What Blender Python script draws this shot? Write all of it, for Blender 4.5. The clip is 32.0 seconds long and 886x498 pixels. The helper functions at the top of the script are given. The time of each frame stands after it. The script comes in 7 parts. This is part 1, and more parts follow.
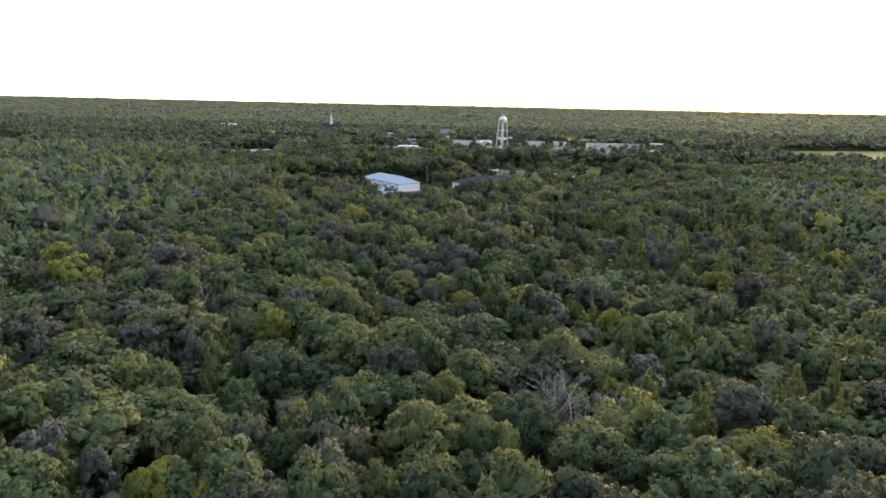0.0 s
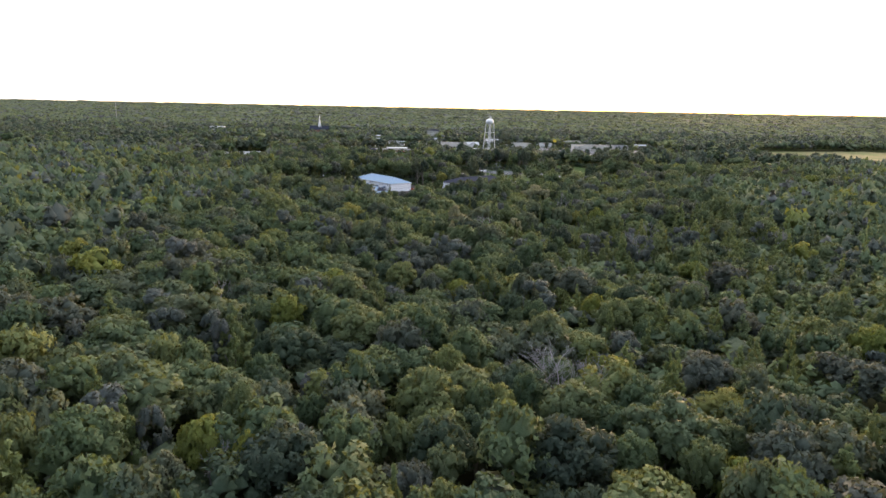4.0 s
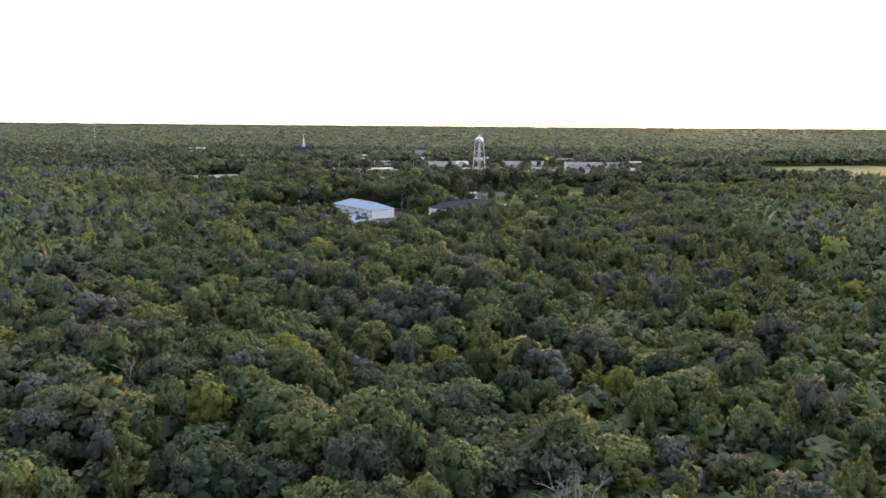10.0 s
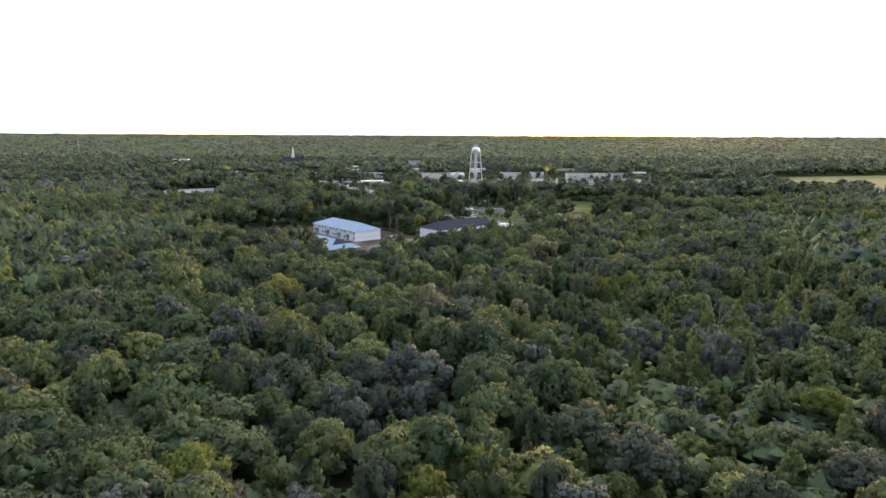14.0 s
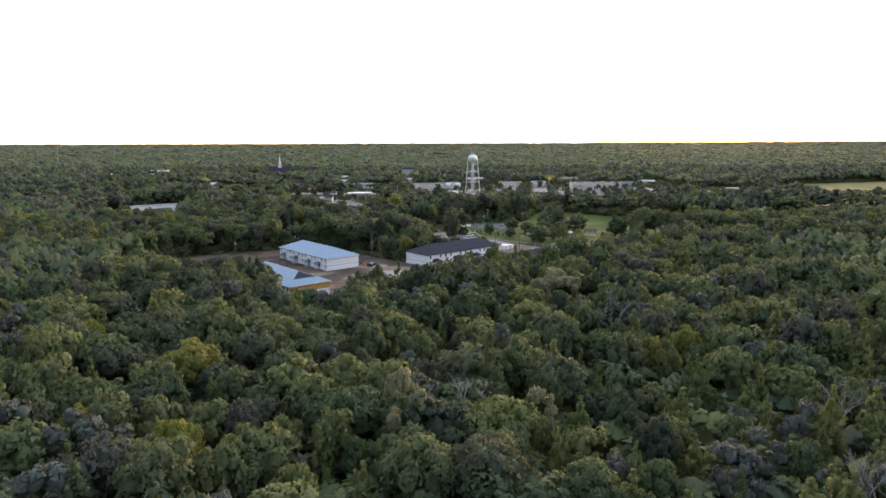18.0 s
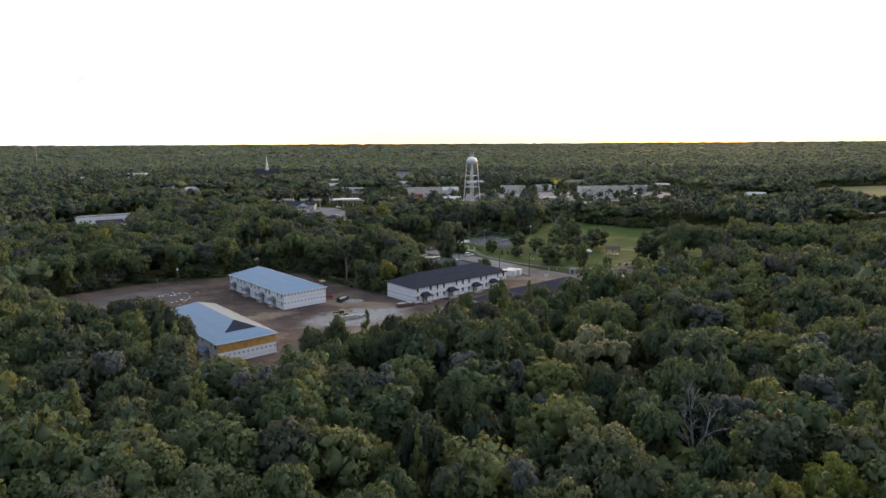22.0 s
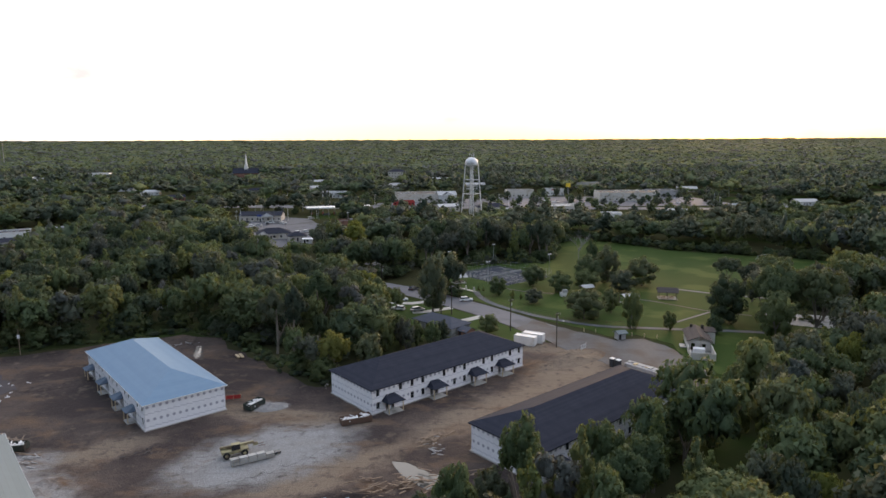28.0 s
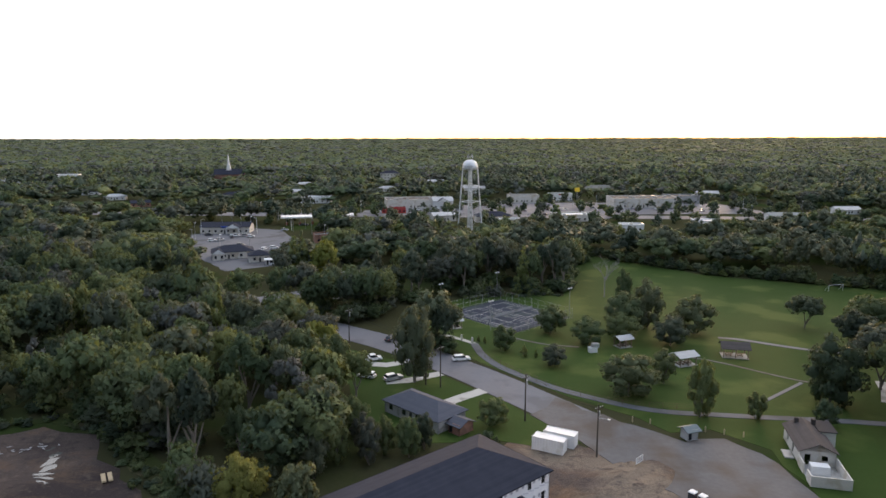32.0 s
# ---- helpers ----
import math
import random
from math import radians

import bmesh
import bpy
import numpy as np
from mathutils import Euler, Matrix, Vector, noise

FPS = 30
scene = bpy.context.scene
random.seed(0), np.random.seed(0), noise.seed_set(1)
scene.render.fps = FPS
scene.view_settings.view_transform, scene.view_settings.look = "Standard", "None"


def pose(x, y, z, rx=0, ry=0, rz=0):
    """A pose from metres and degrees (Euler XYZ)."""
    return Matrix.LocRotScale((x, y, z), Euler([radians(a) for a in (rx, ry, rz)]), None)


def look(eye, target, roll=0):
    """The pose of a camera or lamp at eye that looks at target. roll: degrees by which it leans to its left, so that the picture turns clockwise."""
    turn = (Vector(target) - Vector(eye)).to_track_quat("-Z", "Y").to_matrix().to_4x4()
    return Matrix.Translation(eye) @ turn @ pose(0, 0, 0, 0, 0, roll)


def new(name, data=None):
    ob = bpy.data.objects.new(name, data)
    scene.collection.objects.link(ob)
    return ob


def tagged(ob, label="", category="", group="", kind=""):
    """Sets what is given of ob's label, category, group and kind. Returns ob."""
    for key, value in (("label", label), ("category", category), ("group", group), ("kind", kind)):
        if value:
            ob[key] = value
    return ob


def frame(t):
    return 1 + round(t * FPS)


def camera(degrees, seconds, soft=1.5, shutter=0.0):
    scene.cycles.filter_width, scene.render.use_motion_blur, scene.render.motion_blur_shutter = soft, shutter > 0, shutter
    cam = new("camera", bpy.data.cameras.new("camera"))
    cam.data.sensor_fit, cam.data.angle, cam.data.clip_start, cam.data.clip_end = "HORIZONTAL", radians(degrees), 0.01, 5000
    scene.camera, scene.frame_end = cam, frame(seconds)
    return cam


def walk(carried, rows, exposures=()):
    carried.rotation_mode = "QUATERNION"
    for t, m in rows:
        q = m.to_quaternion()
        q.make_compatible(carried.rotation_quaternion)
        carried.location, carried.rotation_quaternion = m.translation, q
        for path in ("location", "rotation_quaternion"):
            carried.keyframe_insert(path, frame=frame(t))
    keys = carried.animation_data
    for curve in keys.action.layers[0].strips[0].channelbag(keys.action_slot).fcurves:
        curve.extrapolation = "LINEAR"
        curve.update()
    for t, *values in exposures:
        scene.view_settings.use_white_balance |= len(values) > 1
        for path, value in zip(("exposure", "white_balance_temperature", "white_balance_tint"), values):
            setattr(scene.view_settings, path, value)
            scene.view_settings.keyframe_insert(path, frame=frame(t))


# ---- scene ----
# ---- camera ----
cam = camera(67.4, 32.0, soft=1.55)
PATH = [
    (0, (-0.363, -302.383, 58.219), (-0.477, -300.434, 57.786), 1.3),
    (1, (-1.051, -306.292, 58.501), (-1.154, -304.342, 58.07), 1.3),
    (2, (-1.739, -311.218, 58.619), (-1.829, -309.267, 58.19), 1.4),
    (2.5, (-1.866, -313.826, 58.505), (-1.952, -311.875, 58.076), 1.4),
    (4.5, (-2.491, -317.986, 58.762), (-2.561, -316.033, 58.338), 1.1),
    (5, (-2.537, -316.431, 58.77), (-2.604, -314.477, 58.349), 1.0),
    (6, (-2.547, -311.011, 58.617), (-2.609, -309.055, 58.204), 0.8),
    (7, (-2.386, -303.277, 58.699), (-2.443, -301.32, 58.292), 0.7),
    (8, (-2.242, -294.345, 58.837), (-2.295, -292.385, 58.441), 0.6),
    (9, (-2.119, -284.965, 58.6), (-2.168, -283.003, 58.217), 0.5),
    (10, (-1.665, -275.483, 58.657), (-1.713, -273.519, 58.282), 0.5),
    (11, (-1.319, -266.727, 58.826), (-1.367, -264.762, 58.458), 0.5),
    (12, (-1.643, -255.593, 58.487), (-1.685, -253.627, 58.121), 0.7),
    (13, (-1.169, -242.592, 58.212), (-1.21, -240.624, 57.858), 0.2),
    (14, (-0.826, -226.812, 58.759), (-0.864, -224.843, 58.411), 0.3),
    (14.5, (-0.591, -218.504, 58.757), (-0.628, -216.534, 58.414), 0.3),
    (16.5, (0.22, -190.409, 57.983), (0.186, -188.437, 57.653), -0.2),
    (17, (0.532, -181.947, 57.828), (0.5, -179.974, 57.501), -0.1),
    (18, (1.204, -163.882, 57.461), (1.172, -161.908, 57.136), -0.2),
    (19, (1.783, -147.12, 57.731), (1.752, -145.146, 57.407), -0.2),
    (20, (2.624, -129.557, 57.473), (2.591, -127.584, 57.148), -0.4),
    (21, (2.795, -112.781, 57.293), (2.764, -110.808, 56.969), -0.3),
    (22, (3.408, -96.609, 57.444), (3.377, -94.636, 57.12), -0.3),
    (23, (4.198, -80.67, 57.985), (4.167, -78.697, 57.656), -0.3),
    (24, (5.0, -63.824, 57.249), (4.967, -61.851, 56.922), -0.4),
    (25, (5.76, -48.117, 57.457), (5.727, -46.145, 57.129), -0.4),
    (25.5, (5.92, -39.9, 57.533), (5.886, -37.927, 57.204), -0.2),
    (27.5, (6.66, -7.266, 57.7), (6.625, -5.294, 57.369), -0.3),
    (28, (6.876, 0.661, 58.256), (6.843, 2.632, 57.92), -0.2),
    (29, (7.204, 16.737, 58.162), (7.171, 18.708, 57.828), -0.1),
    (30, (7.657, 33.071, 58.229), (7.623, 35.043, 57.893), -0.0),
    (31, (7.988, 49.558, 57.645), (7.956, 51.53, 57.312), 0.0),
    (32, (8.988, 65.03, 58.427), (8.958, 67.001, 58.087), -0.1),
]
EXPOSURES = [(t, s, 6850, 14) for t, s in ((0, 0.64), (15, 0.62), (18, 0.42), (21, 0.1), (24, -0.2), (26, -0.2), (29, 0.0), (32, 0.08))]
walk(cam, [(t, look(eye, target, roll)) for t, eye, target, roll in PATH], EXPOSURES)

# ---- world and sun ----
SUN_AZ, SUN_EL = 21.0, 5.0          # degrees to the right of +y, and above the horizon
world = bpy.data.worlds.new("evening_sky")
scene.world = world
world.use_nodes = True
wn, wl = world.node_tree.nodes, world.node_tree.links
wn.clear()
w_out = wn.new("ShaderNodeOutputWorld")
w_sky = wn.new("ShaderNodeTexSky")
w_sky.sky_type = "NISHITA"
w_sky.sun_disc = False
w_sky.sun_elevation, w_sky.sun_rotation = radians(SUN_EL), radians(SUN_AZ)
w_sky.air_density, w_sky.dust_density, w_sky.ozone_density = 1.0, 3.0, 1.0
w_bg = wn.new("ShaderNodeBackground")
w_bg.inputs["Strength"].default_value = 0.15
wl.new(w_sky.outputs["Color"], w_bg.inputs["Color"])
# a thin bright veil of high haze over the whole sky
w_veil = wn.new("ShaderNodeBackground")
w_dir = wn.new("ShaderNodeTexCoord")
w_dot = wn.new("ShaderNodeVectorMath")
w_dot.operation = "DOT_PRODUCT"
w_dot.inputs[1].default_value = (math.sin(radians(SUN_AZ)), math.cos(radians(SUN_AZ)), 0.08)
wl.new(w_dir.outputs["Generated"], w_dot.inputs[0])


def toward_sun(lo, hi, v0, v1):
    """A value that rises over the sky towards the sun's quarter."""
    r = wn.new("ShaderNodeMapRange")
    r.interpolation_type = "SMOOTHSTEP"
    r.inputs["From Min"].default_value, r.inputs["From Max"].default_value = lo, hi
    r.inputs["To Min"].default_value, r.inputs["To Max"].default_value = v0, v1
    wl.new(w_dot.outputs["Value"], r.inputs["Value"])
    return r.outputs["Result"]


# cool and dim away from the sun, bright about it, golden close to it
w_cool, w_gold = wn.new("ShaderNodeMix"), wn.new("ShaderNodeMix")
w_cool.data_type = w_gold.data_type = "RGBA"
w_cool.inputs["A"].default_value, w_cool.inputs["B"].default_value = (0.66, 0.87, 1.20, 1), (0.95, 0.93, 0.93, 1)
w_gold.inputs["B"].default_value = (1.2, 0.90, 0.42, 1)
wl.new(toward_sun(-0.3, 0.8, 0, 1), w_cool.inputs["Factor"])
w_sep, w_low, w_band = wn.new("ShaderNodeSeparateXYZ"), wn.new("ShaderNodeMapRange"), wn.new("ShaderNodeMath")
wl.new(w_dir.outputs["Generated"], w_sep.inputs[0])
wl.new(w_sep.outputs["Z"], w_low.inputs["Value"])
w_low.interpolation_type = "SMOOTHSTEP"
w_low.inputs["From Min"].default_value, w_low.inputs["From Max"].default_value = -0.02, 0.13
w_low.inputs["To Min"].default_value, w_low.inputs["To Max"].default_value = 1.0, 0.0
w_band.operation = "MULTIPLY"
wl.new(w_low.outputs["Result"], w_band.inputs[0])
wl.new(toward_sun(0.5, 0.99, 0.3, 1), w_band.inputs[1])
wl.new(w_band.outputs[0], w_gold.inputs["Factor"])
wl.new(w_cool.outputs["Result"], w_gold.inputs["A"])
wl.new(w_gold.outputs["Result"], w_veil.inputs["Color"])
wl.new(toward_sun(-0.6, 0.75, 0.44, 1.9), w_veil.inputs["Strength"])
w_add = wn.new("ShaderNodeAddShader")
wl.new(w_bg.outputs[0], w_add.inputs[0])
wl.new(w_veil.outputs[0], w_add.inputs[1])
# broken grey evening clouds: soft noise, thickest in a few drifts (azimuth and height in degrees, breadth)
w_tc = wn.new("ShaderNodeTexCoord")
w_map = wn.new("ShaderNodeMapping")
w_map.inputs["Scale"].default_value = (11.0, 11.0, 24.0)
w_noise = wn.new("ShaderNodeTexNoise")
w_noise.inputs["Scale"].default_value, w_noise.inputs["Detail"].default_value, w_noise.inputs["Roughness"].default_value = 1.0, 5.0, 0.52
wl.new(w_tc.outputs["Generated"], w_map.inputs["Vector"])
wl.new(w_map.outputs["Vector"], w_noise.inputs["Vector"])
drift = None
for d_az, d_el, d_r, d_w in ((-1.0, 8.8, 3.8, 0.28), (2.0, 9.2, 4.0, 0.30), (5.0, 8.6, 4.0, 0.32), (7.8, 8.0, 3.2, 0.28), (-9.4, 7.4, 3.0, 0.26), (18.6, 9.4, 4.0, 0.30), (-5.5, 11.5, 4.0, 0.25), (-33, 5.6, 8, 0.2), (-60, 14, 16, 0.3), (60, 16, 16, 0.3), (130, 18, 22, 0.3), (-130, 15, 22, 0.3), (10, 34, 14, 0.3), (180, 30, 20, 0.3)):
    a_, e_ = radians(d_az), radians(d_el)
    dot = wn.new("ShaderNodeVectorMath")
    dot.operation = "DOT_PRODUCT"
    dot.inputs[1].default_value = (math.sin(a_) * math.cos(e_), math.cos(a_) * math.cos(e_), math.sin(e_))
    wl.new(w_tc.outputs["Generated"], dot.inputs[0])
    near = wn.new("ShaderNodeMapRange")
    near.interpolation_type = "SMOOTHSTEP"
    near.inputs["From Min"].default_value, near.inputs["From Max"].default_value = math.cos(radians(d_r)), 1.0
    near.inputs["To Min"].default_value, near.inputs["To Max"].default_value = 0.0, d_w
    wl.new(dot.outputs["Value"], near.inputs["Value"])
    if drift is None:
        drift = near.outputs["Result"]
    else:
        sm = wn.new("ShaderNodeMath")
        wl.new(drift, sm.inputs[0])
        wl.new(near.outputs["Result"], sm.inputs[1])
        drift = sm.outputs[0]
w_sum = wn.new("ShaderNodeMath")
wl.new(drift, w_sum.inputs[0])
w_rag = wn.new("ShaderNodeMath")
w_rag.operation = "MULTIPLY_ADD"
w_rag.inputs[1].default_value, w_rag.inputs[2].default_value = 1.6, -0.3
wl.new(w_noise.outputs["Fac"], w_rag.inputs[0])
wl.new(w_rag.outputs[0], w_sum.inputs[1])
w_cover = wn.new("ShaderNodeMapRange")
w_cover.interpolation_type = "SMOOTHSTEP"
w_cover.inputs["From Min"].default_value, w_cover.inputs["From Max"].default_value = 0.52, 1.05
w_cover.inputs["To Max"].default_value = 0.8
wl.new(w_sum.outputs[0], w_cover.inputs["Value"])
w_cloud = wn.new("ShaderNodeBackground")
w_cloud.inputs["Color"].default_value = (0.84, 0.85, 0.92, 1)
w_cloud.inputs["Strength"].default_value = 0.85
w_mix = wn.new("ShaderNodeMixShader")
wl.new(w_cover.outputs["Result"], w_mix.inputs["Fac"])
wl.new(w_add.outputs[0], w_mix.inputs[1])
wl.new(w_cloud.outputs[0], w_mix.inputs[2])
wl.new(w_mix.outputs[0], w_out.inputs["Surface"])

sun = new("sun", bpy.data.lights.new("sun", "SUN"))
sun.data.energy, sun.data.angle, sun.data.color = 2.3, radians(14), (1.0, 0.68, 0.36)
az, el = radians(SUN_AZ), radians(SUN_EL + 2)
sun.matrix_world = look((math.sin(az) * 900, math.cos(az) * 900, 900 * math.tan(el)), (0, 0, 0))


# ---- materials ----
def node_mat(name, rough=0.85, metal=0.0, spec=0.3):
    m = bpy.data.materials.new(name)
    m.use_nodes = True
    b = m.node_tree.nodes["Principled BSDF"]
    b.inputs["Roughness"].default_value, b.inputs["Metallic"].default_value = rough, metal
    b.inputs["Specular IOR Level"].default_value = spec
    return m, m.node_tree.nodes, m.node_tree.links, b


def rough_mat(name, low, high, scale=1.0, rough=0.85, metal=0.0, bump=0.15, stain=None, stain_scale=0.12, stain_lo=0.52, stain_hi=0.62, spec=0.3, vary=0.0):
    """Two scales of noise between two base colours, a stain colour on top, fine relief."""
    m, n, l, b = node_mat(name, rough, metal, spec)
    tc = n.new("ShaderNodeTexCoord")
    geo = n.new("ShaderNodeNewGeometry")
    fine, broad = n.new("ShaderNodeTexNoise"), n.new("ShaderNodeTexNoise")
    fine.inputs["Scale"].default_value, fine.inputs["Detail"].default_value = scale * 3.0, 8
    broad.inputs["Scale"].default_value, broad.inputs["Detail"].default_value = scale * 0.35, 4
    for t in (fine, broad):
        l.new(geo.outputs["Position"], t.inputs["Vector"])
    mix = n.new("ShaderNodeMix")
    mix.data_type = "RGBA"
    add = n.new("ShaderNodeMath")
    add.operation = "MULTIPLY_ADD"
    add.inputs[1].default_value, add.inputs[2].default_value = 0.55, -0.02
    l.new(fine.outputs["Fac"], add.inputs[0])
    add2 = n.new("ShaderNodeMath")
    add2.operation = "MULTIPLY_ADD"
    add2.inputs[1].default_value = 0.5
    l.new(broad.outputs["Fac"], add2.inputs[0])
    l.new(add.outputs[0], add2.inputs[2])
    l.new(add2.outputs[0], mix.inputs["Factor"])
    mix.inputs["A"].default_value, mix.inputs["B"].default_value = (*low, 1), (*high, 1)
    colour = mix.outputs["Result"]
    if stain:
        st = n.new("ShaderNodeTexNoise")
        st.inputs["Scale"].default_value, st.inputs["Detail"].default_value = stain_scale, 6
        l.new(geo.outputs["Position"], st.inputs["Vector"])
        rp = n.new("ShaderNodeMapRange")
        rp.inputs["From Min"].default_value, rp.inputs["From Max"].default_value = stain_lo, stain_hi
        l.new(st.outputs["Fac"], rp.inputs["Value"])
        mx = n.new("ShaderNodeMix")
        mx.data_type = "RGBA"
        l.new(rp.outputs["Result"], mx.inputs["Factor"])
        l.new(colour, mx.inputs["A"])
        mx.inputs["B"].default_value = (*stain, 1)
        colour = mx.outputs["Result"]
    if vary:
        oi = n.new("ShaderNodeObjectInfo")
        hs = n.new("ShaderNodeHueSaturation")
        mr = n.new("ShaderNodeMapRange")
        mr.inputs["To Min"].default_value, mr.inputs["To Max"].default_value = 1 - vary, 1 + vary
        l.new(oi.outputs["Random"], mr.inputs["Value"])
        l.new(mr.outputs["Result"], hs.inputs["Value"])
        l.new(colour, hs.inputs["Color"])
        colour = hs.outputs["Color"]
    l.new(colour, b.inputs["Base Color"])
    if bump:
        bp = n.new("ShaderNodeBump")
        bp.inputs["Strength"].default_value, bp.inputs["Distance"].default_value = bump, 0.1
        l.new(fine.outputs["Fac"], bp.inputs["Height"])
        l.new(bp.outputs["Normal"], b.inputs["Normal"])
    return m


def leaf_mat(name, stops, through_light=0.3):
    """Foliage: a colour for each tree (its tint, or the object's own random), small changes from leaf clump to leaf clump."""
    m = bpy.data.materials.new(name)
    m.use_nodes = True
    n, l = m.node_tree.nodes, m.node_tree.links
    n.clear()
    out = n.new("ShaderNodeOutputMaterial")
    at = n.new("ShaderNodeAttribute")
    at.attribute_name = "tint"
    oi = n.new("ShaderNodeObjectInfo")
    add = n.new("ShaderNodeMath")
    add.operation = "ADD"
    fr = n.new("ShaderNodeMath")
    fr.operation = "FRACT"
    l.new(at.outputs["Fac"], add.inputs[0])
    l.new(oi.outputs["Random"], add.inputs[1])
    l.new(add.outputs[0], fr.inputs[0])
    ramp = n.new("ShaderNodeValToRGB")
    cr = ramp.color_ramp
    cr.elements[0].position, cr.elements[0].color = stops[0][0], (*stops[0][1], 1)
    cr.elements[1].position, cr.elements[1].color = stops[-1][0], (*stops[-1][1], 1)
    for p, c in stops[1:-1]:
        cr.elements.new(p).color = (*c, 1)
    l.new(fr.outputs[0], ramp.inputs["Fac"])
    geo = n.new("ShaderNodeNewGeometry")
    hs = n.new("ShaderNodeHueSaturation")
    v = n.new("ShaderNodeMapRange")
    v.inputs["To Min"].default_value, v.inputs["To Max"].default_value = 0.87, 1.13
    l.new(geo.outputs["Random Per Island"], v.inputs["Value"])
    l.new(v.outputs["Result"], hs.inputs["Value"])
    l.new(ramp.outputs["Color"], hs.inputs["Color"])
    # leaf clumps of half a metre and sprays of a hand's width, as colour and as relief
    clump, spray = n.new("ShaderNodeTexNoise"), n.new("ShaderNodeTexNoise")
    clump.inputs["Scale"].default_value, clump.inputs["Detail"].default_value, clump.inputs["Roughness"].default_value = 1.5, 5, 0.65
    spray.inputs["Scale"].default_value, spray.inputs["Detail"].default_value = 4.5, 3
    mot = n.new("ShaderNodeMapRange")
    mot.inputs["From Min"].default_value, mot.inputs["From Max"].default_value = 0.32, 0.68
    mot.inputs["To Min"].default_value, mot.inputs["To Max"].default_value = 0.86, 1.14
    for t in (clump, spray):
        l.new(geo.outputs["Position"], t.inputs["Vector"])
    l.new(spray.outputs["Fac"], mot.inputs["Value"])
    tone = n.new("ShaderNodeHueSaturation")
    l.new(hs.outputs["Color"], tone.inputs["Color"])
    l.new(mot.outputs["Result"], tone.inputs["Value"])
    tone.inputs["Saturation"].default_value = 0.95
    hs = tone
    bump = n.new("ShaderNodeBump")
    bump.inputs["Strength"].default_value, bump.inputs["Distance"].default_value = 0.4, 0.4
    l.new(clump.outputs["Fac"], bump.inputs["Height"])
    dif, tra, mix = n.new("ShaderNodeBsdfPrincipled"), n.new("ShaderNodeBsdfTranslucent"), n.new("ShaderNodeMixShader")
    dif.inputs["Roughness"].default_value, dif.inputs["Specular IOR Level"].default_value = 0.7, 0.15
    lit = n.new("ShaderNodeMix")
    lit.data_type, lit.blend_type = "RGBA", "MULTIPLY"
    lit.inputs["Factor"].default_value = 1.0
    lit.inputs["B"].default_value = (1.55, 1.3, 0.8, 1)
    l.new(hs.outputs["Color"], lit.inputs["A"])
    mix.inputs["Fac"].default_value = through_light
    l.new(hs.outputs["Color"], dif.inputs["Base Color"])
    l.new(lit.outputs["Result"], tra.inputs["Color"])
    l.new(bump.outputs["Normal"], dif.inputs["Normal"])
    l.new(bump.outputs["Normal"], tra.inputs["Normal"])
    l.new(dif.outputs[0], mix.inputs[1])
    l.new(tra.outputs[0], mix.inputs[2])
    l.new(mix.outputs[0], out.inputs["Surface"])
    return m


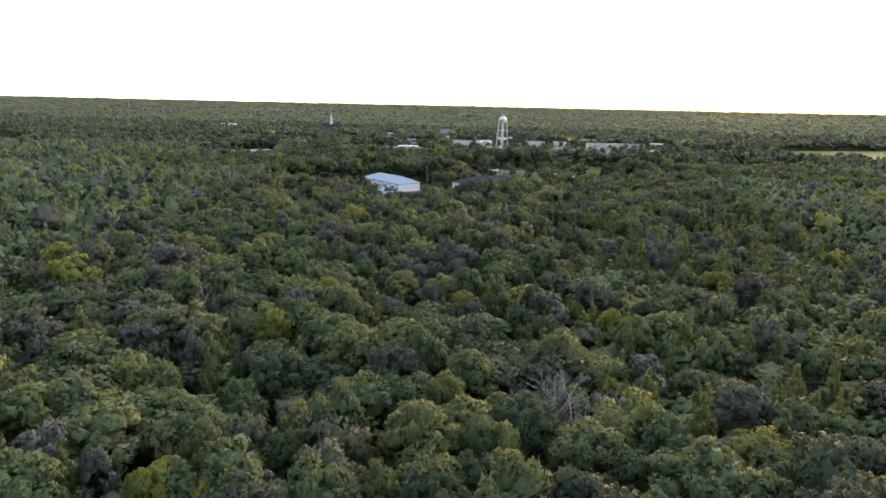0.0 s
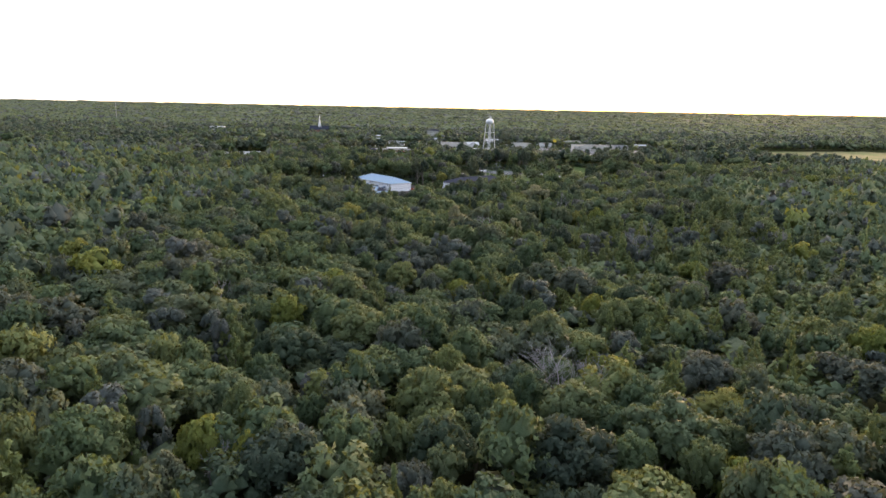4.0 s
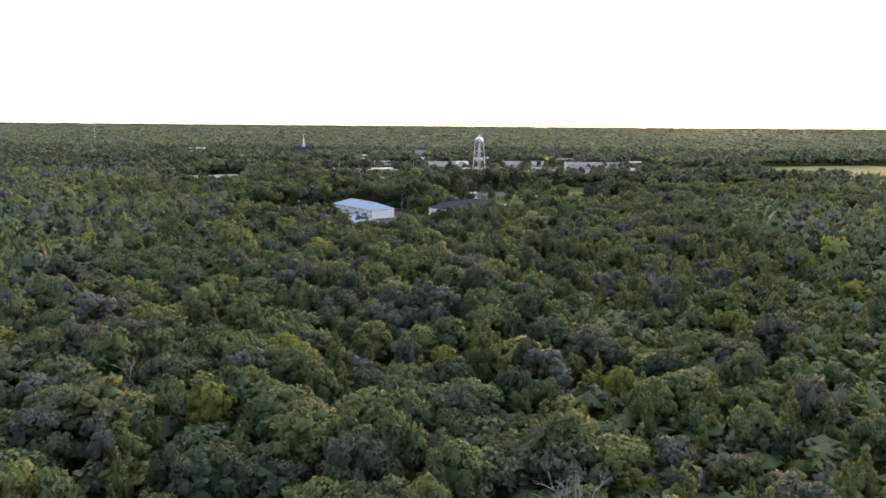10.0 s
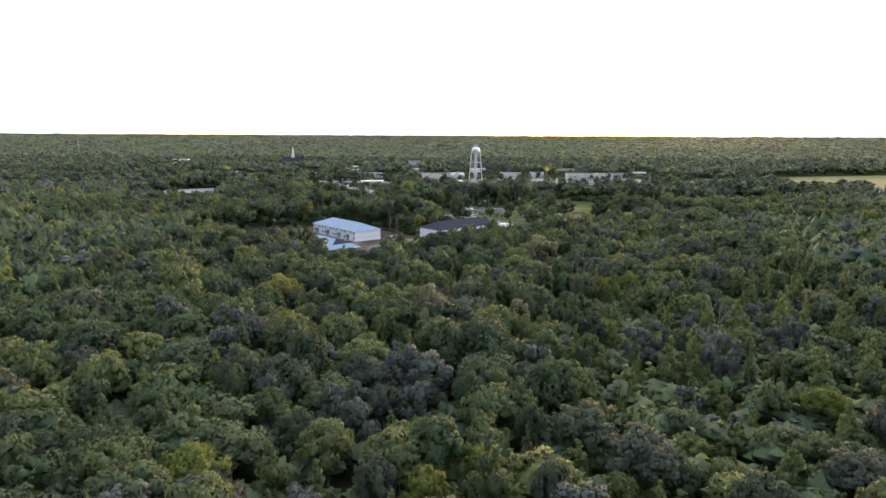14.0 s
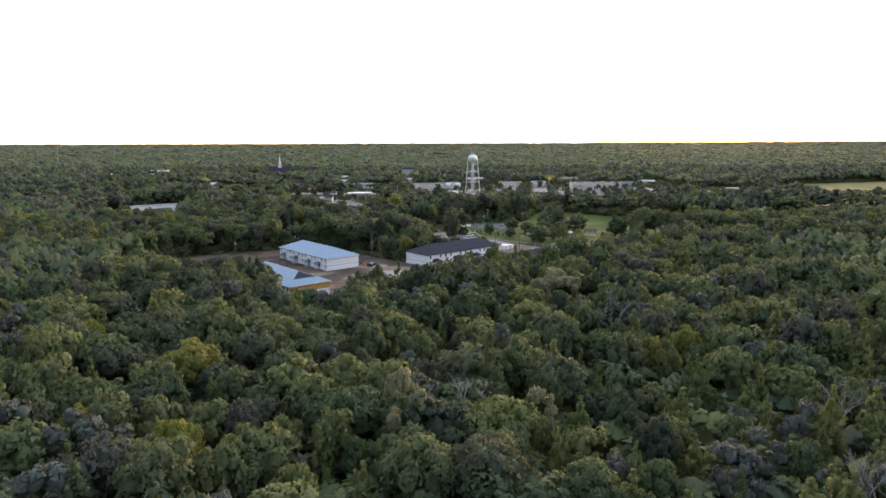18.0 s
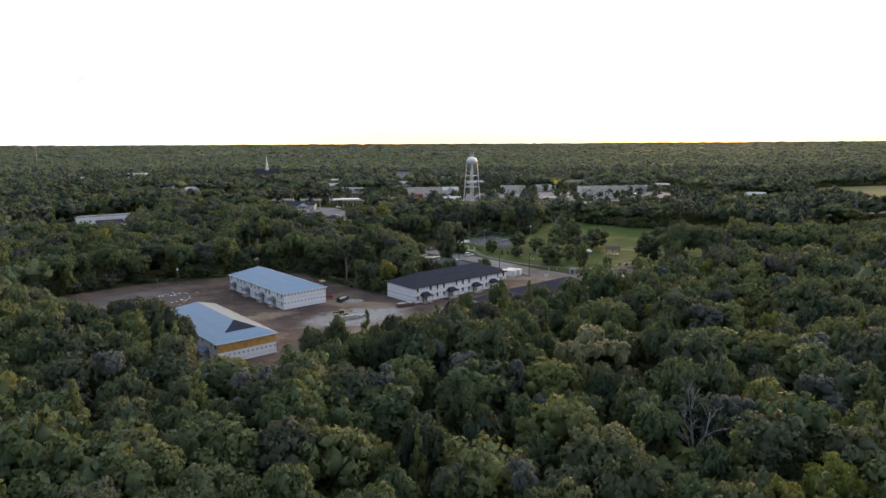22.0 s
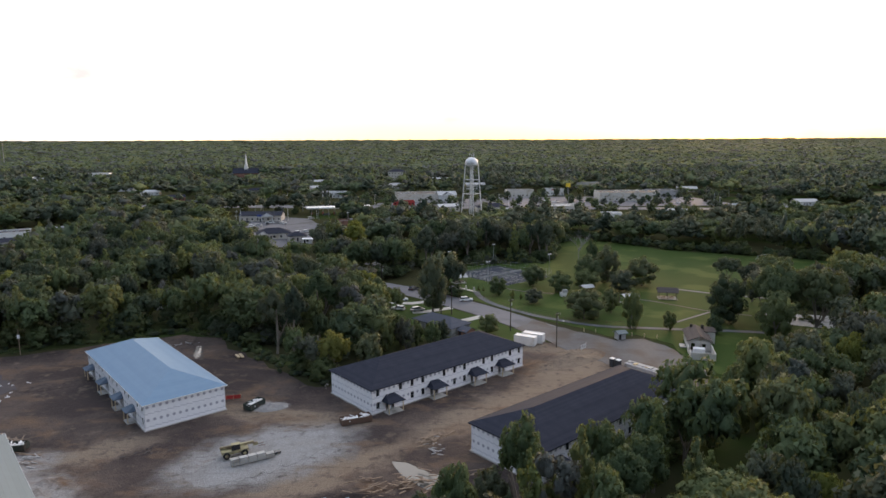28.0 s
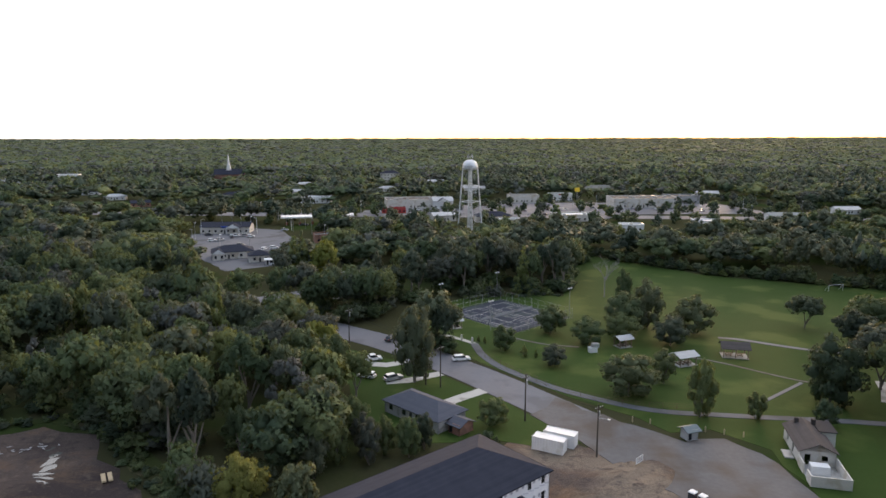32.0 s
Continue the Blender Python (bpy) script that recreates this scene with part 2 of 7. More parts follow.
def wrap_mat(name):
    """White house wrap with rows of printed grey roundels and seams between the sheets."""
    m, n, l, b = node_mat(name, 0.6, 0, 0.3)
    tc = n.new("ShaderNodeTexCoord")
    sep = n.new("ShaderNodeSeparateXYZ")
    l.new(tc.outputs["UV"], sep.inputs[0])

    def cell(sock, size, shift=0.0):
        d = n.new("ShaderNodeMath")
        d.operation = "MULTIPLY_ADD"
        d.inputs[1].default_value, d.inputs[2].default_value = 1 / size, shift
        f = n.new("ShaderNodeMath")
        f.operation = "FRACT"
        s = n.new("ShaderNodeMath")
        s.operation = "SUBTRACT"
        s.inputs[1].default_value = 0.5
        k = n.new("ShaderNodeMath")
        k.operation = "MULTIPLY"
        k.inputs[1].default_value = size
        l.new(sock, d.inputs[0])
        l.new(d.outputs[0], f.inputs[0])
        l.new(f.outputs[0], s.inputs[0])
        l.new(s.outputs[0], k.inputs[0])
        return k.outputs[0]

    cx, cy = cell(sep.outputs["X"], 1.28), cell(sep.outputs["Y"], 2.75, 0.72)
    com = n.new("ShaderNodeCombineXYZ")
    l.new(cx, com.inputs[0])
    l.new(cy, com.inputs[1])
    ln = n.new("ShaderNodeVectorMath")
    ln.operation = "LENGTH"
    l.new(com.outputs[0], ln.inputs[0])
    dot = n.new("ShaderNodeMapRange")
    dot.inputs["From Min"].default_value, dot.inputs["From Max"].default_value = 0.28, 0.36
    dot.inputs["To Min"].default_value, dot.inputs["To Max"].default_value = 0.75, 0.0
    l.new(ln.outputs["Value"], dot.inputs["Value"])
    no = n.new("ShaderNodeTexNoise")
    no.inputs["Scale"].default_value, no.inputs["Detail"].default_value = 0.9, 7
    l.new(tc.outputs["UV"], no.inputs["Vector"])
    base = n.new("ShaderNodeMix")
    base.data_type = "RGBA"
    base.inputs["A"].default_value, base.inputs["B"].default_value = (0.66, 0.66, 0.70, 1), (0.84, 0.84, 0.87, 1)
    l.new(no.outputs["Fac"], base.inputs["Factor"])
    mx = n.new("ShaderNodeMix")
    mx.data_type = "RGBA"
    l.new(dot.outputs["Result"], mx.inputs["Factor"])
    l.new(base.outputs["Result"], mx.inputs["A"])
    mx.inputs["B"].default_value = (0.22, 0.23, 0.29, 1)
    # slanted bars of print half a course away
    lean = n.new("ShaderNodeMath")
    lean.operation = "MULTIPLY_ADD"
    lean.inputs[1].default_value = 0.22
    l.new(cell(sep.outputs["X"], 1.28, 0.5), lean.inputs[0])
    l.new(cell(sep.outputs["Y"], 2.75, 0.22), lean.inputs[2])
    size = n.new("ShaderNodeMath")
    size.operation = "ABSOLUTE"
    l.new(lean.outputs[0], size.inputs[0])
    bar = n.new("ShaderNodeMapRange")
    bar.inputs["From Min"].default_value, bar.inputs["From Max"].default_value = 0.07, 0.14
    bar.inputs["To Min"].default_value, bar.inputs["To Max"].default_value = 0.45, 0.0
    l.new(size.outputs[0], bar.inputs["Value"])
    mp = n.new("ShaderNodeMix")
    mp.data_type = "RGBA"
    l.new(bar.outputs["Result"], mp.inputs["Factor"])
    l.new(mx.outputs["Result"], mp.inputs["A"])
    mp.inputs["B"].default_value = (0.30, 0.31, 0.38, 1)
    l.new(mp.outputs["Result"], b.inputs["Base Color"])
    bp = n.new("ShaderNodeBump")
    bp.inputs["Strength"].default_value, bp.inputs["Distance"].default_value = 0.2, 0.04
    l.new(no.outputs["Fac"], bp.inputs["Height"])
    l.new(bp.outputs["Normal"], b.inputs["Normal"])
    return m


def seam_mat(name, low, high, step, rough=0.55, spec=0.35, line=0.72):
    """Roofing in laid strips: a seam line every step metres across the slope (uv y), and a little change from strip to strip."""
    m, n, l, b = node_mat(name, rough, 0, spec)
    tc = n.new("ShaderNodeTexCoord")
    sep = n.new("ShaderNodeSeparateXYZ")
    l.new(tc.outputs["UV"], sep.inputs[0])
    d = n.new("ShaderNodeMath")
    d.operation = "DIVIDE"
    d.inputs[1].default_value = step
    l.new(sep.outputs["Y"], d.inputs[0])
    fl, fr = n.new("ShaderNodeMath"), n.new("ShaderNodeMath")
    fl.operation, fr.operation = "FLOOR", "FRACT"
    l.new(d.outputs[0], fl.inputs[0])
    l.new(d.outputs[0], fr.inputs[0])
    wh = n.new("ShaderNodeTexWhiteNoise")
    wh.noise_dimensions = "1D"
    l.new(fl.outputs[0], wh.inputs["W"])
    no = n.new("ShaderNodeTexNoise")
    no.inputs["Scale"].default_value, no.inputs["Detail"].default_value = 0.5, 8
    l.new(tc.outputs["UV"], no.inputs["Vector"])
    av = n.new("ShaderNodeMath")
    av.operation = "MULTIPLY_ADD"
    av.inputs[1].default_value = 0.35
    l.new(wh.outputs["Value"], av.inputs[0])
    l.new(no.outputs["Fac"], av.inputs[2])
    mx = n.new("ShaderNodeMix")
    mx.data_type = "RGBA"
    mx.inputs["A"].default_value, mx.inputs["B"].default_value = (*low, 1), (*high, 1)
    l.new(av.outputs[0], mx.inputs["Factor"])
    ln = n.new("ShaderNodeMapRange")
    ln.inputs["From Min"].default_value, ln.inputs["From Max"].default_value = 0.0, 0.07
    ln.inputs["To Min"].default_value, ln.inputs["To Max"].default_value = line, 1.0
    l.new(fr.outputs[0], ln.inputs["Value"])
    mu = n.new("ShaderNodeMix")
    mu.data_type, mu.blend_type = "RGBA", "MULTIPLY"
    mu.inputs["Factor"].default_value = 1
    l.new(mx.outputs["Result"], mu.inputs["A"])
    l.new(ln.outputs["Result"], mu.inputs["B"])
    l.new(mu.outputs["Result"], b.inputs["Base Color"])
    bp = n.new("ShaderNodeBump")
    bp.inputs["Strength"].default_value, bp.inputs["Distance"].default_value = 0.15, 0.05
    l.new(no.outputs["Fac"], bp.inputs["Height"])
    l.new(bp.outputs["Normal"], b.inputs["Normal"])
    return m


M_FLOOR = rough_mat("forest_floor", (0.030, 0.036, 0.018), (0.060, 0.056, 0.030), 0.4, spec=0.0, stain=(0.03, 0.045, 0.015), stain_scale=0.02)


def earth_mat(name, base, dark, pale, warm, tracks=(), pads=(), wet=()):
    """Bare worked ground: broad wet and dry patches, warm clay streaks, stretched wheel tracks and fine clods."""
    m, n, l, b = node_mat(name, 0.95, 0, 0.1)
    geo = n.new("ShaderNodeNewGeometry")

    def field(scale, detail, lo, hi, stretch=None, turn=0.0):
        t = n.new("ShaderNodeTexNoise")
        t.inputs["Scale"].default_value, t.inputs["Detail"].default_value, t.inputs["Roughness"].default_value = scale, detail, 0.62
        src = geo.outputs["Position"]
        if stretch:
            mp = n.new("ShaderNodeMapping")
            mp.inputs["Rotation"].default_value, mp.inputs["Scale"].default_value = (0, 0, radians(turn)), stretch
            l.new(src, mp.inputs["Vector"])
            src = mp.outputs["Vector"]
        l.new(src, t.inputs["Vector"])
        r = n.new("ShaderNodeMapRange")
        r.inputs["From Min"].default_value, r.inputs["From Max"].default_value = lo, hi
        l.new(t.outputs["Fac"], r.inputs["Value"])
        return t.outputs["Fac"], r.outputs["Result"]

    def over(colour, fac, top):
        x = n.new("ShaderNodeMix")
        x.data_type = "RGBA"
        l.new(fac, x.inputs["Factor"])
        if isinstance(colour, tuple):
            x.inputs["A"].default_value = (*colour, 1)
        else:
            l.new(colour, x.inputs["A"])
        x.inputs["B"].default_value = (*top, 1)
        return x.outputs["Result"]

    # a wandering copy of the plan position, for soft uneven edges
    wob = n.new("ShaderNodeTexNoise")
    wob.inputs["Scale"].default_value, wob.inputs["Detail"].default_value, wob.inputs["Roughness"].default_value = 0.16, 6, 0.65
    l.new(geo.outputs["Position"], wob.inputs["Vector"])
    wander = n.new("ShaderNodeVectorMath")
    wander.operation = "MULTIPLY_ADD"
    wander.inputs[1].default_value = (11, 11, 0)
    l.new(wob.outputs["Color"], wander.inputs[0])
    l.new(geo.outputs["Position"], wander.inputs[2])

    def dab(cx, cy, rx, ry, turn, hard=0.45):
        """How far a plan point lies inside an oval patch, 0 to 1."""
        mp = n.new("ShaderNodeMapping")
        mp.vector_type = "TEXTURE"
        mp.inputs["Location"].default_value = (cx + 5.5, cy + 5.5, 0)
        mp.inputs["Rotation"].default_value, mp.inputs["Scale"].default_value = (0, 0, radians(turn)), (rx, ry, 1e4)
        l.new(wander.outputs["Vector"], mp.inputs["Vector"])
        ln = n.new("ShaderNodeVectorMath")
        ln.operation = "LENGTH"
        l.new(mp.outputs["Vector"], ln.inputs[0])
        r = n.new("ShaderNodeMapRange")
        r.interpolation_type = "SMOOTHSTEP"
        r.inputs["From Min"].default_value, r.inputs["From Max"].default_value = hard, 1.15
        r.inputs["To Min"].default_value, r.inputs["To Max"].default_value = 1, 0
        l.new(ln.outputs["Value"], r.inputs["Value"])
        return r.outputs["Result"]

    clod, f_clod = field(2.6, 9, 0.35, 0.75)
    c = over(base, field(0.055, 6, 0.46, 0.60)[1], dark)
    c = over(c, field(0.09, 6, 0.54, 0.66)[1], warm)
    for q, top in [(q, dark) for q in wet] + [(q, pale) for q in tracks] + [(q, (0.27, 0.268, 0.27)) for q in pads]:
        c = over(c, dab(*q), top)
    c = over(c, field(0.5, 5, 0.58, 0.90, (0.12, 1.2, 1), -41)[1], dark)
    c = over(c, field(0.5, 5, 0.62, 0.95, (0.9, 0.13, 1), -62)[1], dark)
    c = over(c, field(0.22, 7, 0.56, 0.80)[1], pale)
    c = over(c, field(0.45, 8, 0.54, 0.74)[1], dark)
    c = over(c, field(0.13, 8, 0.53, 0.70, (0.45, 1.1, 1), 30)[1], warm)
    c = over(c, field(1.1, 6, 0.60, 0.85)[1], pale)
    # curving wheel ruts
    for w_scale, w_wide, w_turn in ((0.10, 0.016, 35), (0.075, 0.012, -50)):
        line = field(w_scale, 1.5, 0, 1, (0.55, 1.3, 1), w_turn)[0]
        off, rm = n.new("ShaderNodeMath"), n.new("ShaderNodeMapRange")
        off.operation = "PINGPONG"
        off.inputs[1].default_value = 0.125
        l.new(line, off.inputs[0])
        rm.inputs["From Min"].default_value, rm.inputs["From Max"].default_value = 0.0, w_wide
        rm.inputs["To Min"].default_value, rm.inputs["To Max"].default_value = 0.2, 0.0
        l.new(off.outputs[0], rm.inputs["Value"])
        c = over(c, rm.outputs["Result"], dark)
    v = n.new("ShaderNodeHueSaturation")
    k = n.new("ShaderNodeMapRange")
    k.inputs["To Min"].default_value, k.inputs["To Max"].default_value = 0.84, 1.16
    l.new(f_clod, k.inputs["Value"])
    l.new(k.outputs["Result"], v.inputs["Value"])
    l.new(c, v.inputs["Color"])
    l.new(v.outputs["Color"], b.inputs["Base Color"])
    bp = n.new("ShaderNodeBump")
    bp.inputs["Strength"].default_value, bp.inputs["Distance"].default_value = 0.9, 0.35
    l.new(clod, bp.inputs["Height"])
    l.new(bp.outputs["Normal"], b.inputs["Normal"])
    return m


M_DIRT = earth_mat("graded_dirt", (0.094, 0.074, 0.066), (0.050, 0.040, 0.039), (0.205, 0.162, 0.126), (0.145, 0.098, 0.068),
                   tracks=((18, 139, 34, 7, 41.5), (36, 160, 16, 9, 41), (40, 172, 13, 7, -35), (-18, 106, 26, 5, 41), (-28, 132, 22, 4.5, -12), (-66, 92, 24, 6, -48), (-60, 116, 12, 5, 30), (27, 180, 8, 6, -25)),
                   pads=((-28, 115.5, 20, 11.5, 33, 0.6), (-60, 98, 16, 7, -46, 0.4), (-33, 138, 4.5, 3, 10, 0.4), (-72, 110, 9, 6, 40, 0.4)),
                   wet=((-55, 165, 18, 10, 40), (-88, 160, 16, 8, 30), (-75, 140, 14, 10, 40), (-12, 98, 13, 4, 20), (-46, 152, 10, 8, 40)))
M_SAND = earth_mat("pale_sand", (0.28, 0.278, 0.28), (0.20, 0.192, 0.19), (0.34, 0.338, 0.34), (0.25, 0.235, 0.225))
M_GRAVEL = rough_mat("grey_gravel", (0.092, 0.087, 0.090), (0.166, 0.158, 0.156), 0.35, bump=0.5, spec=0.08, stain=(0.105, 0.088, 0.076), stain_scale=0.09, stain_lo=0.46)
M_ASPHALT = rough_mat("worn_asphalt", (0.125, 0.124, 0.136), (0.195, 0.193, 0.208), 0.4, bump=0.2, spec=0.12, stain=(0.13, 0.128, 0.136), stain_scale=0.1)
M_LAWN = rough_mat("mown_grass", (0.025, 0.048, 0.010), (0.040, 0.068, 0.018), 0.5, bump=0.3, spec=0.05, stain=(0.064, 0.088, 0.024), stain_scale=0.05)
M_FIELD = rough_mat("dry_field", low=(0.10, 0.10, 0.042), high=(0.155, 0.145, 0.07), scale=0.2, spec=0.05, bump=0.3, stain=(0.09, 0.11, 0.04), stain_scale=0.02)
M_ROUGH = rough_mat("rough_grass", (0.028, 0.042, 0.014), (0.056, 0.068, 0.025), 0.6, spec=0.05, bump=0.4, stain=(0.10, 0.09, 0.05), stain_scale=0.08)
M_COURT = rough_mat("court_surface", (0.030, 0.036, 0.052), (0.044, 0.050, 0.068), 0.5, bump=0.05, spec=0.08, stain=(0.05, 0.06, 0.066), stain_scale=0.15)
M_STONEPAD = rough_mat("compacted_stone", (0.062, 0.055, 0.061), (0.098, 0.089, 0.092), 0.25, bump=0.4, spec=0.05, stain=(0.115, 0.10, 0.094), stain_scale=0.07)
M_LOT = rough_mat("car_park_asphalt", (0.098, 0.102, 0.115), (0.145, 0.148, 0.165), 0.3, bump=0.2, spec=0.12, stain=(0.08, 0.082, 0.09), stain_scale=0.08)
M_CONC = rough_mat("concrete", (0.32, 0.31, 0.30), (0.48, 0.47, 0.45), 1.0, stain=(0.26, 0.25, 0.23), stain_scale=0.3)
M_WATER, *_rest = node_mat("puddle_water", 0.06, 0, 0.5)
M_WATER.node_tree.nodes["Principled BSDF"].inputs["Base Color"].default_value = (0.10, 0.10, 0.095, 1)
M_WRAP = wrap_mat("house_wrap")
M_BLUE = seam_mat("blue_roof_underlay", (0.122, 0.205, 0.308), (0.152, 0.245, 0.350), 0.95, 0.6, 0.2, 0.9)
# the same blue underlay, the back slope's brighter sky light put into its colour
M_BLUE_LIT = seam_mat("pale_blue_roof_underlay", (0.130, 0.215, 0.315), (0.158, 0.250, 0.355), 0.95, 0.6, 0.2, 0.9)
M_GREYROOF = seam_mat("pale_roof_underlay", (0.098, 0.130, 0.145), (0.122, 0.156, 0.170), 0.95)
M_SHINGLE = seam_mat("charcoal_shingles", (0.020, 0.023, 0.035), (0.036, 0.040, 0.056), 0.42, 0.9, 0.06, 0.8)
M_BROWNROOF = seam_mat("brown_shingles", (0.054, 0.047, 0.047), (0.088, 0.078, 0.077), 0.42, 0.9, 0.1)
M_PORCH = seam_mat("blue_grey_porch_roof", (0.085, 0.115, 0.160), (0.115, 0.150, 0.200), 0.6, 0.8, 0.15)
M_SLATE = seam_mat("blue_grey_shingles", (0.060, 0.066, 0.088), (0.085, 0.092, 0.115), 0.42, 0.9, 0.1)
M_POLE = rough_mat("creosoted_pole", (0.045, 0.036, 0.030), (0.080, 0.066, 0.056), 3.0, bump=0.3)
M_TIN = seam_mat("tin_roof", (0.26, 0.28, 0.30), (0.36, 0.375, 0.395), 0.6, 0.45)
M_OSB = rough_mat("strand_board", (0.42, 0.22, 0.06), (0.60, 0.35, 0.12), 2.5, bump=0.1, stain=(0.38, 0.20, 0.07), stain_scale=0.8)
M_DARK = rough_mat("dark_opening", (0.006, 0.007, 0.010), (0.015, 0.016, 0.022), 2.0, rough=0.3, bump=0)
M_WHITE = rough_mat("white_paint", (0.60, 0.60, 0.61), (0.76, 0.76, 0.76), 0.8, rough=0.5, bump=0.05, stain=(0.55, 0.53, 0.50), stain_scale=0.5, stain_lo=0.55, stain_hi=0.75)
M_CREAM = rough_mat("cream_render", (0.48, 0.45, 0.41), (0.62, 0.59, 0.55), 0.8, bump=0.1, stain=(0.45, 0.40, 0.33), stain_scale=0.4)
M_GREYWALL = rough_mat("grey_block", (0.28, 0.28, 0.29), (0.40, 0.40, 0.40), 0.8, bump=0.1, stain=(0.22, 0.21, 0.20), stain_scale=0.4)
M_BRICKISH = rough_mat("dull_brick", (0.20, 0.10, 0.075), (0.32, 0.17, 0.13), 2.0, bump=0.2, stain=(0.16, 0.09, 0.07), stain_scale=0.4)
M_RED = rough_mat("red_paint", (0.30, 0.03, 0.03), (0.42, 0.055, 0.05), 1.0, rough=0.5, bump=0.02)
M_YELLOW = rough_mat("yellow_sign", (0.75, 0.50, 0.04), (0.85, 0.60, 0.06), 1.0, rough=0.4, bump=0)
M_BLUEP = rough_mat("blue_sign", (0.05, 0.10, 0.45), (0.08, 0.15, 0.60), 1.0, rough=0.4, bump=0)
M_WOOD = rough_mat("weathered_timber", (0.14, 0.10, 0.075), (0.26, 0.20, 0.15), 3.0, bump=0.3)
M_PLANK = rough_mat("fresh_lumber", (0.42, 0.32, 0.20), (0.58, 0.46, 0.31), 3.0, bump=0.2)
M_STEEL = rough_mat("galvanised_steel", (0.34, 0.35, 0.36), (0.48, 0.49, 0.50), 2.0, rough=0.45, metal=0.6, bump=0.02)
M_TANK = rough_mat("silver_tank_paint", (0.58, 0.59, 0.62), (0.72, 0.73, 0.75), 0.5, rough=0.4, metal=0.25, bump=0.02, stain=(0.46, 0.45, 0.45), stain_scale=0.3)
M_SKIP = rough_mat("dark_green_paint", (0.022, 0.032, 0.028), (0.045, 0.058, 0.050), 1.5, rough=0.6, bump=0.05, stain=(0.07, 0.055, 0.045), stain_scale=0.9)
M_TYRE = rough_mat("black_rubber", (0.012, 0.012, 0.012), (0.03, 0.03, 0.03), 4.0, bump=0.05)
M_GLASS, *_rest = node_mat("dark_glass", 0.08, 0, 0.6)
M_GLASS.node_tree.nodes["Principled BSDF"].inputs["Base Color"].default_value = (0.02, 0.022, 0.026, 1)
M_CARWHITE = rough_mat("white_car_paint", (0.70, 0.70, 0.71), (0.80, 0.80, 0.80), 1.0, rough=0.25, bump=0, spec=0.5)
M_CARSILVER = rough_mat("silver_car_paint", (0.42, 0.43, 0.45), (0.52, 0.53, 0.55), 1.0, rough=0.25, metal=0.5, bump=0, spec=0.5)
M_CARDARK = rough_mat("dark_car_paint", (0.03, 0.035, 0.045), (0.05, 0.055, 0.065), 1.0, rough=0.25, bump=0, spec=0.5)
M_OLIVE = rough_mat("tan_machine_paint", (0.26, 0.23, 0.13), (0.38, 0.34, 0.20), 2.0, rough=0.55, bump=0.05, stain=(0.16, 0.12, 0.08), stain_scale=1.2)
M_RUST = rough_mat("rusty_steel", (0.10, 0.065, 0.05), (0.19, 0.12, 0.09), 2.0, rough=0.75, metal=0.2, bump=0.15)
M_TRUNK = rough_mat("grey_bark", (0.11, 0.095, 0.08), (0.24, 0.21, 0.18), 3.0, bump=0.5)
M_DEAD = rough_mat("bleached_wood", (0.20, 0.185, 0.19), (0.33, 0.31, 0.31), 3.0, bump=0.4)
M_LEAF = leaf_mat("broad_leaves", [(0.0, (0.048, 0.068, 0.049)), (0.2, (0.069, 0.106, 0.055)), (0.4, (0.100, 0.141, 0.065)), (0.55, (0.079, 0.092, 0.081)), (0.7, (0.127, 0.162, 0.067)), (0.85, (0.077, 0.109, 0.059)), (0.95, (0.151, 0.179, 0.065)), (1.0, (0.055, 0.080, 0.055))], 0.36)
M_LEAFC = leaf_mat("young_leaves", [(0.0, (0.106, 0.147, 0.060)), (0.35, (0.146, 0.184, 0.067)), (0.7, (0.087, 0.120, 0.063)), (1.0, (0.168, 0.195, 0.070))], 0.40)
M_LEAFY = leaf_mat("yellow_green_leaves", [(0.0, (0.140, 0.174, 0.041)), (0.6, (0.169, 0.195, 0.047)), (1.0, (0.180, 0.184, 0.055))], 0.42)
M_LEAFG = leaf_mat("grey_green_leaves", [(0.0, (0.076, 0.095, 0.084)), (0.5, (0.101, 0.120, 0.110)), (1.0, (0.101, 0.110, 0.105))], 0.25)
M_LEAFP = leaf_mat("pale_mossy_leaves", [(0.0, (0.205, 0.215, 0.125)), (1.0, (0.245, 0.240, 0.150))], 0.3)
M_NEEDLE = leaf_mat("dark_needles", [(0.0, (0.052, 0.077, 0.056)), (0.5, (0.076, 0.099, 0.067)), (1.0, (0.099, 0.113, 0.072))], 0.2)


# ---- building blocks ----
def finish(ob, bm, mat, smooth=False):
    bmesh.ops.recalc_face_normals(bm, faces=bm.faces)
    if smooth:
        for f in bm.faces:
            f.smooth = True
    bm.to_mesh(ob.data)
    bm.free()
    for m in mat if isinstance(mat, (list, tuple)) else (mat,):
        ob.data.materials.append(m)
    return ob


def part(name, bm, mat, parent=None, label="", smooth=False):
    ob = new(name, bpy.data.meshes.new(name))
    finish(ob, bm, mat, smooth)
    if parent:
        ob.parent = parent
    return tagged(ob, label)


def root(name, m, label, category, group="", kind=""):
    ob = new(name)
    ob.empty_display_size = 0.5
    ob.matrix_basis = m
    return tagged(ob, label, category, group, kind)


def box(bm, x0, x1, y0, y1, z0, z1, bevel=0.0, m=None):
    mat = Matrix.LocRotScale(((x0 + x1) / 2, (y0 + y1) / 2, (z0 + z1) / 2), None, (x1 - x0, y1 - y0, z1 - z0))
    r = bmesh.ops.create_cube(bm, size=1, matrix=(m @ mat) if m else mat)
    if bevel:
        es = list({e for v in r["verts"] for e in v.link_edges})
        bmesh.ops.bevel(bm, geom=es, offset=bevel, segments=1, affect="EDGES", profile=0.5)
    return bm


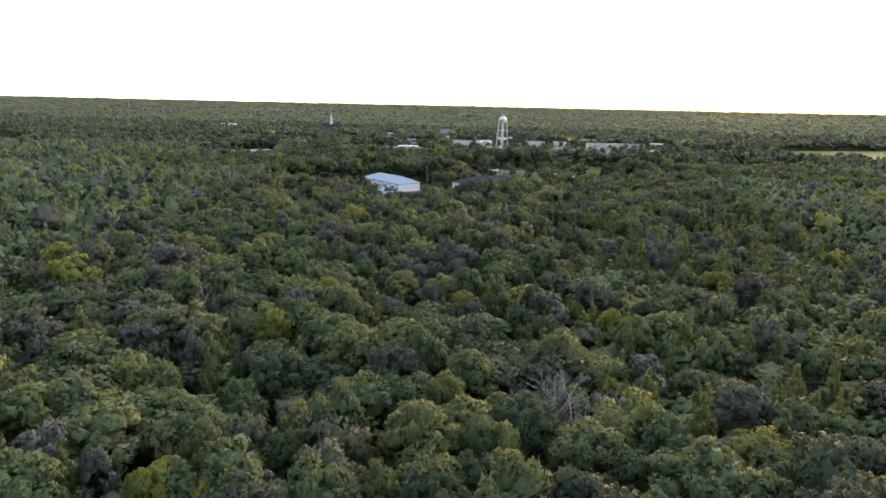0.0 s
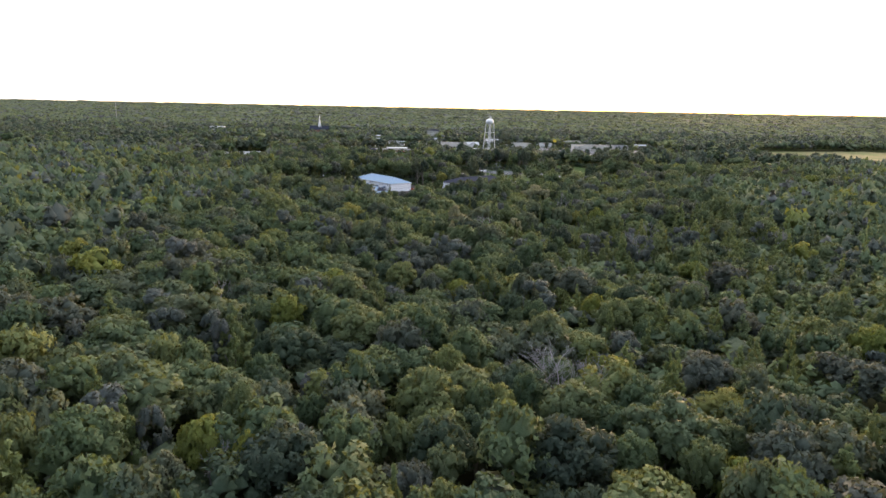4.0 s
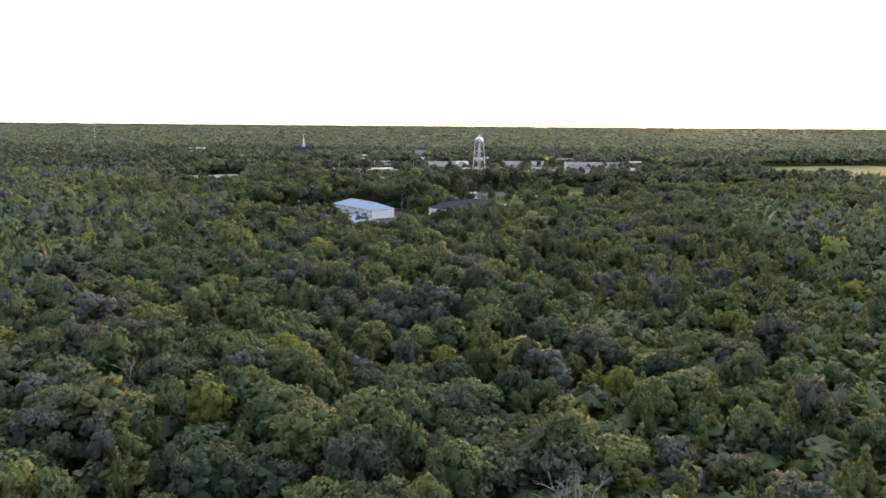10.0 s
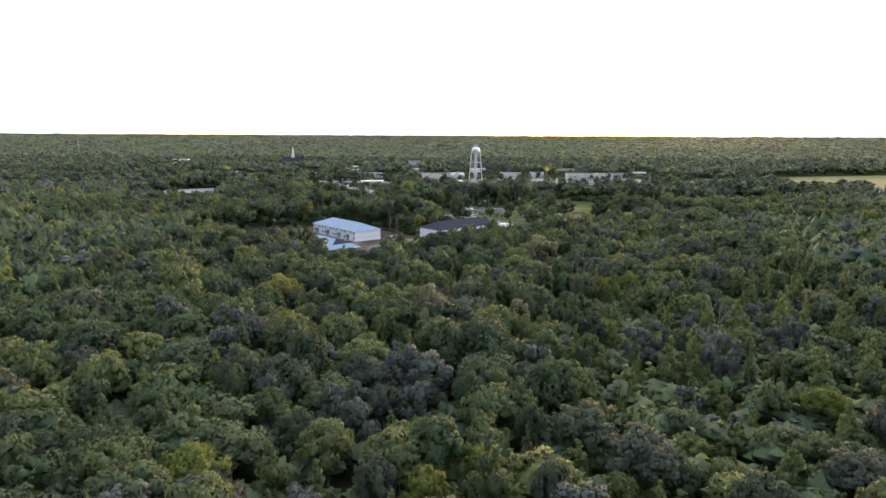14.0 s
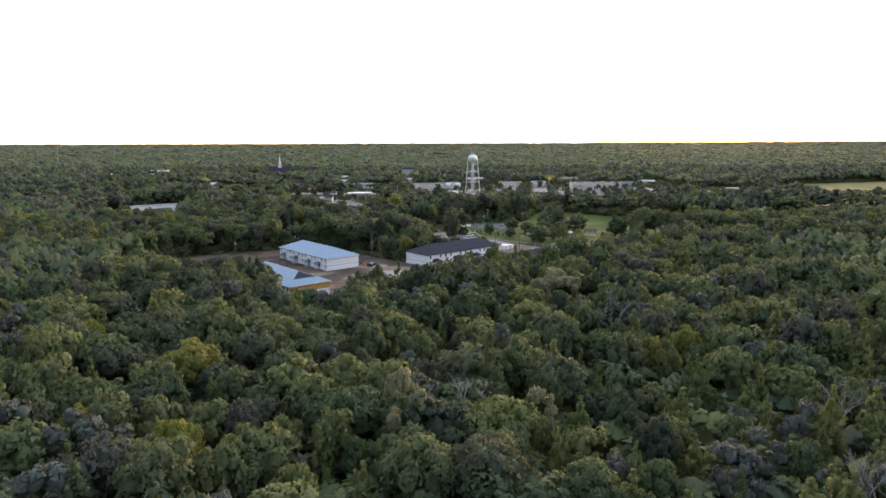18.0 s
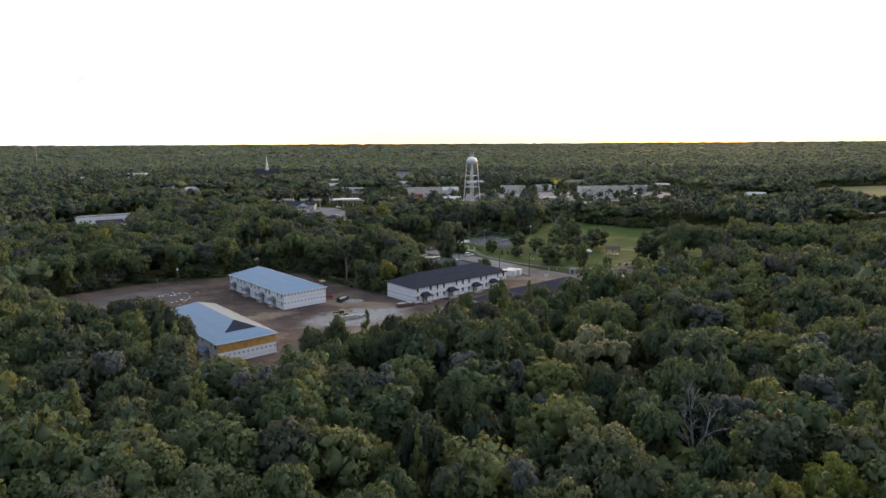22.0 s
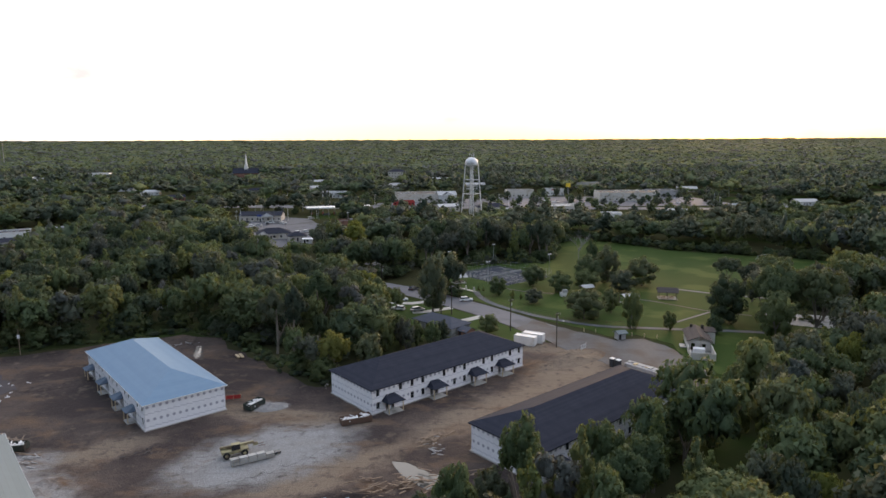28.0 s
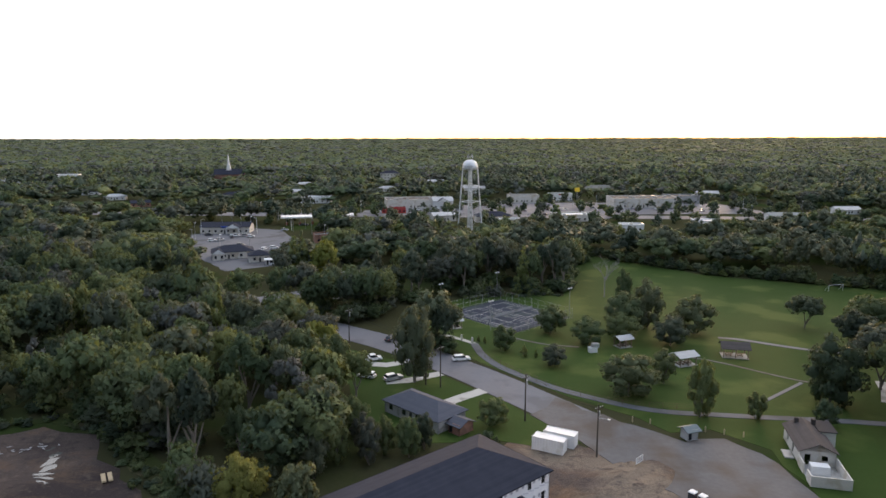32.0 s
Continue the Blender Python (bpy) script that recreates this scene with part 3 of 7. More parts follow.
def boxes(*specs, bevel=0.0):
    bm = bmesh.new()
    for s in specs:
        box(bm, *s, bevel=bevel)
    return bm


def rod(bm, a, b, r0, r1=None, n=8, caps=True):
    a, b = Vector(a), Vector(b)
    d = b - a
    rot = d.to_track_quat("Z", "Y").to_matrix().to_4x4()
    bmesh.ops.create_cone(bm, cap_ends=caps, segments=n, radius1=r0, radius2=r0 if r1 is None else r1, depth=d.length,
                          matrix=Matrix.Translation((a + b) / 2) @ rot)
    return bm


def poly(bm, pts, uv=None):
    f = bm.faces.new([bm.verts.new(p) for p in pts])
    if uv:
        lay = bm.loops.layers.uv.verify()
        for lp, q in zip(f.loops, uv):
            lp[lay].uv = q
    return f


def slope(bm, pts):
    """A roof plane: uv x runs along the first edge (the eave), uv y up the slope, in metres."""
    p = [Vector(q) for q in pts]
    e = (p[1] - p[0]).normalized()
    nrm = e.cross(p[2] - p[0]).normalized()
    up = nrm.cross(e)
    return poly(bm, pts, [((q - p[0]).dot(e), (q - p[0]).dot(up)) for q in p])


def thick(bm, d):
    """Give an open sheet a thickness downwards."""
    r = bmesh.ops.extrude_face_region(bm, geom=bm.faces[:])
    bmesh.ops.translate(bm, vec=(0, 0, -d), verts=[g for g in r["geom"] if isinstance(g, bmesh.types.BMVert)])
    return bm


def open_wall(bm, a, b, z0, z1, holes, t=0.16):
    """A wall from a to b (plan points, the outside on the right hand side), with holes (s0, s1, z0, z1) that go through it."""
    a, b = Vector((*a, 0)), Vector((*b, 0))
    along = (b - a).normalized()
    inn = Vector((-along.y, along.x, 0)) * t
    length = (b - a).length
    xs = sorted({0.0, length, *(h[0] for h in holes), *(h[1] for h in holes)})
    zs = sorted({z0, z1, *(h[2] for h in holes), *(h[3] for h in holes)})

    def solid(i, j):
        if i < 0 or j < 0 or i >= len(xs) - 1 or j >= len(zs) - 1:
            return False
        s, z = (xs[i] + xs[i + 1]) / 2, (zs[j] + zs[j + 1]) / 2
        return not any(h[0] < s < h[1] and h[2] < z < h[3] for h in holes)

    def at(s, z, d):
        return a + along * s + inn * d + Vector((0, 0, z))

    for i in range(len(xs) - 1):
        for j in range(len(zs) - 1):
            if not solid(i, j):
                continue
            s0, s1, c0, c1 = xs[i], xs[i + 1], zs[j], zs[j + 1]
            q = [(s0, c0), (s1, c0), (s1, c1), (s0, c1)]
            poly(bm, [at(s, z, 0) for s, z in q], q)
            poly(bm, [at(s, z, 1) for s, z in reversed(q)], list(reversed(q)))
            for (di, dj), (e0, e1) in {(0, -1): (q[0], q[1]), (1, 0): (q[1], q[2]), (0, 1): (q[2], q[3]), (-1, 0): (q[3], q[0])}.items():
                if not solid(i + di, j + dj):
                    poly(bm, [at(*e1, 0), at(*e0, 0), at(*e0, 1), at(*e1, 1)], [e1, e0, e0, e1])
    return bm


def ragged(pts, step=4.0, amp=0.8, seed=0):
    """An outline with small bays and noses along its edges."""
    r = random.Random(seed)
    out = []
    for i, p in enumerate(pts):
        q = pts[(i + 1) % len(pts)]
        n = max(1, int(math.dist(p, q) / step))
        for k in range(n):
            t = k / n
            out.append((p[0] + (q[0] - p[0]) * t + r.uniform(-amp, amp), p[1] + (q[1] - p[1]) * t + r.uniform(-amp, amp)))
    return out


def sheet(name, pts, z, mat, label, category, amp=0.0, step=4.0, seed=1, depth=0.3):
    """A piece of made ground: a slab whose top lies at z and whose sides go down into the earth."""
    bm = bmesh.new()
    pts = ragged(pts, step, amp, seed) if amp else pts
    bm.faces.new([bm.verts.new((x, y, z)) for x, y in pts])
    bm.normal_update()
    bmesh.ops.triangulate(bm, faces=bm.faces[:], ngon_method="EAR_CLIP")
    thick(bm, depth)
    return tagged(part(name, bm, mat), label, category, kind="structure")


def ribbon(name, line, widths, z, mat, label, category, depth=0.25):
    """A way along a line of plan points."""
    bm = bmesh.new()
    n = len(line)
    L, R = [], []
    for i in range(n):
        a, b = Vector(line[max(i - 1, 0)]), Vector(line[min(i + 1, n - 1)])
        d = (b - a).normalized()
        s = Vector((-d.y, d.x)) * (widths[i] if isinstance(widths, (list, tuple)) else widths) / 2
        L.append(bm.verts.new((*(Vector(line[i]) + s), z)))
        R.append(bm.verts.new((*(Vector(line[i]) - s), z)))
    for i in range(n - 1):
        bm.faces.new((L[i], R[i], R[i + 1], L[i + 1]))
    thick(bm, depth)
    return tagged(part(name, bm, mat), label, category, kind="structure")


def smooth_line(pts, per=6):
    out = []
    P = [Vector(p) for p in pts]
    P = [2 * P[0] - P[1], *P, 2 * P[-1] - P[-2]]
    for i in range(1, len(P) - 2):
        for k in range(per):
            t = k / per
            a, b, c, d = P[i - 1], P[i], P[i + 1], P[i + 2]
            q = 0.5 * (2 * b + (c - a) * t + (2 * a - 5 * b + 4 * c - d) * t * t + (3 * b - a - 3 * c + d) * t ** 3)
            out.append((q.x, q.y))
    out.append((P[-2].x, P[-2].y))
    return out

# ---- plan: the street grid of the site is turned by TURN degrees ----
TURN = 41.5
UX, UY = math.cos(radians(TURN)), math.sin(radians(TURN))


def site(ox, oy, u, v):
    """A plan point u metres along and v metres across the site's grid from (ox, oy)."""
    return ox + u * UX - v * UY, oy + u * UY + v * UX


# ---- ground, ways and yards ----
def land(x, y):
    """Height of the ground: level round the town, rising a little towards the horizon, more beyond the fields to the north-east."""
    far = np.clip((y - 1700) / 3200, 0, 1) ** 1.4
    return far * (20 + 4 * np.clip((x / np.maximum(y, 1) - 0.15) / 0.4, 0, 1))


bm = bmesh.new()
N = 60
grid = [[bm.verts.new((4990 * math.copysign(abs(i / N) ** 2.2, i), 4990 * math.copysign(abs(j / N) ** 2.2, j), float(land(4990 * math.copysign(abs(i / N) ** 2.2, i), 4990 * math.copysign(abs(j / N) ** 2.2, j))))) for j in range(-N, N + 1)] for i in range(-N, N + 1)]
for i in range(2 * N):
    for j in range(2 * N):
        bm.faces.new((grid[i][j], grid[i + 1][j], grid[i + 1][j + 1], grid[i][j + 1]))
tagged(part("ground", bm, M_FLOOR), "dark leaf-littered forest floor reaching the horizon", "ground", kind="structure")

SITE = [(-140, 100), (-150, 140), (-125, 164), (-99, 178), (-75, 190), (-62, 186), (-40, 162), (-24, 148), (-15, 150), (8, 171), (16, 183), (24, 189),
        (34, 183), (50, 178), (66, 160), (63, 143), (58, 132), (24, 99.5), (12, 99), (6, 97), (2, 92), (1, 84), (-4, 75), (-14, 70), (-24, 66), (-31, 56), (-36, 49), (-50, 50), (-63, 58), (-84, 76), (-104, 92)]
LOT = [(26, 197), (32, 207), (43, 195), (53, 186), (61, 187), (67, 181), (70, 160), (64, 146), (60, 138), (50, 160), (38, 176), (34, 186)]
PARK = [(14, 233), (6, 246), (2, 262), (-2, 279), (10, 298), (22, 305), (50, 303), (60, 350), (76, 384), (116, 338), (166, 315), (200, 296), (190, 270), (150, 250), (122, 222),
        (118, 196), (112, 170), (94, 157), (76, 152), (69, 164), (68, 183), (60, 190), (52, 190), (36, 207)]
GRASS = [(-28, 247), (-16, 238), (-2, 229), (6, 221), (16, 210), (27, 196), (34, 185), (24, 184), (16, 186), (4, 184), (-10, 196), (-16, 214), (-26, 232)]
sheet("construction_site", SITE, 0.04, M_DIRT, "graded brown dirt of a building site with wheel ruts", "dirt", 1.6, 5)
sheet("gravel_lot", LOT, 0.10, M_GRAVEL, "grey gravel turning area at the end of the street", "gravel lot", 0.9, 4)
sheet("park_lawn", PARK, 0.05, M_LAWN, "mown green lawn of a park", "lawn", 1.0, 6)
sheet("verge_lawn", GRASS, 0.06, M_LAWN, "front lawns beside the street", "lawn", 0.6, 5)
sheet("site_verge", [(-128, 166), (-100, 180), (-75, 193), (-62, 189), (-40, 166), (-24, 152), (-30, 160), (-44, 176), (-62, 199), (-78, 204), (-104, 190), (-132, 176)], 0.05, M_ROUGH, "rough grass bank behind the building site", "grass", 1.0, 5)
sheet("sand_pad", [(-40, 107), (-35, 116), (-27, 122), (-18, 126), (-15, 122), (-20, 114), (-28, 107), (-36, 103)], 0.09, M_SAND, "pale sand pad rutted by machines", "sand", 0.9, 1.2, depth=0.4)
sheet("gravel_pad", [(-134, 122), (-128, 142), (-110, 160), (-96, 147), (-100, 134), (-112, 118)], 0.08, M_STONEPAD, "dark grey compacted stone pad at the site's edge", "gravel", 1.0, 1.5)
sheet("puddle", [(-4.2, 112.6), (-1.6, 112.4), (1.5, 109.5), (5.6, 107.2), (4.6, 104.2), (2.4, 103.0), (-0.4, 105.7), (-3.0, 109.4)], 0.075, M_WATER, "pale muddy puddle on bare dirt", "puddle", 0.3, 1.5, depth=0.1)
for i, (wx, wy, wa, wb, wt) in enumerate(((-64.6, 178.6, 1.3, 0.7, 70), (-64.0, 176.0, 1.9, 0.9, 80), (-62.9, 173.6, 1.5, 1.0, 60), (-62.6, 171.6, 1.8, 0.4, 10), (-61.6, 170.4, 1.9, 0.35, -5), (-60.9, 169.0, 1.5, 0.25, -20), (-66.8, 181.0, 0.9, 0.35, 60))):
    c_, s_ = math.cos(radians(wt)), math.sin(radians(wt))
    oval = [(wa * math.cos(k * math.tau / 12), wb * math.sin(k * math.tau / 12)) for k in range(12)]
    sheet("puddle", [(wx + u * c_ - v * s_, wy + u * s_ + v * c_) for u, v in oval], 0.075, M_WATER, "rain puddle in wheel ruts", "puddle", 0.25, 0.5, i + 3, 0.1)
ROAD = smooth_line([(-70, 300), (-45, 274), (-26, 259), (-8, 245), (9, 227.5), (20, 214.5), (29, 203), (40, 189), (50, 178)])
ribbon("road", ROAD, 11.0, 0.08, M_ASPHALT, "worn grey asphalt residential street", "road")
ribbon("driveway", [(-2, 231), (-8, 228), (-14, 229), (-18, 230)], 3.2, 0.09, M_CONC, "concrete driveway to a front lawn", "driveway")
ribbon("driveway", [(6, 222), (-2, 217), (-7, 216)], 3.0, 0.09, M_CONC, "concrete driveway with parked cars", "driveway")
ribbon("driveway", [(16, 211), (10, 206), (5, 201)], 3.2, 0.09, M_CONC, "concrete driveway to a bungalow", "driveway")
PATHS = [("footpath", [(15, 246), (17, 236), (21, 227), (28, 218), (36, 210), (51, 200.5), (68, 197.5), (96, 194), (120, 188)], 2.2, M_LOT),
         ("footpath", [(77, 204.5), (92, 216.6)], 0.9, M_ASPHALT), ("footpath", [(66, 237), (77, 231.6), (92, 218), (104, 212)], 0.8, M_GRAVEL),
         ("footpath", [(86, 252), (92, 250), (106, 241.5), (124, 234)], 1.8, M_ASPHALT), ("footpath", [(22, 255), (34, 246), (44, 243)], 0.9, M_GRAVEL),
         ("footpath", [(15, 246), (9, 252), (2, 256)], 1.6, M_CONC)]
for nm, ln, w, mt in PATHS:
    ribbon(nm, smooth_line(ln), w, 0.11, mt, "narrow path across the park lawn", "path")
sheet("side_road", [(104, 205), (110, 218), (128, 212), (150, 200), (170, 205), (180, 190), (150, 186), (124, 196)], 0.09, M_CONC, "pale pavement between park trees", "pavement", 0.5, 5)
sheet("bank_car_park", [(-146, 452), (-135, 419), (-113, 378), (-90, 346), (-71, 359), (-76, 396), (-81, 436), (-98, 472), (-122, 482)], 0.09, M_LOT, "blue-grey asphalt car park by low commercial buildings", "car park", 0.6, 5)
sheet("rear_street", [(-62, 300), (-46, 312), (-24, 308), (-22, 300), (-44, 296), (-60, 290)], 0.07, M_ASPHALT, "grey asphalt street end by a bungalow", "road")
sheet("main_street", [(-330, 556), (-60, 540), (120, 530), (300, 516), (470, 470), (474, 484), (300, 532), (120, 550), (-60, 562), (-330, 576)], 0.09, M_ASPHALT, "main street through the town", "road")
sheet("town_car_park", [(-60, 565), (-60, 580), (60, 640), (230, 640), (250, 560), (120, 552)], 0.08, M_ASPHALT, "car park between shops", "car park")
sheet("store_car_park", [(-290, 330), (-270, 345), (-215, 378), (-208, 366), (-250, 318)], 0.09, M_CONC, "pale concrete forecourt of a low store", "car park")
sheet("far_field", [(330, 450), (360, 560), (430, 690), (600, 740), (760, 640), (560, 480), (430, 440)], 0.05, M_FIELD, "dry grassy field beyond the town", "field", 4, 20)
sheet("field_strip", [(185, 270), (240, 330), (300, 352), (320, 330), (240, 268), (200, 250)], 0.06, M_LAWN, "green field strip behind roadside trees", "field", 2, 8)
sheet("far_lawn", [(-300, 770), (-260, 810), (-225, 815), (-240, 775)], 0.06, M_LAWN, "small bright green lawn among town trees", "lawn", 2, 8)
sheet("roadside_lawn", [(-440, 640), (-330, 650), (-250, 640), (-250, 560), (-330, 585), (-420, 600)], 0.06, M_LAWN, "grass along the main road", "lawn", 2, 10)
ribbon("county_road", smooth_line([(230, 330), (258, 392), (330, 420), (460, 470)]), 9.0, 0.09, M_ASPHALT, "country road past a field", "road")


def mound(name, x, y, rx, ry, h, mat, label, category, seed, turn=0.0):
    bm = bmesh.new()
    n = 14
    V = {}
    for i in range(n + 1):
        for j in range(n + 1):
            u, v = 2 * i / n - 1, 2 * j / n - 1
            d = max(0.0, 1 - (u * u + v * v))
            z = h * d ** 1.2 * (0.75 + 0.9 * noise.noise((u * 2.3 + seed, v * 2.3, seed * 1.7))) + (0.25 * h * abs(noise.noise((u * 7, v * 7, seed))) if d > 0.05 else 0)
            V[i, j] = bm.verts.new((u * rx, v * ry, max(z, 0) - (0.15 if d <= 0.02 else 0)))
    for i in range(n):
        for j in range(n):
            bm.faces.new((V[i, j], V[i + 1, j], V[i + 1, j + 1], V[i, j + 1]))
    ob = part(name, bm, mat)
    ob.matrix_basis = pose(x, y, 0.06, 0, 0, turn)
    return tagged(ob, label, category)


mound("dirt_mound", 38, 170, 12, 6, 1.1, M_DIRT, "low mound of graded brown dirt beside the street end", "dirt mound", 1, 35)
mound("dirt_mound", 30, 165, 10, 4, 0.8, M_DIRT, "rutted dirt bank beside a dark-roofed block", "dirt mound", 2, 45)
mound("dirt_mound", -33, 137, 4, 2.5, 0.7, M_SAND, "small pale heap of sand on bare dirt", "spoil heap", 3, 20)
mound("dirt_mound", -62, 104, 5, 3, 1.0, M_DIRT, "dark heap of dug soil", "spoil heap", 4, 60)
mound("dirt_mound", -12, 99, 10, 3, 1.0, M_DIRT, "ridge of dug dirt and roots", "spoil heap", 5, 15)
mound("dirt_mound", -88, 150, 9, 4, 0.8, M_DIRT, "low rutted bank of brown soil", "spoil heap", 7, 30)


# ---- two-storey apartment blocks under construction ----
WINDOWS = [1.5, 7.6, 10.8, 13.9, 20.2, 23.4, 26.6, 32.9, 35.8, 42.2, 45.4]
PORCHES = [4.7, 17.2, 29.8, 39.2]


def apartment(x, y, turn, length, width, roof_mat, back_mat, label, gable=False, band=False, group="apartment blocks"):
    """Local x along the block, the porch side towards -y, the origin at the outer corner (0, 0) below the porch side."""
    k = length / 46.9
    ob = root("apartment_block", pose(x, y, 0.04, 0, 0, turn), label, "apartment building", group)
    part("slab", boxes((-0.25, length + 0.25, -0.25, width + 0.25, -0.3, 0.12)), M_CONC, ob, "concrete floor slab")
    holes = [(w * k - 0.42, w * k + 0.42, 3.75, 5.25) for w in WINDOWS]
    holes += [(w * k - 0.42, w * k + 0.42, 0.95, 2.45) for i, w in enumerate(WINDOWS) if i not in (1, 4, 7, 9)]
    holes += [(p * k - 1.15 + d, p * k - 0.25 + d, 0.14, 2.2) for p in PORCHES for d in (0, 1.4)]
    for nm, a, b, hs in (("wall", (0, 0), (length, 0), holes), ("wall", (length, 0), (length, width), ()),
                         ("wall", (length, width), (0, width), [(length - h[1], length - h[0], h[2], h[3]) for h in holes]), ("wall", (0, width), (0, 0), ())):
        part(nm, open_wall(bmesh.new(), a, b, 0.12, 5.6, list(hs)), M_WRAP, ob)
    part("upper_floor", boxes((0.17, length - 0.17, 0.17, width - 0.17, 2.75, 2.95)), M_PLANK, ob)
    for w in WINDOWS:
        for lo in (0.95, 3.75):
            bmw = boxes((w * k - 0.42, w * k - 0.36, 0.06, 0.14, lo, lo + 1.5), (w * k + 0.36, w * k + 0.42, 0.06, 0.14, lo, lo + 1.5), (w * k - 0.42, w * k + 0.42, 0.05, 0.13, lo + 0.72, lo + 0.78))
            if lo > 3 or WINDOWS.index(w) not in (1, 4, 7, 9):
                win = part("window", bmw, M_DARK, ob, "black window frame")
                part("pane", boxes((w * k - 0.40, w * k + 0.40, 0.145, 0.155, lo + 0.02, lo + 1.48)), M_GLASS, win)
    # roof: hip, with a gablet at one end of the unfinished block
    o, e, r = 0.45, 5.6, 9.1
    i0 = width / 2
    A, B, C, D = (-o, -o, e), (length + o, -o, e), (length + o, width + o, e), (-o, width + o, e)
    P, Q = (i0, width / 2, r), (length - i0, width / 2, r)
    if not gable:
        for pts, mt in (((A, B, Q, P), roof_mat), ((B, C, Q), roof_mat), ((C, D, P, Q), back_mat), ((D, A, P), roof_mat)):
            bmr = bmesh.new()
            slope(bmr, pts)
            part("roof_slope", thick(bmr, 0.14), mt, ob)
    else:
        G0, G1 = [tuple(a + (b - a) * 0.46 for a, b in zip(c, Q)) for c in (B, C)]
        for pts, mt in (((A, B, Q, P), roof_mat), ((C, D, P, Q), back_mat), ((D, A, P), roof_mat), ((B, C, G1, G0), roof_mat)):
            bmr = bmesh.new()
            slope(bmr, pts)
            part("roof_slope", thick(bmr, 0.14), mt, ob)
        bmr = bmesh.new()
        slope(bmr, (G0, G1, Q))
        part("hip_top", thick(bmr, 0.14), M_SHINGLE, ob, "bare dark underlay on the upper hip")
    fb = bmesh.new()
    for s in ((-o, length + o, -o - 0.03, -o, 5.4, 5.62), (-o, length + o, width + o, width + o + 0.03, 5.4, 5.62), (-o - 0.03, -o, -o, width + o, 5.4, 5.62), (length + o, length + o + 0.03, -o, width + o, 5.4, 5.62)):
        box(fb, *s)
    part("fascia", fb, M_WHITE if roof_mat != M_SHINGLE else M_SHINGLE, ob)
    part("soffit", boxes((-o, length + o, -o, -0.005, 5.38, 5.42), (-o, length + o, width + 0.005, width + o, 5.38, 5.42), (-o, -0.005, 0, width, 5.38, 5.42), (length + 0.005, length + o, 0, width, 5.38, 5.42)), M_WHITE, ob)
    if band:
        part("board_band", boxes((length + 0.004, length + 0.03, 0.0, width, 3.1, 5.38)), M_OSB, ob, "bare orange strand board on the upper end wall")
    s_, porch_mat = (0.76, M_PORCH) if roof_mat == M_BLUE else (1.0, roof_mat)
    for p in PORCHES:
        c = p * k
        pr = part("porch", boxes((c - 2.0 * s_, c + 2.0 * s_, -2.4 * s_, -0.26, -0.25, 0.10)), M_CONC, ob, "concrete porch slab with a small roof")
        bmr = bmesh.new()
        a, b, d, t0, t1 = c - 2.2 * s_, c + 2.2 * s_, -2.7 * s_, 2.55, 2.55 + 1.1 * s_
        slope(bmr, ((a, d, t0), (b, d, t0), (c + 1.1 * s_, -0.01, t1), (c - 1.1 * s_, -0.01, t1)))
        slope(bmr, ((b, d, t0), (b, -0.01, t0), (c + 1.1 * s_, -0.01, t1)))
        slope(bmr, ((a, -0.01, t0), (a, d, t0), (c - 1.1 * s_, -0.01, t1)))
        part("porch_roof", thick(bmr, 0.12), porch_mat, pr)
        for s in (-1.85 * s_, 1.85 * s_):
            part("post", boxes((c + s - 0.08, c + s + 0.08, -2.3 * s_, -2.3 * s_ + 0.16, 0.1, 2.5)), M_PLANK, pr)
    return ob


apartment(*site(-54.9, 124.7, 0, 44.5), TURN - 90, 44.5, 16.6, M_BLUE, M_BLUE_LIT, "two-storey block in white wrap with pale blue roof underlay", group="apartment blocks on the site")
apartment(-10.4, 133.0, TURN, 46.5, 16.3, M_SHINGLE, M_SHINGLE, "two-storey block in white wrap with charcoal shingles", group="apartment blocks on the site")
apartment(*site(10.1, 117.2, 0, -16.5), TURN, 47.0, 16.5, M_SHINGLE, M_SHINGLE, "charcoal-roofed two-storey block beside the gravel lot", group="apartment blocks on the site")
apartment(*site(-57.6, 67.6, 0, 43.5), TURN - 90, 43.5, 16.5, M_BLUE, M_GREYROOF, "half-clad block with blue roof and a dark hip top", gable=True, band=True, group="apartment blocks on the site")


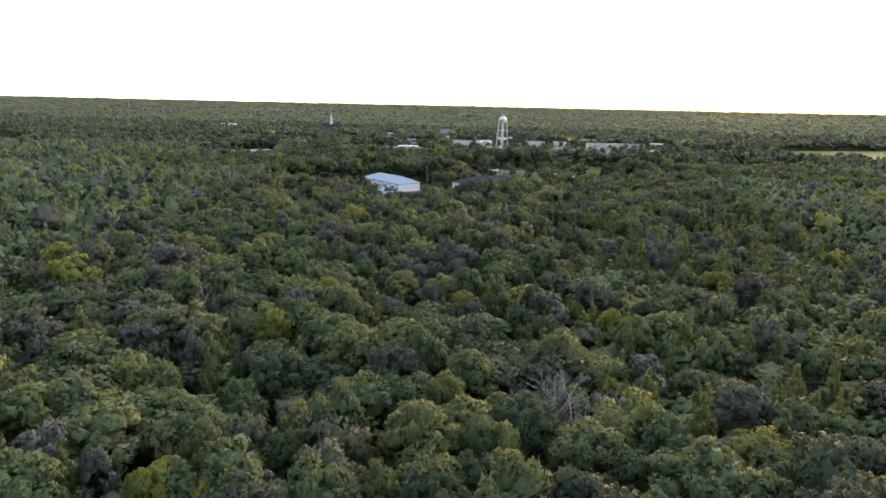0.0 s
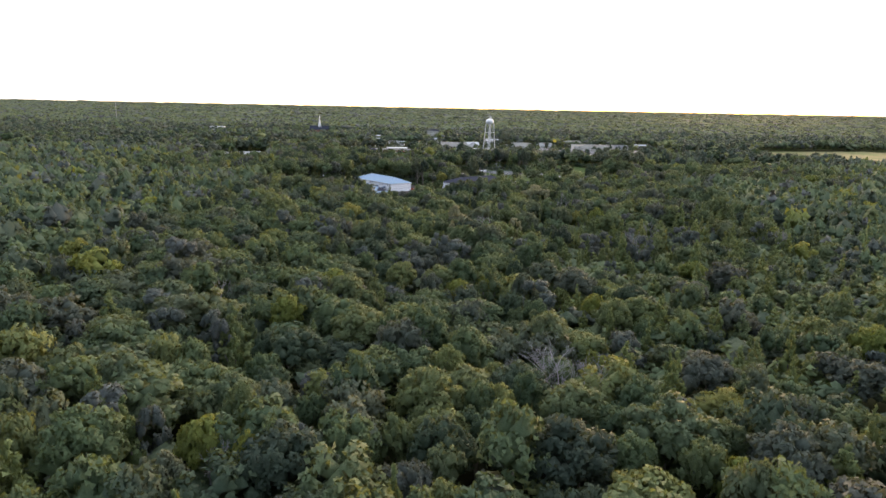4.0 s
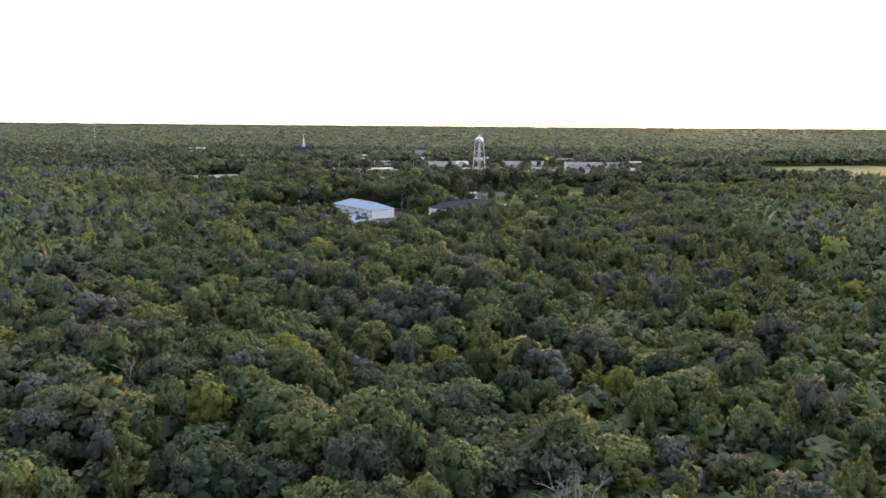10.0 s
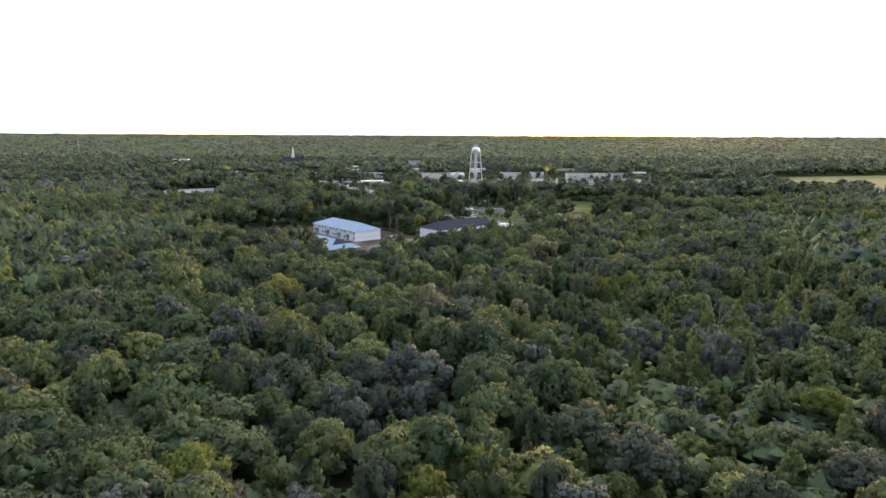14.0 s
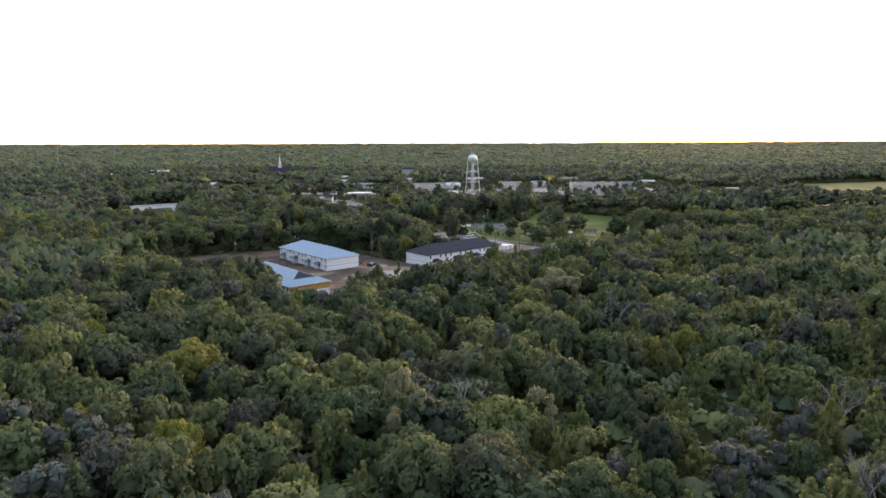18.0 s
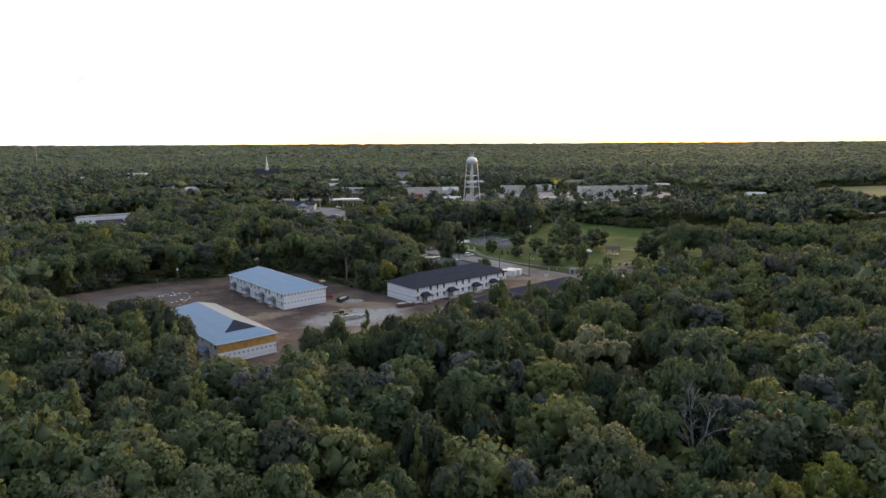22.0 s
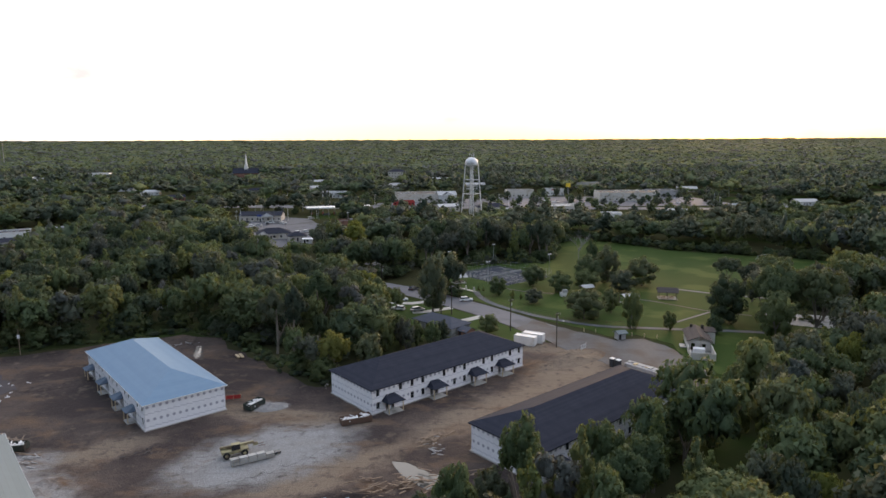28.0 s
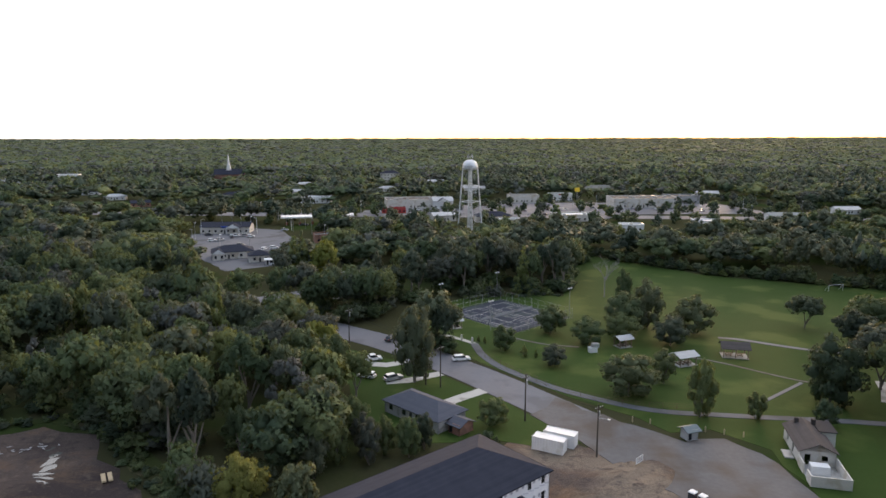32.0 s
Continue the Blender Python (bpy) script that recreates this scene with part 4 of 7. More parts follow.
# ---- water tower ----
def water_tower(x, y):
    ob = root("water_tower", pose(x, y, 0, 0, 0, 8), "silver water tower on four tall steel legs", "water tower")
    bm = bmesh.new()
    prof = [(0.0, 36.5), (2.2, 36.7), (3.8, 37.2), (4.5, 37.8), (4.62, 38.3), (4.62, 39.6), (4.35, 40.7), (3.7, 41.7), (2.5, 42.6), (1.2, 43.0), (0.0, 43.1)]
    rings = [[bm.verts.new((r * math.cos(a), r * math.sin(a), z)) for a in [i * math.tau / 28 for i in range(28)]] if r else [bm.verts.new((0, 0, z))] for r, z in prof]
    for p, q in zip(rings, rings[1:]):
        for i in range(28):
            j = (i + 1) % 28
            bm.faces.new((p[0], q[j], q[i]) if len(p) == 1 else (p[i], p[j], q[0]) if len(q) == 1 else (p[i], p[j], q[j], q[i]))
    tank = part("tank", bm, M_TANK, ob, "domed silver tank", smooth=True)
    bm = bmesh.new()
    for a in (-0.85, -0.55, -0.25, 0.05):
        box(bm, -0.11, 0.11, -0.02, 0.02, -0.45, 0.45, m=Matrix.Translation((4.78 * math.sin(a) * 1, -4.78 * math.cos(a), 39.0)) @ Matrix.Rotation(a, 4, "Z"))
    part("lettering", bm, M_CARDARK, tank, "dark bars of unreadable lettering")
    bm = bmesh.new()
    for i in range(28):
        a, b = i * math.tau / 28, (i + 1) * math.tau / 28
        for r0, r1, z in ((4.5, 5.1, 37.9),):
            poly(bm, [(r0 * math.cos(a), r0 * math.sin(a), z), (r1 * math.cos(a), r1 * math.sin(a), z), (r1 * math.cos(b), r1 * math.sin(b), z), (r0 * math.cos(b), r0 * math.sin(b), z)])
    part("balcony", thick(bm, 0.12), M_STEEL, ob)
    bm = bmesh.new()
    for i in range(28):
        a, b = i * math.tau / 28, (i + 1) * math.tau / 28
        pa, pb = (5.05 * math.cos(a), 5.05 * math.sin(a)), (5.05 * math.cos(b), 5.05 * math.sin(b))
        rod(bm, (*pa, 37.9), (*pa, 39.0), 0.03, n=4)
        rod(bm, (*pa, 39.0), (*pb, 39.0), 0.03, n=4)
    part("railing", bm, M_STEEL, ob)
    legs = []
    for i in range(4):
        a = i * math.pi / 2
        top, foot = Vector((4.6 * math.cos(a), 4.6 * math.sin(a), 37.8)), Vector((7.6 * math.cos(a), 7.6 * math.sin(a), 0))
        legs.append((foot, top))
        part("leg", rod(bmesh.new(), foot, top, 0.42, 0.38, 10), M_TANK, ob, smooth=False)
        part("footing", boxes((foot.x - 0.9, foot.x + 0.9, foot.y - 0.9, foot.y + 0.9, -0.4, 0.35)), M_CONC, ob)
    lv = [0.3, 17.2 / 37.8, 27.2 / 37.8, 0.985]
    for t in lv[1:3]:
        for i in range(4):
            p, q = legs[i][0].lerp(legs[i][1], t), legs[(i + 1) % 4][0].lerp(legs[(i + 1) % 4][1], t)
            part("strut", rod(bmesh.new(), p, q, 0.2, n=6), M_TANK, ob)
    for t0, t1 in ((0.01, lv[1]), (lv[1], lv[2]), (lv[2], lv[3])):
        for i in range(4):
            f, g = legs[i], legs[(i + 1) % 4]
            part("brace_rod", rod(bmesh.new(), f[0].lerp(f[1], t0), g[0].lerp(g[1], t1), 0.05, n=4), M_STEEL, ob)
            part("brace_rod", rod(bmesh.new(), g[0].lerp(g[1], t0), f[0].lerp(f[1], t1), 0.05, n=4), M_STEEL, ob)
    part("riser_pipe", rod(bmesh.new(), (0, 0, -0.2), (0, 0, 36.6), 0.3, n=12), M_TANK, ob, "slim central riser pipe", smooth=False)
    for dx, dy, h in ((-1.3, 0.5, 3.2), (0.9, -0.6, 3.4), (0.1, 1.2, 2.2), (1.6, 0.9, 2.6)):
        an = part("antenna", rod(bmesh.new(), (dx, dy, 42.2), (dx, dy, 43 + h), 0.09, n=6), M_STEEL, ob)
        part("panel", boxes((dx - 0.15, dx + 0.15, dy - 0.3, dy - 0.12, 42.6 + h * 0.5, 43 + h)), M_WHITE, an)
    lad = bmesh.new()
    f, t = legs[3]
    for s in (-0.2, 0.2):
        rod(lad, f + Vector((s, -0.5, 1)), t + Vector((s, -0.5, 0)), 0.03, n=4)
    part("ladder", lad, M_STEEL, ob)
    return ob


water_tower(19.6, 478)


# ---- houses and shops ----
def house(name, x, y, turn, L, W, H, roof, wall_mat, roof_mat, label, category, rise=2.2, windows=4, door=True, sign=None, storeys=1, parapet=0.7, group=""):
    """L along local x, front towards -y, centred on (x, y)."""
    ob = root(name, pose(x, y, 0.05, 0, 0, turn), label, category, group)
    a, b, c, d = -L / 2, L / 2, -W / 2, W / 2
    holes = []
    step = L / max(windows, 1)
    for s in range(storeys):
        z = s * H / storeys
        for i in range(windows):
            m = step * (i + 0.5)
            holes.append((m - min(0.6, step * 0.3), m + min(0.6, step * 0.3), z + 0.95, z + min(2.2, H / storeys - 0.3)))
    if door and windows:
        m = step * (windows // 2) if windows > 1 else L * 0.2
        holes.append((m - 0.45, m + 0.45, 0.12, 2.15))
        holes = [h for h in holes[:-1] if h[1] < m - 0.5 or h[0] > m + 0.5 or h[2] > 2.2] + holes[-1:]
    side = [(W * 0.5 - 0.6, W * 0.5 + 0.6, 1.0, min(2.2, H - 0.3))] if W > 3.5 and H > 2.4 else []
    part("wall", open_wall(bmesh.new(), (a, c), (b, c), 0, H, holes), wall_mat, ob)
    part("wall", open_wall(bmesh.new(), (b, c), (b, d), 0, H, side), wall_mat, ob)
    part("wall", open_wall(bmesh.new(), (b, d), (a, d), 0, H, []), wall_mat, ob)
    part("wall", open_wall(bmesh.new(), (a, d), (a, c), 0, H, side), wall_mat, ob)
    for h in holes:
        part("door" if h[2] < 0.5 else "window", boxes((a + h[0], a + h[1], c + 0.08, c + 0.12, h[2], h[3])), M_GLASS if h[2] > 0.5 else M_DARK, ob)
    for h in side:
        part("window", boxes((b - 0.12, b - 0.08, c + h[0], c + h[1], h[2], h[3])), M_GLASS, ob)
        part("window", boxes((a + 0.08, a + 0.12, c + h[0], c + h[1], h[2], h[3])), M_GLASS, ob)
    o = 0.5
    A, B, C, D = (a - o, c - o, H), (b + o, c - o, H), (b + o, d + o, H), (a - o, d + o, H)
    if roof == "flat":
        part("roof", boxes((a + 0.17, b - 0.17, c + 0.17, d - 0.17, H - 0.35, H - 0.1)), roof_mat, ob)
        part("parapet", boxes((a - 0.04, b + 0.04, c - 0.04, c + 0.2, H, H + parapet), (a - 0.04, b + 0.04, d - 0.2, d + 0.04, H, H + parapet), (a - 0.04, a + 0.2, c + 0.2, d - 0.2, H, H + parapet), (b - 0.2, b + 0.04, c + 0.2, d - 0.2, H, H + parapet)), wall_mat, ob)
        r = random.Random(int(x * 7 + y))
        for _ in range(max(1, int(L * W / 130))):
            ux, uy = r.uniform(a + 2, b - 2), r.uniform(c + 1.5, d - 1.5) if W > 4 else 0
            part("roof_unit", boxes((ux - 0.9, ux + 0.9, uy - 0.7, uy + 0.7, H - 0.1, H + 1.1), bevel=0.06), M_STEEL, ob, "rooftop air conditioning unit")
    elif roof == "hip":
        i0 = min(W / 2, L / 2 - 0.5)
        P, Q = (a + i0, 0, H + rise), (b - i0, 0, H + rise)
        for pts in ((A, B, Q, P), (B, C, Q), (C, D, P, Q), (D, A, P)):
            bmr = bmesh.new()
            slope(bmr, pts)
            part("roof_slope", thick(bmr, 0.12), roof_mat, ob)
    else:
        P, Q = (a - o, 0, H + rise), (b + o, 0, H + rise)
        for pts in ((A, B, Q, P), (C, D, P, Q)):
            bmr = bmesh.new()
            slope(bmr, pts)
            part("roof_slope", thick(bmr, 0.12), roof_mat, ob)
        for s in (a, b - 0.16):
            bmr = bmesh.new()
            k = rise * (W / 2) / (W / 2 + o)
            for xx in (s, s + 0.16):
                poly(bmr, ((xx, c, H + 0.0), (xx, d, H + 0.0), (xx, 0, H + k - 0.02)))
            part("gable", bmr, wall_mat, ob)
    if sign:
        part("sign", boxes((-min(L * 0.25, 2.2), min(L * 0.25, 2.2), c - 0.2, c - 0.06, H - 0.6, H + 0.5)), sign, ob, "plain coloured sign panel without lettering")
    return ob


house("site_hall", -13.2, 83.2, TURN, 21, 13, 2.9, "hip", M_WRAP, M_BLUE, "single-storey hall with pale blue roof underlay behind pines", "hall", 2.6, 5)
house("hall_wing", -14.6, 90.6, TURN, 8, 5, 2.8, "hip", M_WRAP, M_BLUE, "small blue-roofed wing on the side of a hall", "hall", 1.0, 2)
house("bungalow", 3.0, 196.5, -43, 16, 8, 2.7, "hip", M_GREYWALL, M_SLATE, "grey bungalow with dark shingles under trees", "house", 2.0, 4)
house("carport", 10.6, 189.6, -43, 3, 4, 1.9, "gable", M_BRICKISH, M_SLATE, "small brick outbuilding beside a bungalow", "shed", 1.0, 1)
house("bungalow", -22, 330, 30, 12, 8, 2.7, "gable", M_WHITE, M_TIN, "white bungalow among tall trees", "house", 1.8, 3)
house("trailer_home", -34.5, 334, 10, 9, 4, 2.5, "gable", M_WHITE, M_WHITE, "small white trailer home by a street end", "trailer", 0.7, 2)
house("bungalow", -78, 288, 40, 15, 9, 2.7, "hip", M_GREYWALL, M_SHINGLE, "dark-roofed house deep in shade among trees", "house", 2.0, 3)
house("bungalow", -118, 212, 40, 16, 8, 2.7, "hip", M_GREYWALL, M_SHINGLE, "low grey house hidden under trees", "house", 1.8, 3)
house("bungalow", -92, 226, 40, 14, 8, 2.7, "hip", M_WHITE, M_SHINGLE, "low house with pale walls under trees", "house", 1.8, 3)
house("bank_building", -98, 381, 20, 19, 12, 3.4, "hip", M_CREAM, M_SHINGLE, "cream bank with a grey hip roof", "bank", 2.6, 5)
house("drive_through", -82, 371, 20, 10, 8, 3.2, "hip", M_CREAM, M_SHINGLE, "bank drive-through wing with a grey hip roof", "bank wing", 2.0, 2)
house("garden_shed", -74, 362, 10, 5, 3, 2.4, "gable", M_WHITE, M_WHITE, "small white shed at the edge of a car park", "shed", 0.6, 1)
house("convenience_store", -128, 463, 4, 29, 13, 4.0, "gable", M_CREAM, M_SHINGLE, "convenience store with cream walls and blue sign", "store", 2.4, 8, sign=M_BLUEP)
house("brick_store", -62, 428, 18, 12, 10, 4.0, "flat", M_BRICKISH, M_GRAVEL, "low brick shop beside a car park", "store", windows=3)
house("superstore", -24, 606, 10, 44, 26, 6.6, "flat", M_CREAM, M_GRAVEL, "long cream flat-roofed store", "store", windows=8)
house("gabled_store", 0, 600, 10, 16, 14, 6.0, "gable", M_WHITE, M_TIN, "white store front with a pointed gable", "store", 3.0, 4)
house("red_restaurant", -36, 566, 8, 18, 9, 3.2, "flat", M_RED, M_GRAVEL, "low red-painted restaurant by the main street", "restaurant", windows=6)
house("cream_shop", 2, 520, 15, 16, 12, 4.0, "gable", M_CREAM, M_TIN, "cream shop with a tin roof near the water tower", "shop", 1.8, 4)
house("dark_roof_shop", 36, 516, 10, 24, 12, 4.0, "hip", M_CREAM, M_SHINGLE, "cream shop with a dark hip roof", "shop", 2.6, 5)
house("white_annex", 46, 498, 10, 14, 7, 3.6, "flat", M_WHITE, M_WHITE, "low white flat-roofed annex", "shop", windows=3)
house("flat_office", 70, 645, 5, 26, 14, 6.0, "flat", M_CREAM, M_GRAVEL, "cream flat-roofed office building in town", "office", windows=6)
house("fast_food_restaurant", 106, 668, 0, 20, 12, 5.2, "flat", M_WHITE, M_GRAVEL, "white fast food restaurant with a red band", "restaurant", windows=6, sign=M_RED)
house("shop_row", 92, 520, 8, 30, 14, 4.2, "flat", M_CREAM, M_WHITE, "row of cream shops with a pale flat roof", "shop", windows=8)
house("supermarket", 165, 612, 0, 54, 28, 7.0, "flat", M_CREAM, M_GRAVEL, "large cream flat-roofed supermarket", "store", windows=9)
house("side_store", 205, 640, 0, 26, 20, 6.0, "flat", M_GREYWALL, M_GRAVEL, "grey store beside a supermarket", "store", windows=4)
house("corner_garage", 170, 486, -10, 17, 11, 4.2, "flat", M_WHITE, M_WHITE, "white flat-roofed garage behind trees", "garage", windows=4)
house("pale_store", 118, 470, -5, 14, 9, 3.8, "flat", M_WHITE, M_WHITE, "pale store half hidden by trees", "store", windows=3)
house("metal_store", 240, 512, -6, 38, 13, 4.6, "gable", M_WHITE, M_GREYROOF, "long white store with a low metal roof", "store", 1.8, 8)
house("white_warehouse", 226, 462, -8, 16, 10, 4.5, "gable", M_WHITE, M_TIN, "white shed half hidden by trees", "warehouse", 1.6, 3)
house("roadside_house", 232, 402, 10, 18, 10, 3.0, "gable", M_BRICKISH, M_BROWNROOF, "brick house with a brown roof by a country road", "house", 2.4, 4)
house("low_store", -246, 381, 35, 46, 14, 4.0, "flat", M_WHITE, M_GRAVEL, "long low white store with a deep roof edge", "store", windows=8)
house("back_store", -232, 352, 35, 16, 9, 3.2, "gable", M_GREYWALL, M_SHINGLE, "grey shed in front of a low store", "shed", 1.6, 3)
house("white_hall", -505, 832, 15, 34, 16, 8.0, "flat", M_WHITE, M_WHITE, "large white hall far off", "hall", windows=6)
house("white_hall", -447, 850, 10, 24, 12, 12.0, "flat", M_WHITE, M_WHITE, "tall white block among far trees", "hall", windows=6, storeys=3)
house("white_office", -108, 640, 0, 22, 12, 5, "flat", M_WHITE, M_WHITE, "white office across the main street", "office", windows=5)
house("court_house", -70, 900, 5, 24, 14, 11, "hip", M_CREAM, M_SHINGLE, "tall cream block among town trees", "building", 3, 6, storeys=3)
house("far_shop", 30, 740, 5, 22, 10, 5, "gable", M_WHITE, M_TIN, "white shop beyond the water tower", "shop", 2, 4)
house("far_shop", 160, 760, 0, 30, 12, 5, "flat", M_CREAM, M_GRAVEL, "cream shop at the far end of town", "shop", windows=5)
for n_house, (hx, hy, ht, hl, hw, hm, hr) in enumerate((
        (-180, 470, 20, 14, 9, M_WHITE, M_SHINGLE), (-215, 520, 12, 16, 9, M_CREAM, M_BROWNROOF), (-250, 610, 30, 15, 9, M_BRICKISH, M_SHINGLE), (-300, 668, 15, 18, 10, M_WHITE, M_TIN),
        (-350, 720, 8, 16, 10, M_WHITE, M_SHINGLE), (-200, 690, 25, 15, 9, M_CREAM, M_SHINGLE), (-140, 720, 10, 18, 10, M_WHITE, M_TIN), (-160, 820, 5, 20, 10, M_WHITE, M_TIN),
        (-240, 1010, 12, 24, 12, M_WHITE, M_TIN), (-520, 980, 5, 30, 12, M_WHITE, M_TIN), (-610, 1050, 5, 30, 12, M_WHITE, M_SHINGLE), (-380, 1040, 5, 34, 12, M_WHITE, M_TIN),
        (-330, 560, 30, 16, 9, M_CREAM, M_BROWNROOF), (-300, 480, 25, 15, 9, M_GREYWALL, M_SHINGLE), (-360, 460, 35, 14, 9, M_WHITE, M_BROWNROOF), (-390, 600, 15, 16, 9, M_BRICKISH, M_SHINGLE),
        (300, 560, 0, 18, 10, M_WHITE, M_TIN), (380, 640, 10, 18, 10, M_WHITE, M_SHINGLE), (250, 700, -10, 20, 10, M_CREAM, M_TIN), (-60, 760, 10, 18, 10, M_WHITE, M_TIN), (-10, 860, 0, 22, 12, M_WHITE, M_TIN), (-430, 770, 20, 18, 10, M_WHITE, M_TIN))):
    house("house", hx, hy, ht, hl, hw, 3.2, ("gable", "hip")[n_house % 2], hm, hr, "small house among town trees", "house", 2.2, 4, group="houses among the town's trees")


def gabled_front(ob, x, y, w, depth, h, rise, posts=True):
    """A gable that stands out of a front wall towards local -y: two roof slopes, a white triangle, and posts or walls below."""
    for sx in (-1, 1):
        bm = bmesh.new()
        slope(bm, [(x, y - depth, h + rise), (x + sx * (w / 2 + 0.3), y - depth, h), (x + sx * (w / 2 + 0.3), y + 3.5, h), (x, y + 3.5, h + rise)][::sx])
        part("porch_roof", thick(bm, 0.14), M_SHINGLE, ob)
    bm = bmesh.new()
    for yy in (y - depth + 0.1, y - depth + 0.3):
        poly(bm, ((x - w / 2, yy, h - 0.35), (x + w / 2, yy, h - 0.35), (x + w / 2, yy, h), (x, yy, h + rise - 0.18), (x - w / 2, yy, h)))
    part("porch_gable", bm, M_WHITE, ob, "white gable with trim")
    if posts:
        for sx in (-1, 1):
            part("porch_post", boxes((x + sx * (w / 2 - 0.3) - 0.22, x + sx * (w / 2 - 0.3) + 0.22, y - depth + 0.15, y - depth + 0.6, 0, h - 0.35), bevel=0.03), M_WHITE, ob)
    else:
        part("porch_wall", boxes((x - w / 2 + 0.1, x + w / 2 - 0.1, y - depth + 0.3, y, 0, h - 0.35)), M_CREAM, ob)
        for q in (-w / 4, w / 4):
            part("window", boxes((x + q - 0.5, x + q + 0.5, y - depth + 0.24, y - depth + 0.3, 0.9, 2.3)), M_GLASS, ob)


TOWN_FRONTS = {o.name: o for o in scene.objects if o.parent is None}
gabled_front(TOWN_FRONTS["convenience_store"], 5.5, -6.5, 8, 3.5, 4.0, 2.2)
gabled_front(TOWN_FRONTS["bank_building"], -6.5, -6, 5.5, 3.0, 3.4, 2.0, False)
gabled_front(TOWN_FRONTS["gabled_store"], 0, -7, 9, 2.5, 6.0, 2.6)
for sx in (-1, 1):
    part("trim", boxes((sx * 4.98 - 0.1, sx * 4.98 + 0.1, -4.1, -3.9, 0, 3.2)), M_WHITE, TOWN_FRONTS["drive_through"])


def church(x, y, turn):
    ob = house("church", x, y, turn, 38, 20, 7.0, "gable", M_BRICKISH, M_SHINGLE, "brick church with a dark roof and white steeple", "church", 7.0, 7)
    part("tower_base", boxes((-3.75, 1.75, -2.75, 2.75, 0, 15.5), bevel=0.05), M_WHITE, ob)
    part("belfry", boxes((-3.1, 1.1, -2.1, 2.1, 15.5, 18.5), bevel=0.05), M_WHITE, ob)
    bm = bmesh.new()
    rod(bm, (-1, 0, 18.5), (-1, 0, 34), 1.9, 0.05, 8)
    part("spire", bm, M_WHITE, ob, "tall slender white spire")
    part("portico", boxes((-24, -20.01, -4, 4, 0, 6.5), bevel=0.05), M_WHITE, ob)
    return ob


church(-287, 946, 12)


def canopy(x, y, turn, L, W, H):
    ob = root("fuel_canopy", pose(x, y, 0.09, 0, 0, turn), "white flat fuel canopy on steel posts", "canopy", "fuel canopies")
    part("deck", boxes((-L / 2, L / 2, -W / 2, W / 2, H, H + 0.9), bevel=0.05), M_WHITE, ob)
    for px in (-L * 0.35, 0, L * 0.35):
        for py in (-W * 0.25, W * 0.25):
            part("post", boxes((px - 0.15, px + 0.15, py - 0.15, py + 0.15, -0.2, H)), M_STEEL, ob)
        part("pump", boxes((px - 0.5, px + 0.5, -0.35, 0.35, 0, 1.7), bevel=0.05), M_RED, ob)


canopy(-92, 498, 12, 24, 11, 4.8)
canopy(-66, 510, 12, 16, 9, 4.6)


# ---- park, street and yard things ----
def utility_pole(x, y, turn, h=10.2, lamp=False, tr=True):
    ob = root("utility_pole", pose(x, y, 0, 0, 0, turn), "weathered wooden utility pole with crossarm and transformer" if tr else "weathered wooden utility pole with crossarm", "utility pole", "utility poles along the street")
    part("pole", rod(bmesh.new(), (0, 0, -0.5), (0, 0, h), 0.17, 0.11, 8), M_POLE, ob)
    part("crossarm", boxes((-1.1, 1.1, -0.17, -0.05, h - 0.75, h - 0.6)), M_POLE, ob)
    for s in (-1.0, -0.4, 0.4, 1.0):
        part("insulator", rod(bmesh.new(), (s, -0.11, h - 0.6), (s, -0.11, h - 0.38), 0.05, 0.03, 6), M_WHITE, ob)
    if tr:
        part("transformer", rod(bmesh.new(), (0.35, 0.12, h - 2.3), (0.35, 0.12, h - 1.4), 0.24, n=10), M_STEEL, ob, "grey transformer can")
    if lamp:
        arm = part("lamp_arm", rod(bmesh.new(), (0, 0, h - 2.6), (0, -2.2, h - 2.1), 0.04, n=6), M_STEEL, ob)
        part("lamp_head", boxes((-0.14, 0.14, -2.6, -2.1, h - 2.2, h - 2.04), bevel=0.03), M_WHITE, arm)
    return ob


POLES = [(35.4, 179.2), (24.5, 199.0), (6.1, 213), (-20.4, 246), (-48, 262)]
POLES[1] = (23.9, 194.5)
for i, (px, py) in enumerate(POLES):
    utility_pole(px, py, 40, 10.2, i in (0,), i in (0, 1, 3))
utility_pole(2.6, 214.5, 40, 9.6, False, False)


def cable(a, b, sag=0.7, name="power_line"):
    bm = bmesh.new()
    A, B = Vector(a), Vector(b)
    pts = [A.lerp(B, t / 8) - Vector((0, 0, sag * 4 * (t / 8) * (1 - t / 8))) for t in range(9)]
    for p, q in zip(pts, pts[1:]):
        rod(bm, p, q, 0.018, n=3, caps=False)
    tagged(part(name, bm, M_TYRE), "thin black overhead cable between poles", "cable", "overhead cables")


